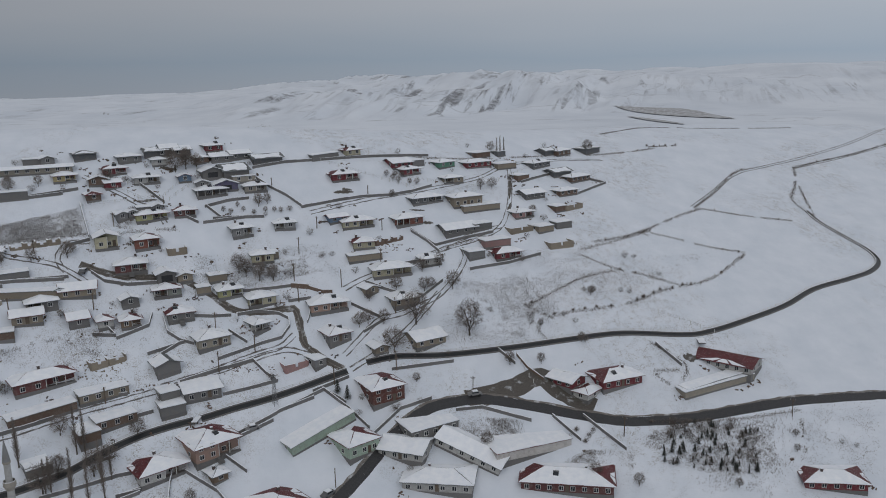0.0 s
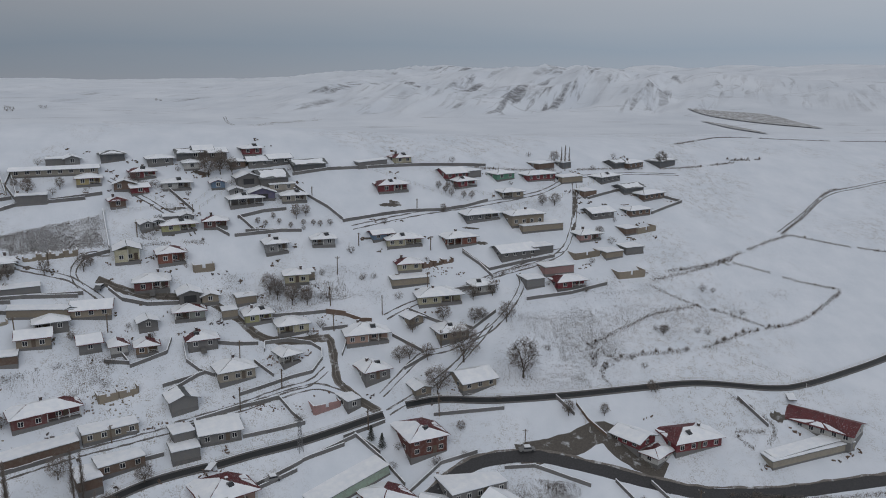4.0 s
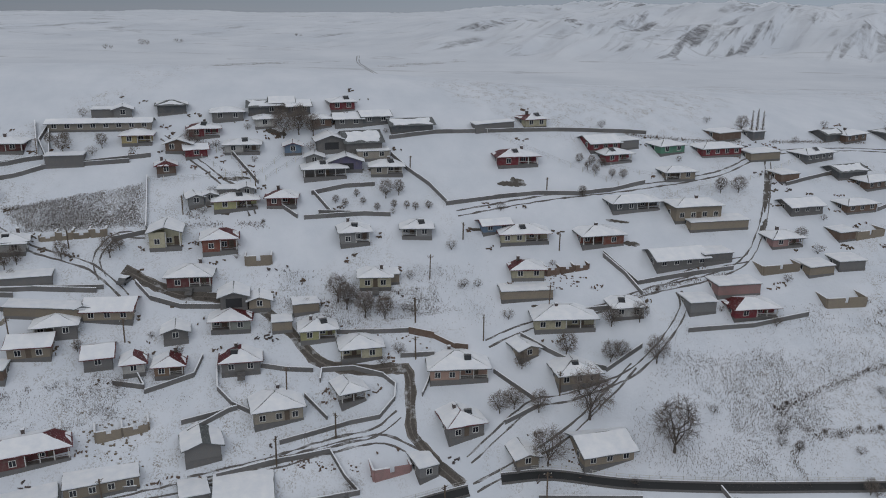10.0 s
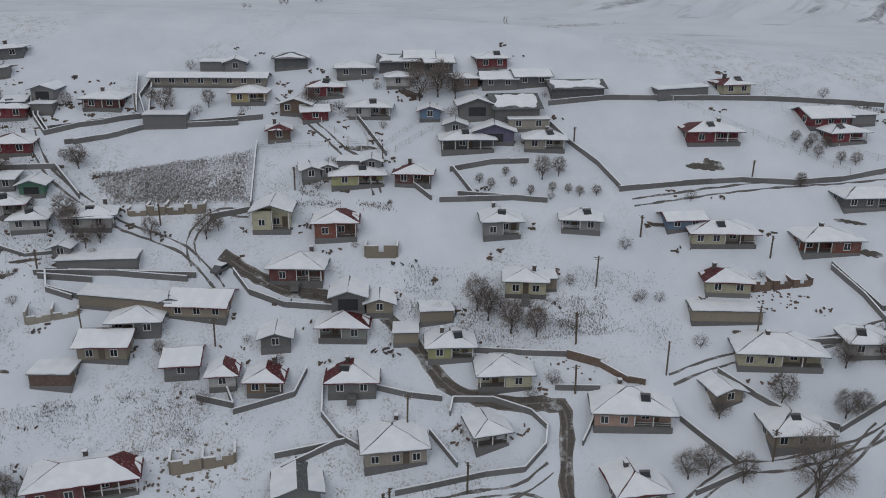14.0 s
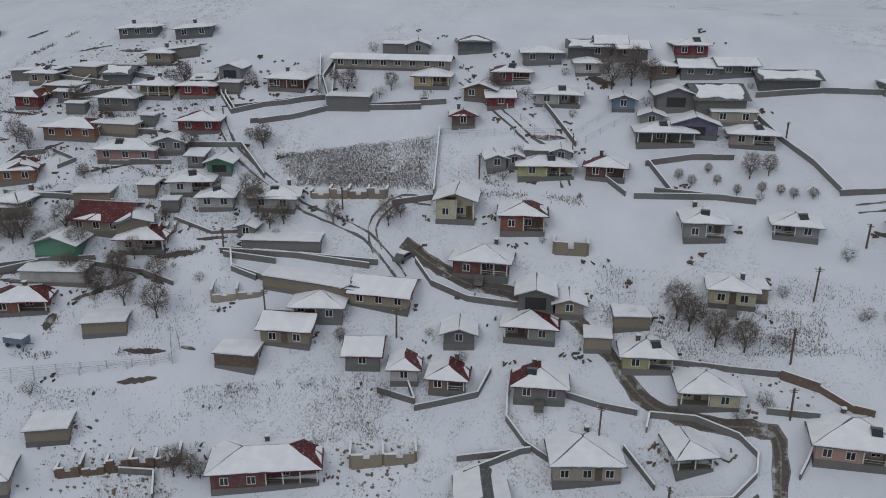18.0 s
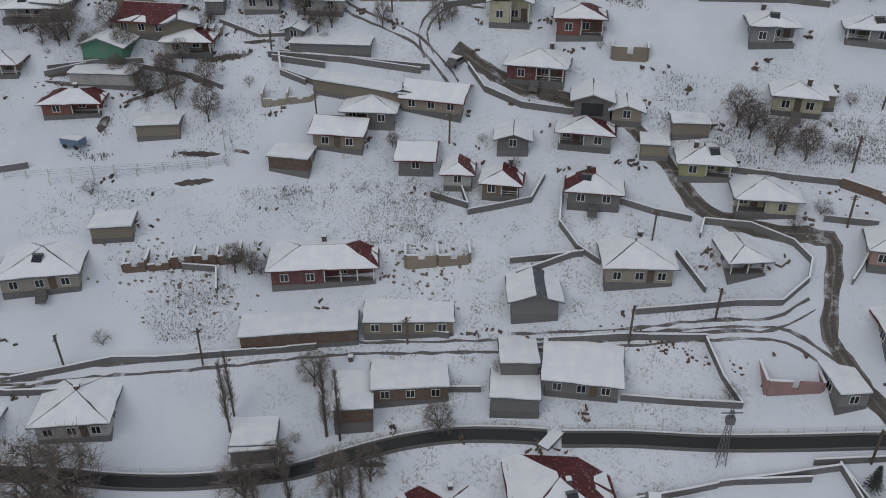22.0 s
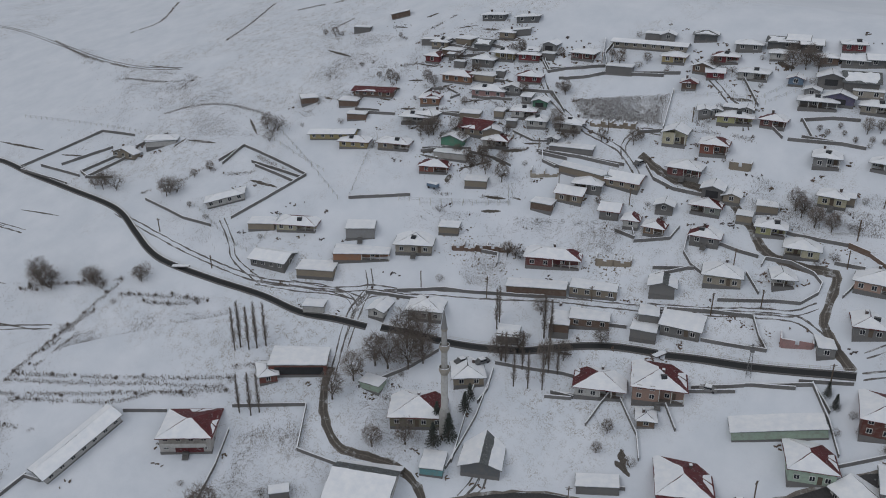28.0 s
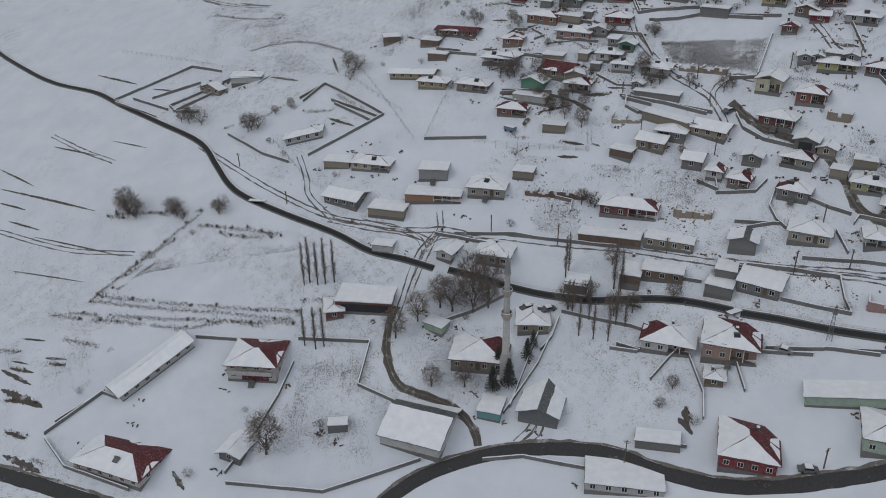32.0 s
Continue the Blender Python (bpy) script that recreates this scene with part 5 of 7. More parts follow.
hedge((-171.0, 196.1), (-166.8, 198.8))
fence((-133.0, 152.0), (-119.8, 160.3), (-110.4, 166.0))
fence((-110.7, 165.8), (-113.9, 169.7))
fence((-152.0, 188.4), (-144.6, 188.0), (-141.6, 189.9))
hedge((-124.9, 178.7), (-117.0, 182.8))
hedge((-119.3, 163.8), (-114.0, 166.2))
hedge((-101.1, 165.9), (-97.4, 167.7))
hedge((-94.6, 169.5), (-89.9, 171.6))
hedge((-130.7, 161.6), (-131.2, 164.7))
hedge((-132.9, 157.5), (-129.4, 158.6), (-128.1, 159.5))
track((-131.9, 209.8), (-126.1, 204.3), (-121.2, 201.2), (-113.5, 198.4), (-105.8, 196.1), (-99.1, 195.6), (-92.3, 194.9), (-87.0, 192.3), (-83.5, 190.4))
track((-89.4, 193.1), (-92.0, 196.4), (-91.6, 200.1), (-89.3, 203.0), (-84.3, 204.2))
hedge((-182.2, 46.7), (-165.7, 57.7), (-149.8, 69.9), (-135.6, 80.9), (-137.4, 86.5))
hedge((-182.2, 46.7), (-183.6, 53.5), (-184.0, 63.3), (-183.6, 73.2))
hedge((-179.6, 53.2), (-180.0, 61.3), (-180.5, 68.2))
hedge((-186.6, 36.9), (-178.2, 42.3), (-169.4, 48.8), big=0.45)
hedge((-169.4, 48.8), (-154.2, 59.7), (-147.4, 68.5), (-138.8, 74.8))
hedge((-137.9, 86.0), (-131.2, 93.7))
yard_wall((-148.8, 60.7), (-140.4, 67.6))
yard_wall((-152.0, 24.7), (-151.5, 37.0))
yard_wall((-109.2, 102.8), (-106.4, 107.7), (-102.7, 115.2), (-100.0, 122.8))
yard_wall((-58.0, 140.4), (-58.8, 134.8), (-59.0, 128.8))
yard_wall((-126.6, 122.9), (-112.7, 130.7))
track((-126.2, 116.6), (-125.8, 122.1), (-123.2, 125.4), (-116.4, 130.1))
track((-153.7, 106.4), (-141.7, 112.7), (-133.1, 118.1), (-128.5, 119.1), (-124.9, 117.4))
yard_wall((-74.3, 90.2), (-68.4, 96.9), (-56.9, 103.8))
yard_wall((-78.4, 148.0), (-63.7, 153.9))
track((-72.1, 98.2), (-71.8, 102.3), (-72.4, 104.8))
track((-70.7, 98.9), (-70.1, 103.1), (-71.0, 105.4))
hedge((-49.1, 128.5), (-46.0, 125.6))
fence((-59.0, 131.8), (-54.0, 128.9))
yard_wall((-89.2, 127.0), (-87.5, 122.8), (-81.4, 108.9), (-78.9, 103.4))
yard_wall((-71.1, 129.1), (-65.4, 132.2))
hedge((17.1, 256.8), (40.7, 260.2), (63.5, 267.3), (89.4, 277.4), (117.9, 288.2), (150.6, 303.3))
hedge((130.8, 319.4), (173.3, 350.6), (203.2, 349.8), (261.3, 355.3))
fence((36.9, 237.0), (57.7, 247.9), (73.2, 260.7))
fence((17.5, 243.2), (31.4, 242.2), (40.7, 245.1))
hedge((19.9, 203.7), (28.0, 208.5), (44.1, 214.3))
hedge((-168.3, 18.3), (-165.3, 20.8), (-161.9, 23.4))
hedge((-177.5, 22.9), (-171.0, 26.6))
hedge((-170.7, 30.4), (-166.9, 33.3))
hedge((-159.1, 15.1), (-153.5, 18.0))
hedge((-146.8, 16.6), (-144.0, 18.5))
hedge((-175.3, 36.4), (-162.2, 43.5))
hedge((-185.6, 22.5), (-180.6, 26.6))
fence((-87.8, 217.2), (-78.4, 219.8), (-67.8, 222.9))
fence((-78.1, 225.9), (-68.5, 221.2))
fence((-62.1, 222.7), (-58.1, 227.3), (-54.7, 230.9))
fence((-79.1, 215.1), (-78.1, 210.5))
hedge((-173.9, 83.4), (-168.0, 87.1), (-161.7, 92.2), big=0.45)
hedge((-209.9, 65.0), (-205.5, 67.4), big=0.45)
hedge((-197.1, 75.4), (-189.6, 80.5), big=0.45)
hedge((-214.7, 108.8), (-207.4, 119.5), (-205.0, 126.8), (-196.9, 128.0), (-188.3, 133.3))
hedge((-249.3, 139.8), (-242.2, 147.6), (-229.0, 153.4), (-210.7, 155.1))
fence((-197.2, 147.1), (-179.6, 145.4), (-167.5, 145.1))
fence((-309.7, 114.9), (-276.4, 122.6), (-246.7, 128.6))
track((-497.9, 163.0), (-440.3, 167.9), (-373.9, 163.1), (-332.3, 159.6), (-298.5, 160.1), (-275.6, 165.3))
hedge((-385.2, 165.2), (-341.4, 158.6), (-304.9, 158.4))
hedge((-296.7, 151.3), (-275.7, 154.7), (-259.9, 160.0))
hedge((-347.1, 184.6), (-344.8, 199.2), (-366.9, 223.6))
hedge((-277.6, 189.6), (-280.9, 204.8), (-289.6, 224.8))
hedge((-266.4, 219.6), (-248.3, 230.1))
hedge((-229.8, 208.1), (-227.6, 216.0))
fence((-153.0, 141.9), (-159.7, 156.4), (-161.6, 163.3))
yard_wall((-153.0, 141.9), (-137.7, 152.8))
yard_wall((-178.9, 169.9), (-170.2, 172.6))
yard_wall((-258.0, 103.4), (-248.5, 118.2))
yard_wall((-201.0, 130.8), (-201.7, 139.7))
yard_wall((-190.0, 135.6), (-172.5, 137.2))
hedge((-192.7, 138.9), (-179.4, 139.1))
hedge((-161.3, 176.0), (-149.3, 183.9))
hedge((-143.7, 167.7), (-127.8, 171.3))
hedge((-127.8, 172.6), (-120.0, 180.7))
hedge((-178.3, 212.2), (-152.6, 207.7))
hedge((-182.6, 226.4), (-185.5, 216.3))
hedge((-179.7, 194.0), (-169.7, 199.6))
hedge((-164.4, 188.7), (-153.2, 191.0))
hedge((-83.6, 206.4), (-67.5, 210.2), (-59.7, 211.4))
hedge((-75.5, 215.3), (-76.7, 210.7), (-72.8, 210.5))
hedge((-95.2, 221.7), (-93.9, 229.5))
hedge((-83.7, 231.9), (-70.4, 228.9))
fence((-65.5, 221.9), (-59.4, 230.2), (-56.6, 234.5))
fence((-67.7, 223.0), (-71.4, 227.3), (-79.8, 229.1))
yard_wall((-51.5, 214.4), (-37.2, 217.9))
yard_wall((-59.8, 217.8), (-53.0, 214.4))
yard_wall((-72.4, 229.4), (-63.6, 221.5))
track((-272.8, 71.4), (-252.0, 74.2), (-234.8, 77.9))
track((-237.8, 38.4), (-208.0, 50.2), (-188.7, 62.9))
hedge((67.7, 137.1), (90.0, 133.6), (112.3, 133.8))
hedge((110.4, 130.3), (104.4, 119.8))
hedge((40.6, 135.5), (46.7, 138.5), big=0.45)
hedge((47.0, 133.9), (51.0, 137.3), big=0.45)

yard_wall((-246.2, 104.4), (-242.1, 114.8), (-238.4, 126.3))
yard_wall((-241.5, 103.4), (-238.0, 114.6), (-237.0, 118.6))
yard_wall((-246.2, 104.4), (-240.5, 103.9), (-232.0, 108.3), ruin=True)
yard_wall((-265.4, 99.4), (-244.6, 102.9))
yard_wall((-238.4, 126.3), (-235.0, 132.4))
yard_wall((-171.6, 202.5), (-172.3, 209.1), (-158.5, 209.6))
yard_wall((-155.4, 179.3), (-145.9, 182.4), (-136.6, 184.6))
yard_wall((-174.6, 170.0), (-164.1, 173.9))
yard_wall((-161.5, 183.6), (-160.5, 188.1), (-156.9, 189.7))
yard_wall((-155.8, 190.7), (-149.8, 190.1), (-151.8, 187.5), ruin=True)
yard_wall((-149.4, 198.1), (-139.6, 200.6))
yard_wall((-131.6, 200.0), (-122.3, 203.2), (-114.6, 198.6))
yard_wall((-143.2, 191.6), (-132.5, 195.5), ruin=True)
yard_wall((-164.5, 203.9), (-155.9, 208.0), ruin=True)
yard_wall((-155.5, 213.6), (-150.7, 213.7))
yard_wall((-133.4, 173.4), (-124.1, 175.7), (-117.9, 176.0), ruin=True)
yard_wall((-145.7, 166.3), (-140.4, 170.4), ruin=True)
yard_wall((-113.1, 183.3), (-104.4, 185.4))
yard_wall((-124.8, 185.9), (-117.3, 186.0), (-111.8, 188.5), ruin=True)
hedge((-182.2, 48.8), (-183.9, 57.1), (-184.5, 66.1), (-185.6, 74.8), (-186.5, 83.3), big=0.3)
hedge((-180.6, 49.3), (-182.3, 57.2), (-182.8, 66.4), big=0.3)
hedge((-182.2, 48.8), (-164.1, 61.2), (-148.6, 73.0), (-136.2, 83.5), big=0.3)
hedge((-183.5, 40.5), (-165.7, 53.7), (-150.9, 65.9), (-133.6, 80.9), big=0.3)
hedge((-182.9, 80.6), (-177.2, 84.2), (-169.4, 89.0), (-160.1, 94.5), big=0.3)
hedge((-209.3, 66.7), (-200.2, 73.7), (-187.4, 84.2), big=0.3)

# ---------------------------------------------------------------- buildings
house(-135.5, 222.5, 15, 4.4, 10.6, 1.9, "gy", "grey", "door")
house(-122.7, 221.5, 17, 7.0, 7.7, 1.6, "hip", "maroon", "porch")
house(-104.4, 231.2, 13, 23.7, 3.6, 1.4, "gx", "beige", "win")
house(-94.9, 230.3, 15, 6.8, 8.3, 1.6, "hip", "yellow", "rb,porch")
house(-107.8, 218.9, 16, 8.3, 3.8, 2.1, "flat", "concrete")
house(-84.4, 230.0, 9, 6.0, 7.6, 1.5, "gy", "rust")
house(-80.4, 235.1, 20, 7.2, 7.4, 1.5, "hip", "crimson", "rl,porch")
house(-69.8, 231.8, 12, 8.2, 6.6, 1.5, "hip", "white", "porch")
house(-80.3, 227.9, 25, 5.0, 4.7, 1.5, "gx", "crimson", "rr")
house(-85.6, 222.3, 22, 4.2, 6.7, 1.5, "hip", "rust", "rf")
house(-58.0, 233.8, 14, 4.0, 5.7, 1.7, "gy", "blue", "rb")
house(-50.2, 239.0, 19, 7.0, 12.1, 2.1, "gy", "concrete", "door")
house(-42.3, 239.7, 20, 8.9, 11.3, 2.1, "gx", "concrete", "dark")
house(-38.7, 235.7, 16, 7.9, 5.7, 1.5, "flat", "beige", "win")
house(-44.6, 232.1, 11, 7.5, 7.7, 1.9, "gy", "purple", "door")
house(-49.7, 229.4, 17, 10.0, 9.7, 1.8, "hip", "concrete", "veranda")
house(-34.8, 232.2, 10, 7.6, 7.8, 1.6, "hip", "beige", "porch")
house(-52.3, 231.9, 11, 4.0, 6.7, 1.5, "gy", "grey")
house(-77.3, 216.2, 28, 3.3, 8.0, 1.7, "gy", "grey")
house(-73.6, 216.9, 19, 2.4, 5.9, 1.4, "gy", "grey")
house(-69.6, 218.2, 13, 4.9, 3.9, 1.4, "flat", "concrete")
house(-66.0, 220.0, 17, 3.1, 5.9, 1.4, "gy", "grey")
house(-67.9, 216.9, 19, 9.6, 8.0, 1.7, "hip", "lime", "rb,porch")
house(-57.5, 219.6, 9, 6.6, 8.0, 1.7, "hip", "maroon", "rl,porch")
house(-80.0, 205.5, 15, 6.5, 8.3, 3.1, "gy", "cream", "win,porch")
house(-68.7, 206.9, 17, 7.3, 9.4, 2.5, "hip", "brickred", "porch,rr")
house(-59.6, 204.8, 13, 5.5, 5.3, 1.7, "roofless", "tan")
house(-72.4, 198.4, 10, 8.9, 9.7, 2.1, "hip", "maroon", "porch,stairs")
house(-63.3, 197.7, 16, 5.4, 13.0, 2.3, "gy", "concrete", "door")
house(-57.6, 196.8, 15, 4.3, 8.8, 1.6, "gy", "tan")
house(-40.2, 213.7, 16, 6.5, 9.4, 2.3, "hip", "grey", "porch")
house(-26.1, 217.1, 7, 6.7, 8.3, 1.7, "hip", "grey", "porch")
house(-8.3, 219.5, 20, 6.6, 4.2, 1.4, "gx", "blue", "rr")
house(-1.9, 219.3, 11, 11.0, 8.6, 1.8, "hip", "cream", "rb,porch")
house(15.7, 221.2, 16, 9.9, 8.7, 2.0, "hip", "brickred", "porch")
house(-3.5, 241.5, 15, 10.2, 8.9, 1.9, "hip", "crimson", "porch,rl")
house(18.7, 252.3, 23, 8.5, 8.0, 1.7, "gx", "crimson")
house(25.7, 254.3, 25, 5.4, 6.1, 1.3, "flat", "concrete")
house(22.0, 247.9, 23, 7.8, 7.1, 1.7, "hip", "crimson", "porch")
house(-1.1, 210.3, 8, 7.1, 7.7, 1.8, "hip", "cream", "rl")
house(7.3, 212.7, 17, 10.2, 5.6, 1.5, "ruin", "rust")
house(-1.4, 204.9, 11, 11.2, 5.5, 1.6, "flat", "tan")
house(-34.0, 204.0, 9, 6.7, 7.7, 2.1, "hip", "cream", "stairs,win")
house(-30.2, 204.5, 13, 2.4, 4.3, 1.4, "flat", "tan")
house(6.3, 200.8, 8, 12.8, 10.4, 2.0, "hip", "cream", "porch")
house(19.9, 203.9, 11, 6.7, 8.0, 1.9, "hip", "white", "win")
house(-35.5, 190.0, 17, 8.1, 9.2, 2.0, "hip", "cream", "porch")
house(-44.6, 192.3, 16, 7.2, 9.0, 1.9, "hip", "lime", "porch")
house(-51.8, 191.9, 15, 4.0, 5.5, 1.5, "flat", "tan")
house(-62.1, 191.3, 13, 7.7, 8.9, 1.9, "hip", "greygreen", "porch,rr")
house(-72.7, 188.2, 19, 4.6, 10.1, 1.7, "gy", "concrete")
house(-94.6, 183.2, 19, 7.8, 9.1, 1.9, "hip", "concrete", "porch")
house(-85.7, 188.4, 9, 9.4, 7.8, 1.9, "gx", "tan", "rb")
house(-97.4, 185.2, 12, 15.0, 5.5, 1.6, "flat", "tan")
house(-102.4, 172.6, 13, 6.2, 8.2, 1.8, "flat", "rust")
house(-97.1, 177.8, 15, 7.6, 6.9, 2.2, "gx", "tan", "rb")
house(-84.8, 179.1, 20, 5.1, 7.0, 1.9, "gx", "concrete", "rl")
house(-78.3, 180.0, 20, 4.0, 9.2, 1.8, "hip", "white", "rr,porch")
house(-71.5, 181.0, 15, 5.3, 9.2, 1.8, "hip", "brown", "rr,porch")
house(-58.5, 184.6, 15, 7.3, 10.3, 1.9, "hip", "concrete", "rb,rl,stairs,chim")
house(-50.0, 177.1, 22, 9.1, 10.7, 2.3, "hip", "stone", "win")
house(-37.1, 182.1, 29, 5.0, 10.6, 1.9, "hip", "white", "veranda")
house(-15.5, 189.2, 9, 11.5, 11.7, 2.1, "hip", "brickcream", "porch,chim")
house(7.7, 190.3, 16, 8.4, 11.8, 1.9, "hip", "tan", "win")
house(-2.3, 193.0, 28, 4.3, 6.9, 1.7, "gy", "tan")
house(-14.8, 178.9, 22, 7.0, 11.8, 2.2, "hip", "concrete", "rb,chim")
house(-62.7, 170.1, 24, 6.3, 13.0, 2.3, "gy", "concrete", "strip")
house(12.2, 175.5, 19, 10.0, 9.4, 2.0, "gx", "tan")
house(-3.1, 174.8, 19, 4.2, 10.8, 1.7, "gy", "tan")
house(-77.3, 169.7, 26, 9.2, 8.5, 1.6, "ruin", "tan")
house(-91.0, 160.6, 28, 14.5, 9.0, 2.3, "hip", "maroon", "rr,porch,chim")
house(-110.3, 153.5, 31, 16.5, 6.2, 1.5, "ruin", "rust")
house(-126.6, 143.3, 34, 10.2, 11.4, 2.2, "hip", "beige", "stairs,win")
house(-121.4, 152.5, 30, 5.7, 7.4, 1.6, "flat", "tan")
house(-90.0, 152.0, 28, 15.9, 7.0, 1.8, "flat", "rust")
house(-76.7, 159.0, 25, 12.2, 6.5, 1.9, "flat", "tan", "win")
house(-110.7, 130.6, 30, 8.9, 10.5, 2.3, "hip", "white")
house(-88.4, 137.4, 27, 5.5, 5.1, 1.7, "flat", "white")
house(-82.0, 152.5, 28, 4.9, 21.3, 2.1, "flat", "rust", "chim")
house(-73.7, 152.8, 28, 10.0, 8.7, 1.9, "flat", "rust", "win")
house(-60.4, 158.0, 20, 6.3, 11.3, 2.1, "flat", "concrete", "chim")
house(-61.5, 161.4, 25, 4.9, 9.9, 1.9, "flat", "concrete")
house(-52.0, 160.7, 15, 9.4, 6.2, 2.1, "shed", "concrete")
house(-21.5, 170.7, 28, 3.7, 9.0, 1.9, "flat", "grey", "win")
house(-62.3, 140.2, 28, 11.6, 11.7, 2.2, "hip", "white", "rl,porch,chim")
house(-50.4, 147.0, 28, 11.9, 14.3, 3.4, "hip", "brickcream", "rb,rr,porch,stairs")
house(-34.0, 129.0, 30, 11.2, 14.6, 2.9, "hip", "crimson", "rb,rr")
house(-13.4, 144.8, 27, 9.2, 11.6, 3.0, "hip", "mint", "rr")
house(-21.9, 149.0, 27.8, 20.0, 6.0, 2.0, "flat", "mint")
# the mosque by the minaret, built and labelled with the house model
house(-94.4, 109.2, 38, 13.0, 13.9, 2.5, "hip", "olive", "rr")
house(-91.5, 124.2, 44, 7.4, 12.5, 2.0, "hip", "tan", "win")
house(-75.3, 111.3, 30, 8.9, 15.5, 2.1, "gy", "slate", "strip")
house(-81.9, 100.5, 31, 5.3, 6.4, 1.7, "flat", "teal")
house(-90.6, 86.7, 27, 14.2, 15.4, 2.5, "gx", "white", "strip")
house(-131.0, 68.2, 42, 12.0, 12.0, 3.6, "hip", "whitered", "rb,rr,balcony,stairs")
house(-148.9, 48.9, 93, 21.0, 5.7, 1.9, "gx", "white", "win")
house(-131.6, 32.0, 27, 18.3, 11.6, 1.9, "hip", "whitered", "rb,rr,win")
house(-126.0, 98.4, 41, 14.6, 9.4, 2.6, "flat", "redbrown", "carport")
house(-129.7, 90.6, 56, 4.4, 7.1, 1.9, "hip", "redbrown")
house(-233.1, 129.0, 46, 10.2, 6.4, 1.5, "hip", "tan")
house(-239.7, 119.1, 46, 4.4, 4.6, 1.4, "flat", "concrete")
house(-186.6, 121.5, 50, 11.7, 5.9, 1.7, "hip", "white", "win")
house(-155.9, 114.8, 21, 10.8, 7.5, 2.0, "gx", "concrete")
house(-144.2, 122.2, 32, 10.4, 12.0, 1.8, "flat", "tan")
house(-136.7, 131.7, 39, 15.8, 7.6, 1.8, "flat", "orange", "porch")
house(-141.8, 136.2, 40, 8.2, 6.3, 2.6, "flat", "grey", "stairs")
house(-168.2, 121.1, 37, 7.8, 5.1, 1.5, "flat", "tan")
house(-159.4, 127.7, 32, 11.6, 8.3, 1.7, "hip", "cream", "rb,porch")
house(-176.4, 158.1, 26, 15.4, 4.5, 1.5, "gx", "yellow")
house(-167.6, 159.5, 28, 9.2, 7.4, 1.5, "hip", "yellow", "rb")
house(-155.3, 165.3, 24, 9.9, 7.5, 1.5, "hip", "tan", "rb,porch")
house(-138.4, 165.2, 28, 8.7, 7.8, 1.7, "hip", "brickred", "rl,rr,porch")
house(-123.9, 167.5, 29, 6.5, 6.0, 1.5, "flat", "tan")
house(-108.5, 180.5, 30, 7.9, 5.8, 1.5, "ruin", "stone")
house(-156.1, 177.1, 26, 10.1, 8.0, 1.6, "hip", "white", "veranda")
house(-198.8, 166.9, 57, 5.7, 5.2, 1.4, "flat", "rust")
house(-183.3, 172.0, 27, 6.5, 5.2, 1.4, "flat", "rust")
house(-157.9, 185.3, 43, 4.6, 6.0, 1.4, "gy", "crimson", "rl")
house(-155.2, 197.4, 22, 6.0, 6.5, 1.4, "hip", "orange", "rb")
house(-155.5, 197.5, 14, 10.3, 8.5, 1.8, "hip", "orange", "rr")
house(-133.3, 207.0, 22, 7.6, 9.3, 1.7, "hip", "crimson", "rl")
house(-141.6, 196.3, 19, 10.7, 8.5, 1.8, "hip", "pink", "win")
house(-135.3, 201.0, 21, 5.5, 8.4, 1.7, "gy", "grey")
house(-126.4, 194.3, 26, 7.3, 8.5, 1.8, "hip", "white", "rb,porch")
house(-123.9, 200.2, 20, 4.3, 8.5, 1.7, "gy", "green", "door")
house(-120.4, 193.4, 23, 5.8, 8.6, 1.6, "hip", "white")
house(-110.2, 197.4, 26, 6.2, 8.5, 1.6, "hip", "concrete", "veranda")
house(-105.3, 190.0, 19, 13.0, 6.5, 1.5, "flat", "concrete")
house(-158.1, 185.8, 29, 6.2, 9.9, 1.8, "hip", "orange", "rr")
house(-127.5, 182.0, 23, 7.6, 8.9, 1.8, "hip", "white", "rr,porch")
house(-136.2, 183.2, 14, 9.2, 9.9, 1.9, "gx", "tan", "rf")
house(-133.5, 185.8, 41, 5.4, 15.2, 1.9, "gy", "tan", "dark")
house(-140.1, 179.2, 17, 6.9, 15.7, 2.0, "gy", "green", "dark")
house(-132.8, 190.3, 19, 3.1, 5.4, 1.4, "flat", "tan")
house(-140.8, 185.0, 24, 6.4, 4.4, 1.6, "flat", "tan")
house(-136.5, 171.0, 20, 10.5, 5.7, 1.5, "flat", "white")
house(-152.7, 179.6, 9, 5.2, 8.9, 1.9, "hip", "concrete")
house(-147.2, 212.3, 14, 7.1, 9.1, 2.0, "hip", "yellow", "veranda")
house(-152.5, 207.6, 15, 7.5, 9.3, 1.7, "hip", "concrete")
house(-139.1, 215.0, 19, 7.0, 9.1, 1.7, "hip", "crimson", "rb")
house(-147.6, 200.1, 12, 8.8, 5.2, 1.5, "flat", "tan")
house(-170.8, 202.9, 14, 5.0, 9.5, 1.8, "hip", "crimson", "rr")
house(-166.3, 207.3, 12, 6.9, 7.3, 1.6, "flat", "rust")
house(-158.0, 213.6, 16, 5.6, 7.1, 1.7, "gx", "slate", "dark")
house(-174.0, 209.4, 15, 5.7, 7.3, 1.8, "hip", "tan")
house(-153.5, 221.4, 16, 5.2, 7.0, 1.7, "hip", "tan")
house(-166.0, 214.0, 8, 5.9, 7.2, 1.6, "flat", "tan")
house(24.8, 232.3, 18, 12.2, 7.6, 1.5, "hip", "slate", "porch")
house(39.6, 232.1, 16, 11.8, 7.7, 3.0, "hip", "tan", "win")
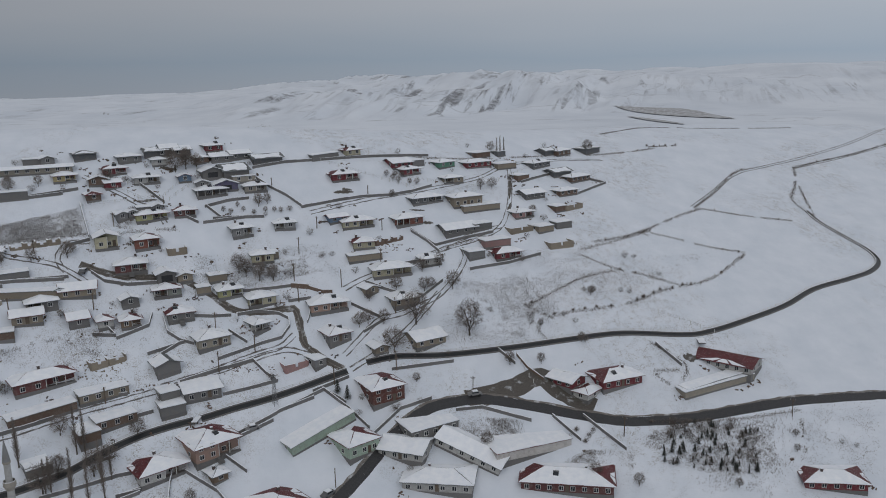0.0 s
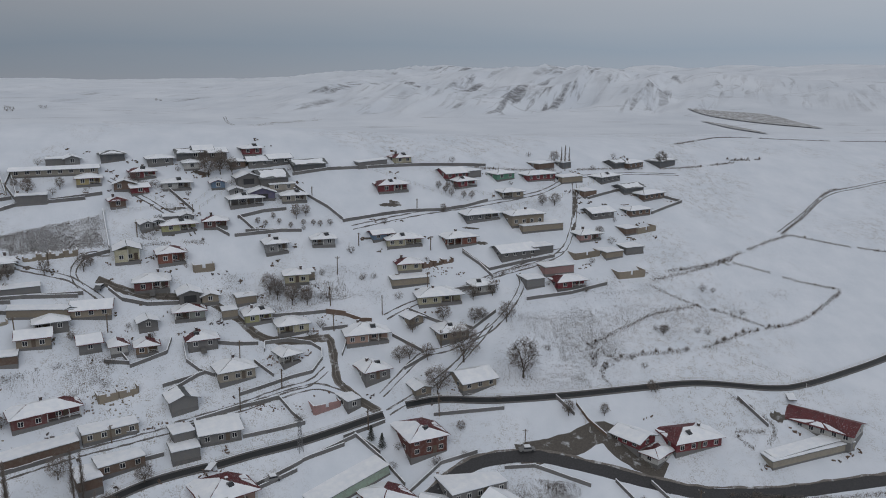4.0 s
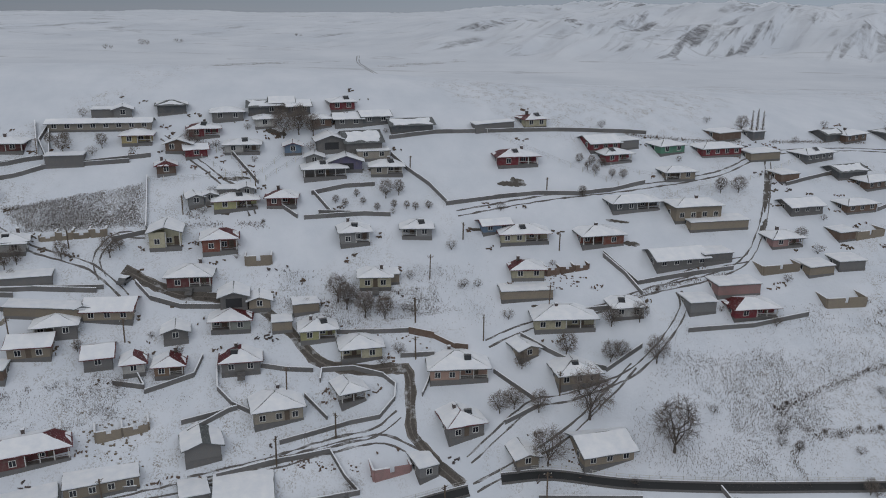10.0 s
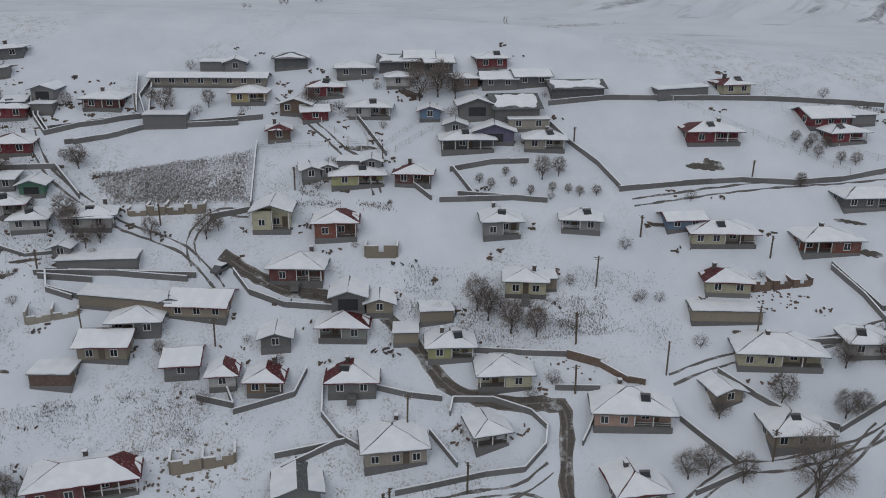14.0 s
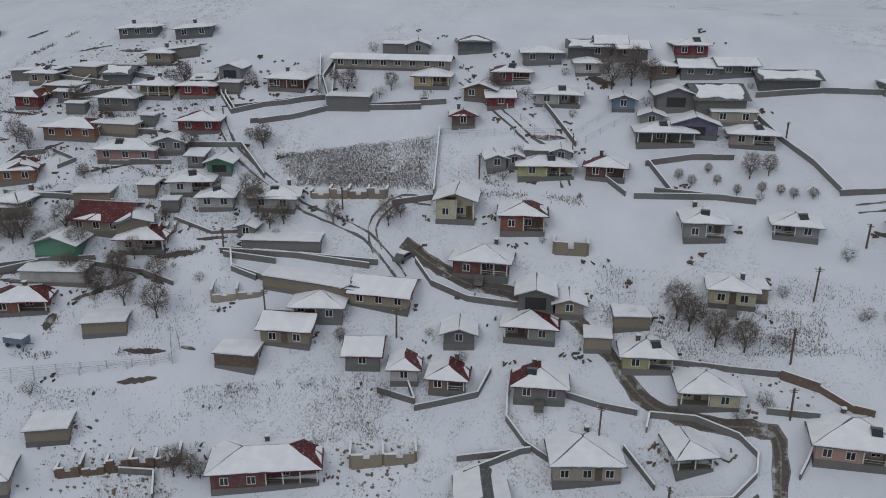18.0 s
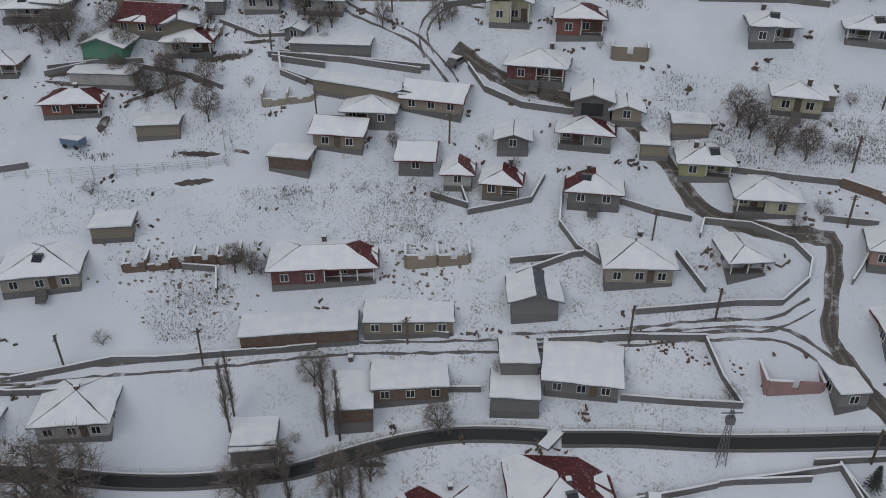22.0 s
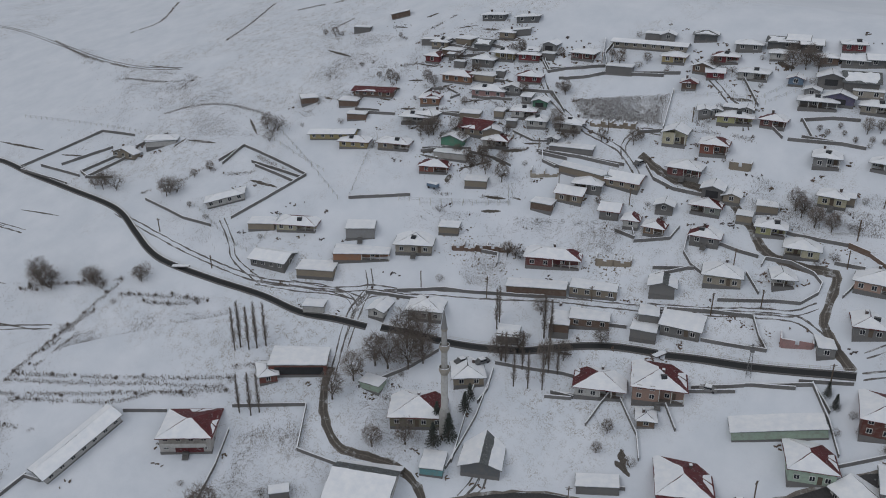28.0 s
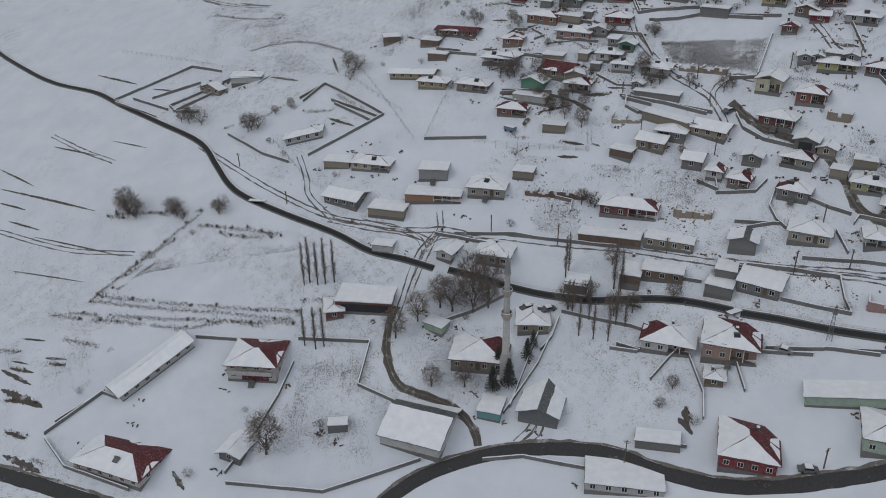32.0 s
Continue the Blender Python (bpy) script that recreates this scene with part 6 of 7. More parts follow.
house(33.1, 218.1, 18, 12.6, 8.1, 1.7, "gx", "concrete")
house(41.5, 220.7, 19, 7.2, 8.1, 1.7, "flat", "concrete")
house(44.5, 229.9, 15, 15.0, 5.9, 1.6, "flat", "tan")
house(35.9, 206.7, 14, 6.0, 7.4, 2.0, "flat", "grey")
house(47.3, 206.8, 12, 9.8, 8.5, 1.8, "hip", "crimson", "rl,porch")
house(44.8, 212.1, 14, 10.1, 7.3, 2.0, "flat", "pink")
house(59.9, 227.7, 17, 8.1, 7.0, 1.6, "hip", "pink", "porch")
house(65.4, 220.1, 19, 6.6, 6.1, 1.5, "flat", "tan")
house(73.5, 223.2, 15, 6.8, 6.1, 1.5, "flat", "concrete")
house(68.5, 212.7, 11, 9.4, 7.3, 1.8, "roofless", "tan")
house(81.9, 235.7, 24, 9.0, 6.0, 1.6, "roofless", "tan")
house(83.6, 244.9, 22, 9.3, 5.9, 1.5, "hip", "rust")
house(86.5, 260.9, 25, 10.1, 6.7, 1.4, "gx", "slate", "dark")
house(93.5, 258.2, 28, 11.3, 6.7, 1.5, "hip", "rust")
house(79.4, 266.3, 32, 10.9, 6.6, 1.4, "hip", "slate")
house(67.4, 252.7, 24, 6.0, 5.7, 1.4, "flat", "rust")
house(51.0, 259.1, 21, 11.9, 7.3, 1.5, "hip", "crimson")
house(36.9, 255.6, 28, 7.8, 7.2, 1.5, "hip", "green")
house(56.0, 220.1, 17, 9.5, 7.1, 1.5, "roofless", "tan")
house(68.1, 240.9, 20, 9.3, 6.8, 1.6, "gx", "concrete")
house(54.8, 267.8, 33, 8.4, 6.3, 1.5, "flat", "rust")
house(95.5, 282.9, 35, 9.9, 6.5, 1.5, "hip", "rust")
house(88.4, 280.4, 31, 6.9, 5.6, 1.5, "gx", "slate", "dark")
house(111.8, 290.8, 35, 11.1, 7.6, 1.8, "hip", "slate", "dark")
house(63.3, 260.8, 23, 9.6, 5.6, 1.4, "flat", "tan")
house(64.0, 271.4, 31, 4.6, 5.5, 1.5, "flat", "slate")
house(76.1, 232.7, 22, 5.5, 5.0, 1.4, "flat", "rust")
house(37.8, 245.1, 17, 8.0, 6.5, 1.5, "hip", "tan", "porch")
house(-76.2, 241.4, 19, 7.5, 6.5, 1.4, "hip", "concrete")
house(-69.3, 245.4, 14, 4.8, 6.5, 1.4, "gx", "slate", "dark")
house(-63.9, 247.9, 17, 5.7, 6.4, 1.3, "gx", "concrete")
house(-59.7, 247.4, 21, 5.7, 6.4, 1.3, "gx", "slate")
house(-48.9, 250.8, 22, 6.1, 6.4, 1.3, "hip", "crimson")
house(-101.4, 237.4, 23, 4.2, 5.7, 1.4, "gy", "grey")
house(-90.3, 241.1, 21, 6.9, 6.4, 1.4, "hip", "slate", "dark")
house(-30.5, 246.8, 20, 10.8, 6.7, 1.4, "gx", "slate", "dark")
house(-39.8, 247.6, 21, 7.2, 5.8, 1.3, "gx", "slate")
house(-46.2, 245.3, 16, 7.0, 5.8, 1.3, "gx", "concrete")
house(-9.0, 250.8, 21, 10.7, 3.4, 1.3, "flat", "concrete")
house(1.1, 256.1, 26, 6.1, 6.8, 1.4, "hip", "cream", "rl")
house(-53.0, 243.4, 24, 4.7, 5.9, 1.4, "hip", "rust")
house(-66.6, 240.6, 18, 4.7, 5.8, 1.4, "hip", "white")
house(-122.2, 221.5, 11, 7.6, 7.7, 1.4, "hip", "maroon", "porch")
house(-105.3, 235.8, 15, 5.6, 4.1, 1.4, "flat", "concrete")
house(-110.7, 196.9, 17, 7.7, 8.8, 1.6, "hip", "white")
house(-3.9, 160.2, 18, 9.7, 13.5, 3.7, "hip", "brick", "rb,rr,win")
house(64.4, 154.4, 10, 13.2, 11.2, 2.1, "hip", "crimson", "rl,rb")
house(50.1, 155.0, -56, 8.4, 6.9, 1.7, "gx", "crimson")
house(54.5, 149.7, -55, 4.8, 8.0, 1.7, "hip", "white", "rl")
house(101.9, 154.5, -51, 16.9, 9.6, 2.0, "gx", "white", "redroof,win")
house(93.1, 146.5, 9, 24.6, 4.4, 1.6, "flat", "stone")
house(6.6, 149.0, 18, 14.4, 12.3, 2.1, "flat", "concrete", "win")
house(0.4, 141.8, -32, 12.1, 9.9, 2.1, "gx", "white")
house(17.4, 138.3, -40, 18.9, 8.5, 2.0, "gx", "white")
house(31.9, 137.9, 9, 22.0, 10.8, 2.2, "flat", "whitered", "rl")
house(39.0, 125.3, -22, 23.0, 12.2, 2.2, "hip", "maroon", "rl,rr")
house(6.9, 131.7, -21, 17.6, 11.3, 2.2, "hip", "white")
house(105.5, 111.0, -20, 15.0, 10.0, 1.8, "hip", "crimson", "rl,rr")
house(92.9, 147.2, 11, 22.0, 3.8, 1.6, "flat", "stone")
house(-99.0, 202.1, 19, 13.3, 4.2, 1.5, "ruin", "tan")
house(-125.4, 185.1, 31, 2.6, 4.3, 1.8, "ruin", "tan")
house(-159.1, 201.3, 16, 3.9, 2.0, 1.4, "flat", "concrete")
house(-163.8, 204.3, 15, 3.6, 3.2, 1.4, "shed", "concrete")
house(-142.7, 202.7, 15, 2.8, 2.1, 1.4, "flat", "concrete")
house(-132.7, 215.7, 15, 4.3, 3.0, 1.4, "flat", "concrete")
house(-128.1, 197.7, 18, 2.8, 3.1, 1.4, "shed", "grey")
house(-127.1, 193.0, -1, 2.4, 2.1, 1.4, "flat", "grey")
house(-111.5, 188.4, 14, 2.9, 2.1, 1.5, "gy", "grey")
house(-126.7, 187.8, 23, 3.0, 2.2, 1.4, "flat", "concrete")
# stands in for a group of white cube tanks, labelled as a shed
house(-134.5, 111.2, 33, 5.7, 3.7, 1.5, "flat", "white")
house(-120.8, 124.2, 19, 4.3, 11.1, 1.9, "gy", "white")
house(-48.1, 137.4, 30, 3.9, 5.0, 1.6, "hip", "brown", "veranda")
house(-48.9, 118.6, 31, 9.3, 4.0, 1.6, "flat", "concrete")
house(-49.4, 107.8, 38, 16.2, 7.9, 1.7, "flat", "white", "win")
# stands in for a small well, drawn with the outbuilding model
house(-103.3, 72.1, 52, 4.4, 2.5, 1.6, "flat", "concrete")
house(-115.0, 52.6, 27, 5.3, 7.2, 1.6, "gy", "slate")
house(-106.9, 105.7, 14, 5.6, 3.9, 1.6, "flat", "mint")
house(-88.1, 136.8, 30, 5.7, 5.0, 1.6, "flat", "concrete")
house(-232.3, 127.9, 54, 10.1, 4.6, 1.6, "flat", "white")
house(-238.5, 117.7, 15, 9.7, 2.8, 1.4, "gy", "tan")
house(-175.3, 167.8, 29, 6.4, 3.6, 1.4, "flat", "rust")
house(-178.3, 179.5, 18, 14.7, 5.2, 1.4, "gx", "rust", "rf")
house(-214.2, 208.5, 26, 6.3, 3.0, 1.4, "flat", "concrete")
house(-206.0, 221.5, 38, 7.1, 3.0, 1.4, "flat", "rust")
house(-165.1, 228.1, 14, 8.7, 3.7, 1.4, "hip", "slate")
house(-151.9, 230.4, 19, 7.9, 3.7, 1.4, "hip", "slate")
house(-151.1, 222.1, 26, 10.5, 3.0, 1.4, "flat", "concrete")
house(-138.6, 215.0, 24, 3.6, 3.2, 1.4, "shed", "tan")
house(-176.4, 209.0, 14, 11.0, 3.2, 1.4, "flat", "concrete")
house(-65.7, 244.8, 15, 4.9, 3.6, 1.3, "hip", "slate")
house(-90.4, 185.6, 27, 2.5, 2.0, 1.5, "gy", "grey")
house(-47.8, 195.9, 20, 5.3, 4.9, 1.5, "flat", "tan")
minaret(-85.0, 108.0, 33.5)

# ---------------------------------------------------------------- trees and poles
tree(10.8, 179.5, 10.7)
tree(26.2, 174.3, 11.2)
tree(25.3, 191.4, 6.2)
tree(6.9, 191.5, 5.3)
tree(2.4, 170.8, 7.7)
tree(-38.9, 196.0, 6.2)
tree(-34.9, 194.8, 6.2)
tree(-30.8, 195.1, 5.3)
tree(-41.0, 197.3, 6.2)
tree(15.9, 191.0, 4.7)
tree(18.3, 192.0, 3.8)
tree(-6.6, 179.4, 4.8)
tree(-3.8, 180.4, 4.8)
tree(-33.8, 222.9, 4.8)
tree(-30.9, 224.2, 4.0)
tree(-60.7, 236.0, 6.6)
tree(-57.3, 237.8, 6.6)
tree(-53.7, 238.0, 5.9)
tree(-81.5, 229.0, 4.5)
tree(-109.6, 221.4, 4.5)
tree(-118.2, 204.3, 4.8)
tree(-113.9, 193.2, 6.0)
tree(22.9, 200.1, 4.7)
tree(16.8, 198.5, 4.6)
tree(49.3, 175.0, 2.8)
tree(70.6, 186.4, 3.5)
tree(-101.6, 153.5, 4.9)
tree(-123.0, 170.2, 5.5)
tree(-117.1, 170.6, 6.4)
tree(-135.6, 174.4, 5.4)
tree(-146.6, 173.4, 6.3)
tree(-112.0, 192.2, 5.1)
tree(-106.7, 192.0, 4.3)
tree(-98.8, 195.1, 4.3)
tree(-140.5, 177.0, 5.5)
tree(-83.1, 134.8, 6.2)
tree(-85.7, 130.6, 7.3)
tree(-103.5, 120.5, 11.7)
tree(-107.1, 118.5, 11.7)
tree(-67.0, 147.5, 5.0)
tree(-107.1, 111.3, 10.3)
tree(-103.0, 114.5, 10.3)
tree(-101.0, 118.0, 8.2)
tree(-112.0, 96.5, 8.8)
tree(-111.5, 103.4, 8.8)
tree(-110.1, 109.8, 9.6)
tree(-95.9, 94.3, 6.1)
tree(-90.3, 99.8, 7.1)
tree(-229.5, 103.2, 6.1)
tree(-205.7, 112.1, 6.2)
tree(-202.2, 126.7, 3.8)
tree(-201.4, 150.1, 5.7)
tree(-72.6, 139.2, 5.8)
tree(-53.8, 130.0, 4.1)
tree(35.4, 162.7, 4.6)
tree(59.9, 167.9, 3.5)
tree(53.2, 241.8, 4.5)
tree(48.4, 240.5, 4.5)
tree(13.0, 231.5, 3.0)
tree(64.5, 227.3, 4.0)
tree(-57.3, 240.6, 6.0)
tree(-62.3, 240.5, 5.2)
tree(110.6, 287.0, 6.7)
pine(-84.4, 114.8, 6.2)
pine(-82.7, 106.9, 8.3)
pine(-84.7, 103.5, 7.4)
pine(-87.5, 108.1, 7.2)
pine(-85.4, 117.9, 5.1)
pine(-15.7, 159.2, 4.3)
pine(-13.2, 157.3, 4.3)
poplar(-141.5, 89.4, 12.8)
poplar(-141.0, 90.9, 13.8)
poplar(-138.8, 91.9, 12.9)
poplar(-137.5, 93.5, 13.8)
poplar(-136.1, 95.4, 12.9)
poplar(-126.6, 79.1, 11.3)
poplar(-123.9, 80.5, 12.3)
poplar(-123.0, 82.4, 11.3)
poplar(-79.0, 127.1, 10.7)
poplar(-75.8, 128.7, 10.7)
poplar(-72.7, 130.4, 11.8)
poplar(-71.8, 135.5, 8.6)
poplar(-84.9, 129.8, 9.6)
poplar(-78.3, 141.6, 12.1)
poplar(-80.1, 141.3, 13.1)
poplar(-91.7, 136.4, 12.1)
poplar(-92.2, 138.2, 11.0)
poplar(-83.8, 130.1, 10.1)
poplar(-79.8, 131.7, 11.2)
poplar(-73.9, 134.6, 11.2)
pole(-22.1, 204.9, 5.4)
pole(-24.4, 195.1, 5.6)
pole(-10.1, 193.0, 5.7)
pole(3.7, 201.0, 5.6)
pole(-48.1, 178.8, 5.1)
pole(-23.7, 187.9, 5.0)
pole(-80.8, 181.9, 4.9)
pole(-101.2, 177.1, 4.9)
pole(-78.0, 210.6, 4.4)
pole(4.3, 231.0, 3.8)
pole(-15.3, 215.0, 4.0)
pole(-113.6, 184.1, 4.1)
pole(-28.9, 231.8, 3.5)
pole(6.6, 215.3, 4.0)
pole(-37.4, 172.0, 5.3)
pole(5.2, 183.5, 5.2)
pole(-114.3, 218.5, 4.7)
pole(-63.6, 219.2, 4.3)
pole(-98.4, 197.9, 3.9)
pole(-99.2, 141.5, 6.2)
pole(-115.2, 132.9, 5.6)
pole(-47.3, 166.0, 6.1)
pole(-75.2, 155.4, 4.5)
pole(-16.2, 161.9, 5.6)
pole(-19.5, 132.5, 5.3)
pole(-51.4, 110.3, 6.5)
pole(-193.8, 101.6, 4.3)
pole(-168.2, 102.0, 3.9)
pole(58.6, 134.0, 5.7)
pole(108.6, 132.0, 5.3)
pole(2.0, 164.9, 5.9)
pole(22.0, 154.9, 5.2)
pylon(-32.8, 156.8, 8.7)
shrub(-34.6, 196.8, 2.5)
shrub(-30.9, 197.9, 2.4)
shrub(-37.3, 198.2, 2.5)
shrub(-27.0, 197.1, 2.0)
shrub(-47.3, 195.3, 2.0)
shrub(-17.8, 212.1, 2.5)
shrub(-15.3, 203.4, 1.5)
shrub(-26.4, 188.4, 1.6)
shrub(18.1, 168.3, 1.6)
shrub(46.4, 176.2, 2.1)
shrub(72.4, 188.1, 2.0)
shrub(58.2, 178.3, 1.8)
shrub(81.6, 187.2, 1.9)
shrub(69.0, 188.2, 1.9)
shrub(99.2, 194.9, 1.9)
shrub(90.9, 204.5, 2.7)
shrub(60.7, 175.2, 2.0)
shrub(-33.4, 163.9, 2.3)
shrub(-62.2, 156.8, 2.2)
shrub(-116.7, 40.9, 2.4)
shrub(-45.3, 126.0, 2.9)
shrub(-190.0, 155.9, 1.6)
shrub(-121.8, 58.6, 1.7)
shrub(-104.2, 67.6, 1.7)
shrub(-155.7, 32.4, 2.0)
shrub(47.0, 178.5, 3.0)
shrub(71.8, 187.6, 1.9)
shrub(84.3, 186.5, 2.1)
shrub(94.3, 204.5, 1.8)
tree(44.8, 161.8, 3.7)
shrub(61.0, 167.6, 2.4)
shrub(35.0, 181.9, 2.0)
tree(61.3, 271.8, 4.7)
poplar(63.4, 269.7, 7.6)
poplar(64.8, 269.5, 8.5)
poplar(66.8, 270.9, 7.6)
tree(-148.7, 172.5, 5.4)
tree(-160.7, 189.5, 4.3)
tree(-130.8, 199.1, 4.2)
tree(-121.7, 205.2, 2.4)
tree(-89.6, 197.8, 5.2)
tree(-101.5, 224.4, 3.9)
tree(-110.4, 224.7, 3.0)
tree(-143.2, 214.5, 4.8)
tree(-160.9, 202.7, 4.2)
tree(-130.6, 170.9, 4.6)
tree(-126.5, 173.1, 5.5)
tree(-99.4, 154.4, 3.9)
shrub(-98.1, 154.7, 2.8)
tree(-88.7, 178.3, 2.7)
tree(-109.3, 56.5, 11.8)
tree(-53.4, 124.8, 3.1)
tree(13.0, 242.7, 2.6)
tree(15.0, 240.8, 2.6)
tree(16.9, 239.7, 2.6)
tree(21.0, 239.3, 2.6)
tree(16.2, 242.9, 2.6)
tree(18.8, 242.7, 2.6)
tree(23.8, 239.7, 2.6)
tree(-45.1, 219.6, 2.1)
tree(-42.8, 219.0, 2.1)
tree(-38.8, 220.3, 2.0)
tree(-35.4, 219.2, 2.1)
tree(-31.6, 220.6, 2.1)
tree(-28.7, 220.9, 2.1)
tree(-26.6, 220.8, 2.1)
tree(-23.6, 221.6, 2.1)
tree(-40.6, 222.1, 2.0)
tree(-65.7, 215.2, 2.4)
tree(-129.2, 217.6, 3.1)
tree(-113.5, 223.0, 3.0)
tree(-2.2, 188.1, 3.7)
tree(1.0, 180.1, 4.8)
shrub(-25.1, 197.0, 2.1)
shrub(-14.5, 203.9, 2.0)
shrub(-11.6, 204.1, 2.0)
shrub(4.9, 211.3, 1.5)
shrub(-27.3, 188.6, 2.6)
shrub(-184.1, 64.3, 2.4)
shrub(-181.0, 77.7, 1.9)
shrub(-162.5, 91.9, 2.0)
tree(-232.6, 102.0, 4.5)
tree(-204.7, 122.2, 3.1)
tree(-194.1, 112.8, 2.3)
shrub(-185.4, 112.5, 1.9)
tree(-228.4, 201.7, 3.1)
tree(-182.8, 185.7, 2.6)
tree(-67.0, 239.5, 2.4)
tree(-126.1, 185.1, 2.9)
tree(-147.9, 175.9, 2.9)
tree(-88.3, 199.8, 2.9)
tree(21.2, 138.0, 4.9)
tree(45.6, 122.9, 4.8)
tree(55.8, 118.7, 3.8)
tree(-84.4, 145.8, 5.7)
tree(-75.7, 136.0, 7.0)
tree(6.9, 160.8, 2.8)
shrub(6.7, 154.3, 1.6)
shrub(-0.8, 152.5, 1.6)
shrub(-9.2, 156.7, 2.2)
shrub(-6.7, 153.8, 2.3)
tree(105.2, 125.3, 2.2)
tree(102.3, 120.5, 2.2)
shrub(116.2, 120.7, 1.5)
shrub(119.4, 119.1, 1.5)
tree(80.4, 112.8, 2.8)

tree(-207.6, 69.6, 7.9)
shrub(-205.8, 69.4, 6.5)
shrub(-203.2, 69.9, 7.0)
shrub(-201.7, 69.9, 6.4)
shrub(-205.6, 69.7, 7.2)
tree(-191.9, 78.5, 4.7)
shrub(-193.6, 79.1, 5.2)
shrub(-194.6, 78.7, 4.8)
shrub(-194.6, 78.2, 5.0)
shrub(-188.7, 78.7, 4.0)
tree(-182.1, 87.0, 4.8)
shrub(-182.8, 89.4, 4.0)
shrub(-181.4, 87.1, 5.2)
shrub(-230.8, 105.0, 6.5)
shrub(-224.4, 105.2, 6.0)
shrub(-205.4, 113.2, 6.5)
shrub(-203.8, 114.7, 5.5)
shrub(-196.9, 148.6, 6.5)
shrub(-196.5, 150.7, 6.0)
shrub(-195.0, 145.8, 4.0)
tree(-223.4, 202.3, 4.0)
shrub(-222.7, 203.8, 1.7)
shrub(-220.7, 203.7, 1.8)
tree(-177.1, 185.4, 5.0)
shrub(-179.9, 185.2, 1.8)
shrub(-176.2, 187.8, 1.1)
tree(-174.7, 185.8, 4.0)
shrub(-174.9, 184.3, 1.5)
shrub(-174.3, 182.9, 1.2)
tree(-164.6, 190.5, 4.5)
shrub(-165.9, 193.0, 1.7)
shrub(-166.6, 192.3, 1.1)
tree(-142.7, 214.2, 4.0)
shrub(-142.0, 212.0, 1.0)
shrub(-140.5, 212.5, 1.2)
tree(-145.4, 213.1, 3.6)
shrub(-142.5, 215.3, 1.3)
shrub(-142.6, 213.3, 1.6)
tree(-150.4, 171.3, 4.5)
shrub(-152.2, 173.9, 1.6)
shrub(-147.6, 173.7, 1.3)
tree(-147.3, 171.9, 4.0)
shrub(-148.1, 169.9, 1.1)
shrub(-149.9, 170.7, 1.5)
tree(-155.3, 171.3, 3.5)
shrub(-158.3, 172.4, 1.3)
shrub(-156.4, 173.2, 1.4)
tree(-112.8, 192.5, 4.5)
shrub(-113.9, 192.4, 1.6)
shrub(-115.5, 195.4, 1.0)
tree(-108.5, 190.4, 4.0)
shrub(-107.0, 192.5, 1.0)
shrub(-106.8, 189.6, 1.5)
tree(-151.4, 201.3, 3.0)
shrub(-154.3, 198.6, 1.2)
shrub(-148.7, 199.5, 1.7)
tree(-145.5, 187.3, 3.0)
shrub(-142.9, 190.0, 1.3)
shrub(-146.4, 187.4, 1.7)
tree(-126.5, 177.3, 4.2)
shrub(-128.9, 178.8, 1.7)
shrub(-124.3, 174.5, 1.9)
tree(-127.1, 174.0, 4.0)
shrub(-129.6, 173.0, 1.5)
shrub(-124.6, 173.0, 1.8)
tree(-128.2, 170.0, 4.4)
shrub(-127.9, 168.9, 1.3)
shrub(-130.1, 167.5, 1.1)
tree(-120.7, 175.5, 4.2)
shrub(-119.6, 178.5, 1.1)
shrub(-123.4, 178.4, 1.5)
tree(-134.8, 171.2, 3.6)
shrub(-135.4, 169.6, 1.5)
shrub(-132.8, 170.9, 1.4)
tree(-118.8, 204.8, 3.0)
shrub(-121.5, 207.3, 1.0)
shrub(-118.8, 206.8, 1.1)
tree(-123.1, 192.1, 3.0)
shrub(-121.7, 194.8, 1.6)
shrub(-121.4, 189.7, 1.4)
tree(-142.0, 172.6, 3.5)
shrub(-144.1, 174.7, 1.3)
shrub(-142.3, 175.6, 1.8)
tree(-193.2, 207.6, 2.5)
shrub(-190.3, 207.3, 1.4)
shrub(-191.8, 207.5, 1.3)
tree(-194.5, 188.6, 2.0)
shrub(-195.1, 186.5, 1.3)
shrub(-191.6, 191.4, 1.6)

# ---------------------------------------------------------------- brush, weeds, rubble and parked cars
field("brush", "dark leafless brush filling a snowy plot", ((-108.6, 198.8), (-84.2, 206.4), (-88.5, 217.1), (-116.7, 203.6)), 6500, 0.3, 3, "twig", -0.35)
field("brush", "pale dry stems among the brush of a snowy plot", ((-108.6, 198.8), (-84.2, 206.4), (-88.5, 217.1), (-116.7, 203.6)), 6500, 0.26, 23, "straw", -0.6)
field("brush", "dry brush and seedlings on a snowy plot", ((60.0, 132.1), (85.3, 106.6), (113.8, 130.9), (71.9, 135.3)), 4200, 0.5, 4, "twig", -0.1)
for k in range(120):
    rng = random.Random(900 + k)
    u, v = rng.random(), rng.random()
    a, b, c, d = Vector((63.3, 123.7)), Vector((86.6, 114.6)), Vector((97.5, 131.3)), Vector((73.5, 135.2))
    p = a.lerp(b, u).lerp(d.lerp(c, u), v)
    (pine if k % 2 else shrub)(p.x, p.y, rng.uniform(1.0, 2.9))
field("weeds", "dry weeds sticking out of the snow", ((20.1, 167.9), (49.2, 167.1), (82.4, 201.6), (32.3, 195.6)), 2600, 0.35, 5, "twig", 0.12)
field("weeds", "dry weeds sticking out of the snow", ((-115.5, 141.1), (-94.6, 151.3), (-99.5, 159.4), (-121.2, 149.0)), 900, 0.35, 6, "twig", 0.05)
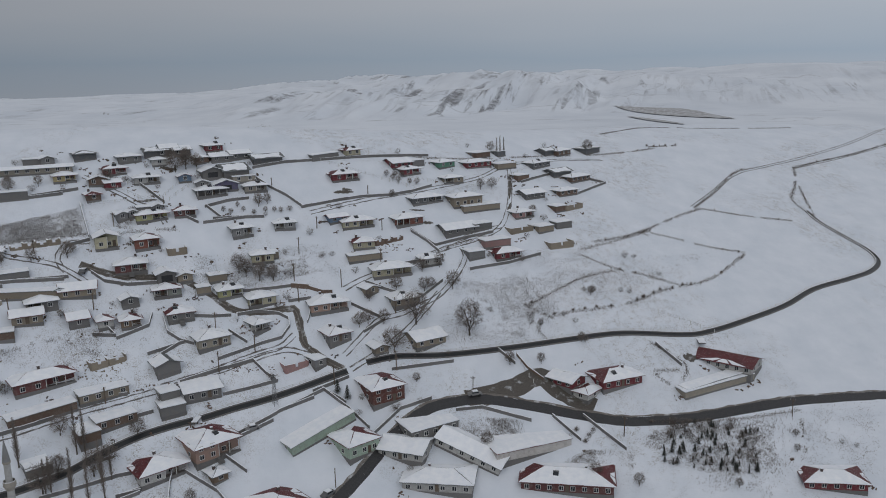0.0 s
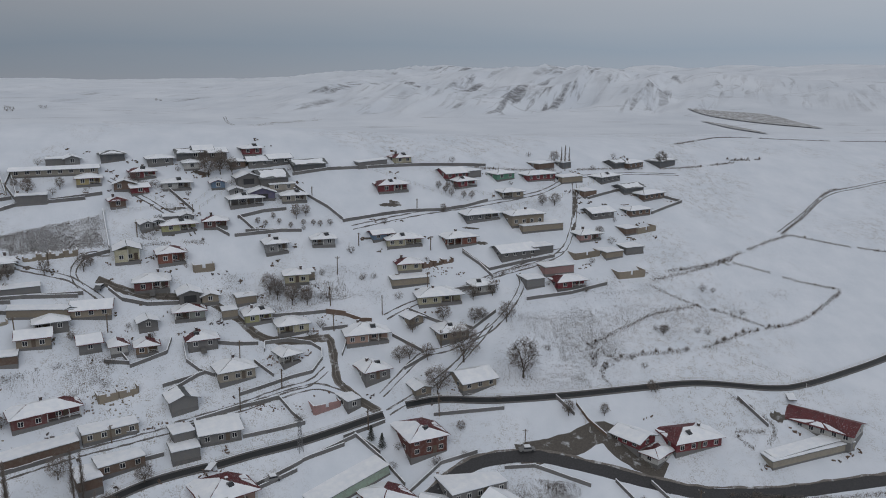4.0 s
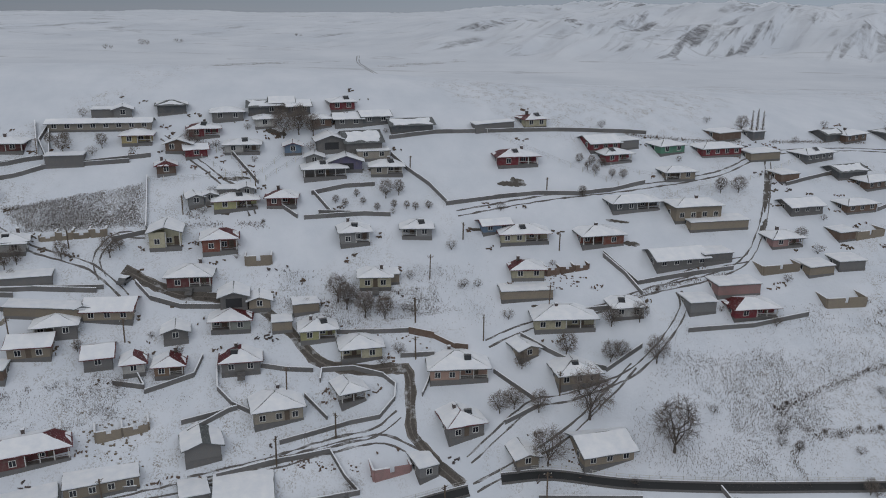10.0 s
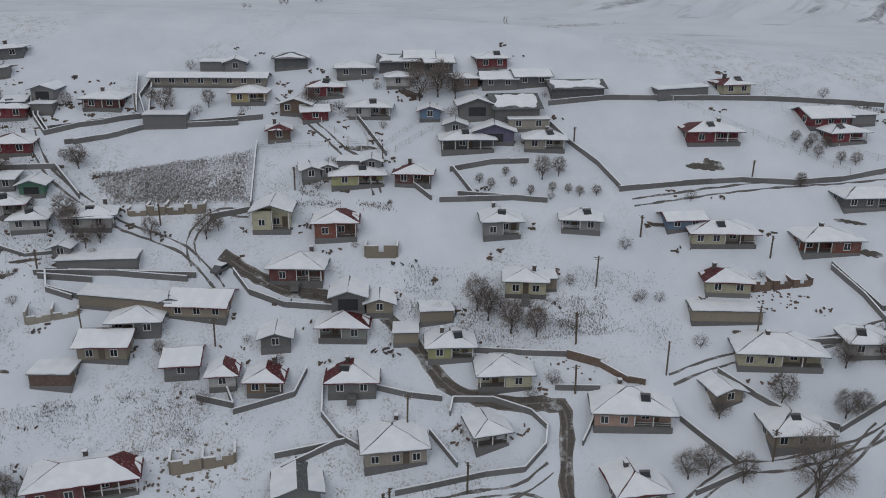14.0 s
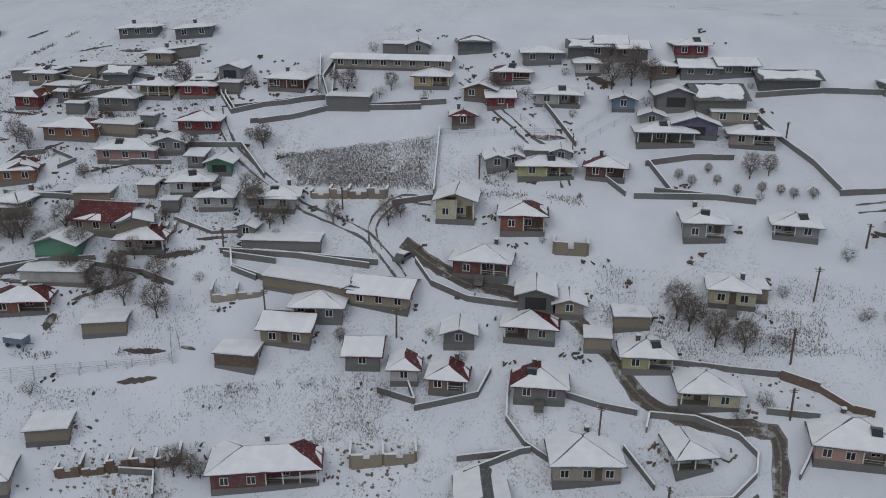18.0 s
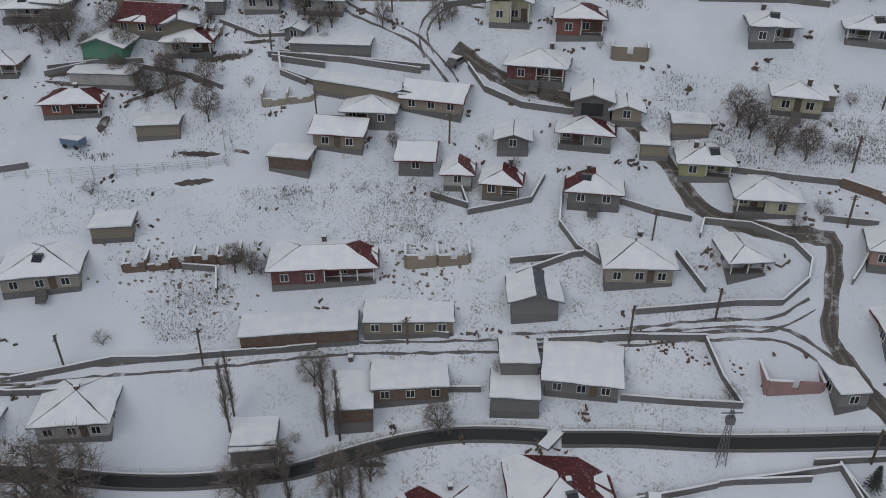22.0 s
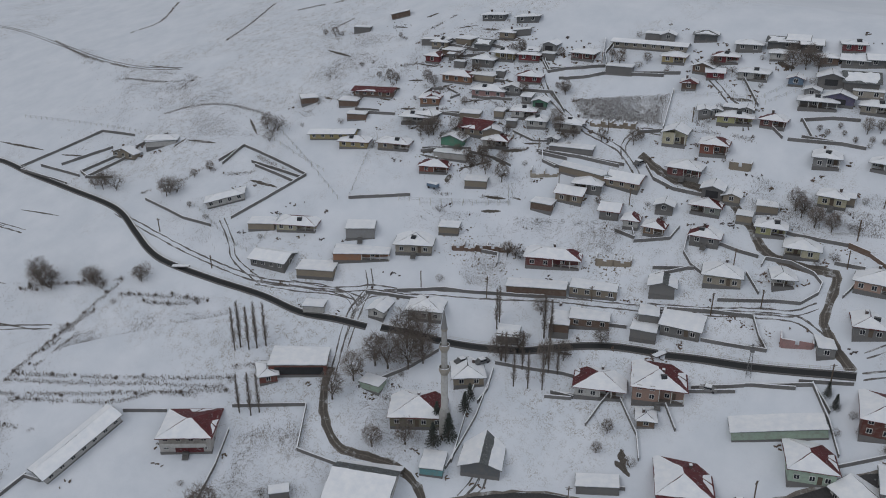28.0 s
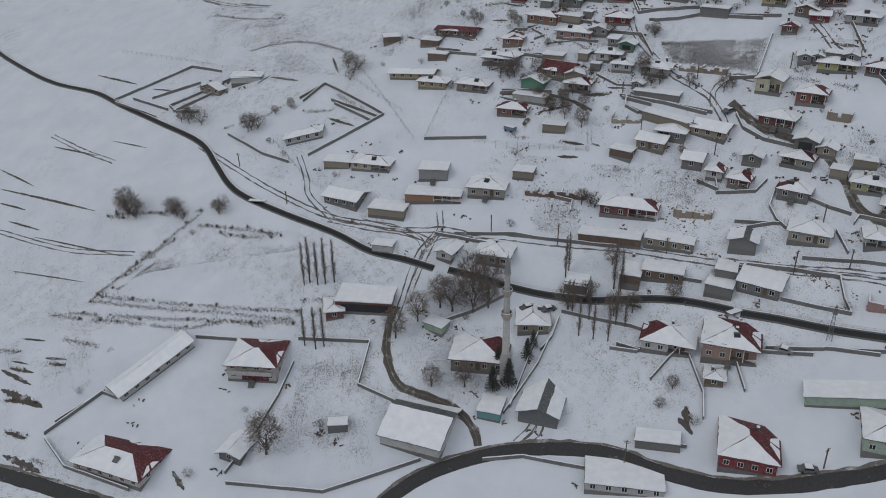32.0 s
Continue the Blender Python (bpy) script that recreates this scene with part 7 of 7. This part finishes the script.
field("weeds", "dry weeds sticking out of the snow", ((-133.3, 143.0), (-78.9, 170.1), (-86.7, 174.3), (-138.1, 149.3)), 1500, 0.3, 7, "twig", 0.12)
field("weeds", "dry weeds sticking out of the snow", ((-59.4, 186.5), (-4.6, 196.4), (-8.3, 210.9), (-60.5, 201.0)), 1500, 0.3, 8, "twig", 0.15)
field("weeds", "dry weeds sticking out of the snow", ((-109.5, 61.9), (-88.6, 70.5), (-115.0, 87.8), (-126.4, 77.1)), 1100, 0.35, 9, "twig", 0.05)
field("weeds", "dry weeds sticking out of the snow", ((-98.1, 85.2), (-78.9, 101.3), (-89.1, 126.3), (-110.1, 100.3)), 1200, 0.4, 10, "twig", 0.0)
field("weeds", "dry weeds sticking out of the snow", ((-196.0, 25.5), (-156.2, 56.2), (-207.0, 71.3), (-248.4, 41.9)), 1400, 0.3, 11, "twig", 0.2)
field("weeds", "dry weeds sticking out of the snow", ((-263.3, 105.7), (-183.0, 152.9), (-203.4, 169.0), (-314.4, 131.9)), 1600, 0.4, 12, "twig", 0.12)
field("weeds", "dry weeds sticking out of the snow", ((15.7, 140.2), (32.7, 136.5), (33.3, 145.4), (16.9, 148.7)), 900, 0.35, 13, "twig", 0.05)
field("weeds", "dry weeds sticking out of the snow", ((-53.8, 190.2), (-26.0, 196.9), (-29.1, 206.8), (-55.7, 202.2)), 900, 0.5, 14, "twig", 0.1)
field("weeds", "dry weeds sticking out of the snow", ((-135.7, 156.5), (-106.8, 170.3), (-113.9, 198.8), (-158.7, 183.4)), 2200, 0.4, 15, "twig", 0.1)
rubble(-77.4, 165.4, 3.0, 2.0, 90, 21)
rubble(-107.8, 149.0, 6.0, 2.5, 160, 22)
rubble(-40.7, 167.1, 5.0, 0.6, 70, 23, "rust")
rubble(7.4, 208.2, 4.0, 1.2, 60, 24, "rust")
rubble(-34.4, 191.0, 6.0, 0.7, 60, 25, "rust")
rubble(7.9, 171.6, 3.0, 1.5, 50, 26, "rust")
car(-39.1, 149.8, 15, "grey", "snow-dusted grey car parked by a wall")
car(-84.7, 193.1, 80, "slate", "dark car parked on the muddy lane")
car(-93.2, 124.2, 70, "slate", "dark van parked under the carport roof")
car(-89.0, 127.1, 70, "slate", "dark van parked under the carport roof")
car(-21.6, 130.4, 40, "slate", "dark car beside the asphalt road")
car(22.4, 154.2, 0, "grey", "grey car at the road junction")
bridge(97.9, 163.8, 70, 6.0, 2.2)
bridge(-52.9, 152.3, 75, 5.0, 1.6)
bridge(-176.1, 96.9, 40, 5.0, 1.5)

rubble(-171.0, 197.4, 3.5, 2.5, 35, 611, "rust")
dirt(-175.0, 196.9, -167.0, 197.9, 0.8)
rubble(-162.3, 203.8, 2.8, 2.0, 30, 627, "tan")
dirt(-165.5, 201.9, -159.1, 205.7, 0.8)
rubble(-157.7, 208.7, 2.1, 1.5, 25, 893, "rust")
dirt(-160.1, 207.6, -155.3, 209.8, 0.9)
rubble(-152.0, 218.4, 4.2, 3.0, 40, 877, "rust")
dirt(-156.8, 217.2, -147.2, 219.6, 1.0)
rubble(-162.2, 221.7, 2.8, 2.0, 30, 387, "rust")
dirt(-165.4, 221.1, -159.0, 222.3, 1.1)
rubble(-150.2, 225.4, 2.8, 2.0, 30, 833, "rust")
dirt(-153.4, 223.3, -147.0, 227.5, 0.8)
rubble(-171.9, 220.9, 2.8, 2.0, 30, 282, "tan")
dirt(-175.1, 219.1, -168.7, 222.7, 0.8)
rubble(-172.5, 178.1, 2.1, 1.5, 25, 892, "rust")
dirt(-174.9, 177.6, -170.1, 178.6, 0.7)
rubble(-169.0, 189.6, 2.1, 1.5, 25, 395, "tan")
dirt(-171.4, 188.6, -166.6, 190.6, 1.0)
rubble(-161.9, 178.0, 2.1, 1.5, 25, 456, "rust")
dirt(-164.3, 177.0, -159.5, 179.0, 1.0)
rubble(-143.4, 190.4, 3.5, 2.5, 35, 518, "rust")
dirt(-147.4, 187.9, -139.4, 192.9, 0.7)
rubble(-129.9, 192.3, 2.1, 1.5, 25, 804, "rust")
dirt(-132.3, 190.7, -127.5, 193.9, 1.1)
rubble(-137.8, 178.6, 4.2, 3.0, 40, 630, "concrete")
dirt(-142.6, 176.9, -133.0, 180.3, 0.7)
rubble(-127.9, 181.6, 2.1, 1.5, 25, 470, "rust")
dirt(-130.3, 181.1, -125.5, 182.1, 0.6)
rubble(-141.2, 166.6, 3.5, 2.5, 35, 786, "tan")
dirt(-145.2, 165.5, -137.2, 167.7, 0.9)
rubble(-116.7, 185.3, 2.1, 1.5, 25, 694, "tan")
dirt(-119.1, 184.2, -114.3, 186.4, 0.8)
rubble(-214.6, 207.7, 2.8, 2.0, 30, 738, "tan")
dirt(-217.8, 206.0, -211.4, 209.4, 0.9)
rubble(-199.7, 214.3, 2.8, 2.0, 30, 837, "concrete")
dirt(-202.9, 213.9, -196.5, 214.7, 0.9)
rubble(-192.7, 170.5, 1.4, 1.0, 20, 739, "tan")
dirt(-194.3, 170.3, -191.1, 170.7, 1.0)
rubble(-175.1, 167.4, 1.4, 1.0, 20, 284, "tan")
dirt(-176.7, 166.6, -173.5, 168.2, 1.1)
field("weeds", "dry weeds sticking out of the snow", ((-256.4, 214.2), (-177.5, 211.9), (-169.1, 191.1), (-208.1, 173.3)), 2600, 0.4, 64, "twig", 0.15)
field("weeds", "dry weeds sticking out of the snow", ((-168.0, 204.3), (-137.7, 221.4), (-110.7, 188.4), (-136.7, 172.0)), 3200, 0.4, 60, "twig", 0.2)
field("weeds", "dry weeds sticking out of the snow", ((-205.3, 160.4), (-210.2, 203.5), (-170.4, 181.4), (-192.1, 159.6)), 1500, 0.4, 53, "twig", 0.2)
field("weeds", "dry weeds sticking out of the snow", ((-380.1, 165.8), (-239.0, 162.9), (-219.6, 151.2), (-308.4, 145.6)), 2200, 0.4, 58, "twig", 0.25)
bare_field(((227.0, 516.0), (249.0, 515.0), (266.0, 503.0), (275.0, 480.0), (257.0, 404.0)), ((227.0, 514.0), (231.0, 488.0), (238.0, 462.0), (244.0, 432.0), (256.0, 402.0)))
bare_field(((213.0, 466.0), (214.0, 446.0), (213.0, 422.0), (209.0, 378.0)), ((212.0, 463.0), (207.0, 432.0), (204.0, 405.0), (207.0, 377.0)))
# scrub on the plain
for (fx, fy, fh) in ((-231, 560, 4.2), (-241, 530, 3.0), (-216, 580, 2.6), (-150, 640, 2.2)):
    shrub(fx, fy, fh)
    shrub(fx + 3.0, fy + 1.0, fh * 0.8)
track((-86, 518), (-80, 480), (-70, 445), (-58, 410), (-44, 372))
for quad in (((-150, 440), (-116, 462), (-112, 474), (-152, 452)), ((-240, 425), (-170, 420), (-172, 428), (-240, 434)), ((-62, 452), (-20, 498), (-26, 508), (-70, 462))):
    field("dry_grass", "band of dry grass on the snowy plain", quad, 620, 0.4, int(quad[0][1]), "twig", 0.1)
field("weeds", "dry weeds sticking out of the snow", ((13.3, 170.6), (49.1, 169.1), (90.2, 214.8), (30.5, 204.0)), 3200, 0.35, 16, "twig", 0.05)
field("weeds", "dry weeds sticking out of the snow", ((51.5, 183.2), (80.1, 183.3), (135.5, 211.1), (81.1, 203.7)), 1800, 0.3, 17, "twig", 0.12)
field("weeds", "dry weeds sticking out of the snow", ((34.5, 128.6), (54.9, 117.3), (60.1, 129.6), (47.0, 132.1)), 1600, 0.4, 18, "twig", 0.0)
field("weeds", "dry weeds sticking out of the snow", ((10.8, 138.0), (23.1, 134.4), (27.7, 143.4), (14.7, 146.5)), 1300, 0.4, 19, "twig", -0.05)

trailer(-133.6, 158.5, 8)
dirt(-123.7, 178.8, -117.2, 182.6, 1.4)
dirt(-131.5, 162.0, -131.9, 164.7, 1.8)
dirt(-118.7, 164.4, -114.0, 166.1, 0.8)
dirt(-111.0, 168.4, -108.7, 168.9, 0.6)
dirt(-139.8, 170.4, -145.2, 166.4, 1.1)
# mud strip drawn in place of a small dark pond
dirt(-49.1, 128.5, -46.2, 124.8, 2)
dirt(-4.4, 233.7, -0.6, 232.4, 2.5)
dirt(-7.7, 231.6, -1.2, 232.5, 1.8)
dirt(89.0, 158.2, 93.2, 157.2, 3.5)
dirt(-168.3, 18.3, -161.9, 23.4, 1.2)
dirt(-170.7, 30.4, -166.9, 33.3, 0.9)
dirt(-177.2, 22.8, -171.0, 26.6, 1)
dirt(-159.1, 15.1, -153.5, 18.0, 1.2)
dirt(21.4, 219.4, 25.4, 219.5, 1.5)
dirt(18.1, 225.4, 23.7, 225.6, 1)
dirt(-13.8, 217.8, -8.5, 218.3, 1.2)
dirt(-131.2, 167.5, -124.1, 174.7, 1)
dirt(-124.5, 175.6, -119.3, 175.5, 1)
dirt(-65.7, 237.7, -60.3, 237.0, 2)
dirt(-71.6, 213.2, -68.1, 212.6, 1.5)
dirt(58.3, 235.9, 64.3, 254.7, 1.6)
dirt(55.3, 227.7, 58.1, 233.5, 1.4)
dirt(-0.0, 201.3, 4.4, 201.1, 1.2)
dirt(-79.1, 138.6, -71.6, 141.5, 1)
dirt(-300.9, 100.4, -275.3, 105.5, 1.2)
dirt(-264.9, 107.0, -253.6, 110.9, 1)
dirt(-295.5, 162.6, -277.0, 164.9, 1)
dirt(-225.0, 133.3, -212.9, 136.8, 1.2)
dirt(-226.3, 128.3, -226.0, 134.0, 1)
dirt(-186.3, 130.6, -176.0, 133.0, 1.2)
dirt(-217.9, 193.3, -204.3, 192.4, 1.4)
dirt(-193.9, 222.8, -191.2, 226.6, 1.5)
dirt(-116.5, 160.2, -111.5, 163.2, 1)
dirt(-117.5, 164.9, -112.7, 166.9, 1)
dirt(-211.9, 150.9, -202.2, 146.2, 1)
dirt(-140.0, 201.4, -131.5, 202.6, 1.2)
dirt(-160.5, 187.5, -155.4, 193.2, 1.2)
dirt(-72.0, 221.3, -65.8, 222.6, 1.2)
field("weeds", "dry weeds sticking out of the snow", ((-273.4, 132.8), (-213.4, 152.1), (-243.5, 164.3), (-297.9, 149.3)), 1500, 0.45, 20, "twig", 0.05)
field("weeds", "dry weeds sticking out of the snow", ((-179.9, 97.9), (-163.5, 114.9), (-182.0, 124.0), (-213.2, 107.9)), 900, 0.35, 21, "twig", 0.1)
field("weeds", "dry weeds sticking out of the snow", ((-229.8, 134.1), (-194.3, 147.2), (-212.3, 156.3), (-239.0, 145.4)), 900, 0.4, 22, "twig", 0.05)


house(-27.0, 169.1, 20, 7.0, 5.0, 1.6, "roofless", "pink")
dirt(-172.4, 18.8, -158.9, 24.2, 2.4)
dirt(-153.1, 12.5, -141.8, 17.1, 2)
dirt(-173.3, 30.5, -168.3, 34.2, 0.9)
dirt(-178.7, 21.0, -167.8, 24.7, 1.2)
dirt(-257.8, 47.5, -216.2, 63.4, 1)
dirt(-237.3, 43.3, -223.6, 48.3, 0.8)
dirt(-265.1, 68.8, -243.9, 75.9, 0.8)
dirt(-270.1, 51.5, -248.1, 55.5, 0.7)
dirt(-249.6, 44.8, -237.9, 49.0, 0.8)
dirt(-246.8, 83.0, -231.2, 88.1, 0.6)
dirt(-222.1, 45.9, -189.9, 60.5, 0.6)
dirt(-213.2, 35.8, -190.2, 48.6, 0.5)
dirt(-184.5, 28.7, -178.8, 32.7, 0.7)
dirt(-179.4, 23.9, -174.9, 26.6, 0.6)
dirt(-48.8, 125.5, -44.2, 124.2, 1.6)
dirt(-120.5, 38.9, -114.7, 38.6, 1.3)
field("weeds", "dry weeds sticking out of the snow", ((-122.4, 77.1), (-112.1, 87.5), (-93.8, 81.4), (-109.1, 51.6)), 2600, 0.3, 40, "twig", 0)
field("weeds", "dry weeds sticking out of the snow", ((-114.5, 102.3), (-105.2, 115.2), (-82.3, 106.4), (-90.4, 88.8)), 2600, 0.35, 41, "twig", -0.05)
field("weeds", "dry weeds sticking out of the snow", ((-186.2, 51.9), (-177.8, 74.0), (-140.3, 107.9), (-172.2, 70.9)), 900, 0.4, 42, "twig", 0.05)
field("weeds", "dry weeds sticking out of the snow", ((-197.9, 27.3), (-172.2, 48.8), (-154.9, 34.7), (-164.1, 15.7)), 1500, 0.3, 43, "twig", 0.1)
field("weeds", "dry weeds sticking out of the snow", ((-113.5, 143.6), (-99.4, 153.4), (-97.0, 145.6), (-106.6, 140.6)), 900, 0.3, 44, "twig", 0)
field("weeds", "dry weeds sticking out of the snow", ((-104.6, 163.8), (-76.9, 180.1), (-62.3, 174.8), (-87.1, 163.1)), 1700, 0.3, 45, "twig", 0.1)
field("weeds", "dry weeds sticking out of the snow", ((-52.1, 194.9), (-19.9, 204.5), (-14.9, 198.5), (-38.0, 192.3)), 1500, 0.35, 46, "twig", 0.05)
field("weeds", "dry weeds sticking out of the snow", ((27.8, 194.5), (56.2, 197.0), (56.4, 169.5), (26.4, 171.4)), 2600, 0.35, 47, "twig", 0.05)
field("weeds", "dry weeds sticking out of the snow", ((18.9, 147.6), (29.7, 145.8), (31.5, 136.4), (14.7, 137.9)), 1500, 0.35, 48, "twig", -0.1)
field("weeds", "dry weeds sticking out of the snow", ((66.6, 134.8), (141.1, 136.1), (119.6, 109.7), (70.7, 111.9)), 3000, 0.35, 49, "twig", 0.05)


def yard_litter(x, y, rot, w, d, rng):
    """Firewood, planks, drums and junk with snow between, lying about a house."""
    bm = bmesh.new()
    c, sn = math.cos(radians(rot)), math.sin(radians(rot))
    for heap in range(rng.randint(1, 3)):
        side = rng.choice((-1, 1))
        if rng.random() < 0.5:
            px, py = side * (w / 2 + rng.uniform(0.8, 3.5)), rng.uniform(-0.6, 0.6) * d
        else:
            px, py = rng.uniform(-0.6, 0.6) * w, side * (d / 2 + rng.uniform(1.0, 3.5))
        long = rng.uniform(0.3, 1.6)
        for k in range(rng.randint(3, 6)):
            qx, qy = px + rng.gauss(0, long), py + rng.gauss(0, 0.35)
            gx, gy = x + c * qx - sn * qy, y + sn * qx + c * qy
            gz = ground_z(gx, gy)
            a, ln, th = rng.uniform(0, 3.14), rng.uniform(0.12, 0.55), rng.uniform(0.05, 0.16)
            dx, dy = math.cos(a), math.sin(a)
            v = [bm.verts.new((gx + dx * i * ln - dy * j * th, gy + dy * i * ln + dx * j * th, gz + (-0.1 if f < 0 else rng.uniform(0.1, 0.35)))) for f in (-1, 1) for i, j in ((-1, -1), (1, -1), (1, 1), (-1, 1))]
            for f in ((3, 2, 1, 0), (4, 5, 6, 7), (0, 1, 5, 4), (1, 2, 6, 5), (2, 3, 7, 6), (3, 0, 4, 7)):
                bm.faces.new([v[i] for i in f])
    tagged(part("yard_litter", bm, rng.choice(("wood", "wood", "chimney", "rust")), None), "firewood, planks and junk lying in snow beside a house", "litter", kind="stuff")


for k, (px, py, prot, pw, pdep, proof) in enumerate(PLACES):
    rng = random.Random(5000 + k)
    if rng.random() < 0.6:
        yard_litter(px, py, prot, pw, pdep, rng)
    if rng.random() < 0.32 and len(MODELS) > 3:
        a = rng.uniform(0, 6.28)
        shrub(px + math.cos(a) * (pw / 2 + 2.5), py + math.sin(a) * (pdep / 2 + 2.5), rng.uniform(1.2, 2.6))
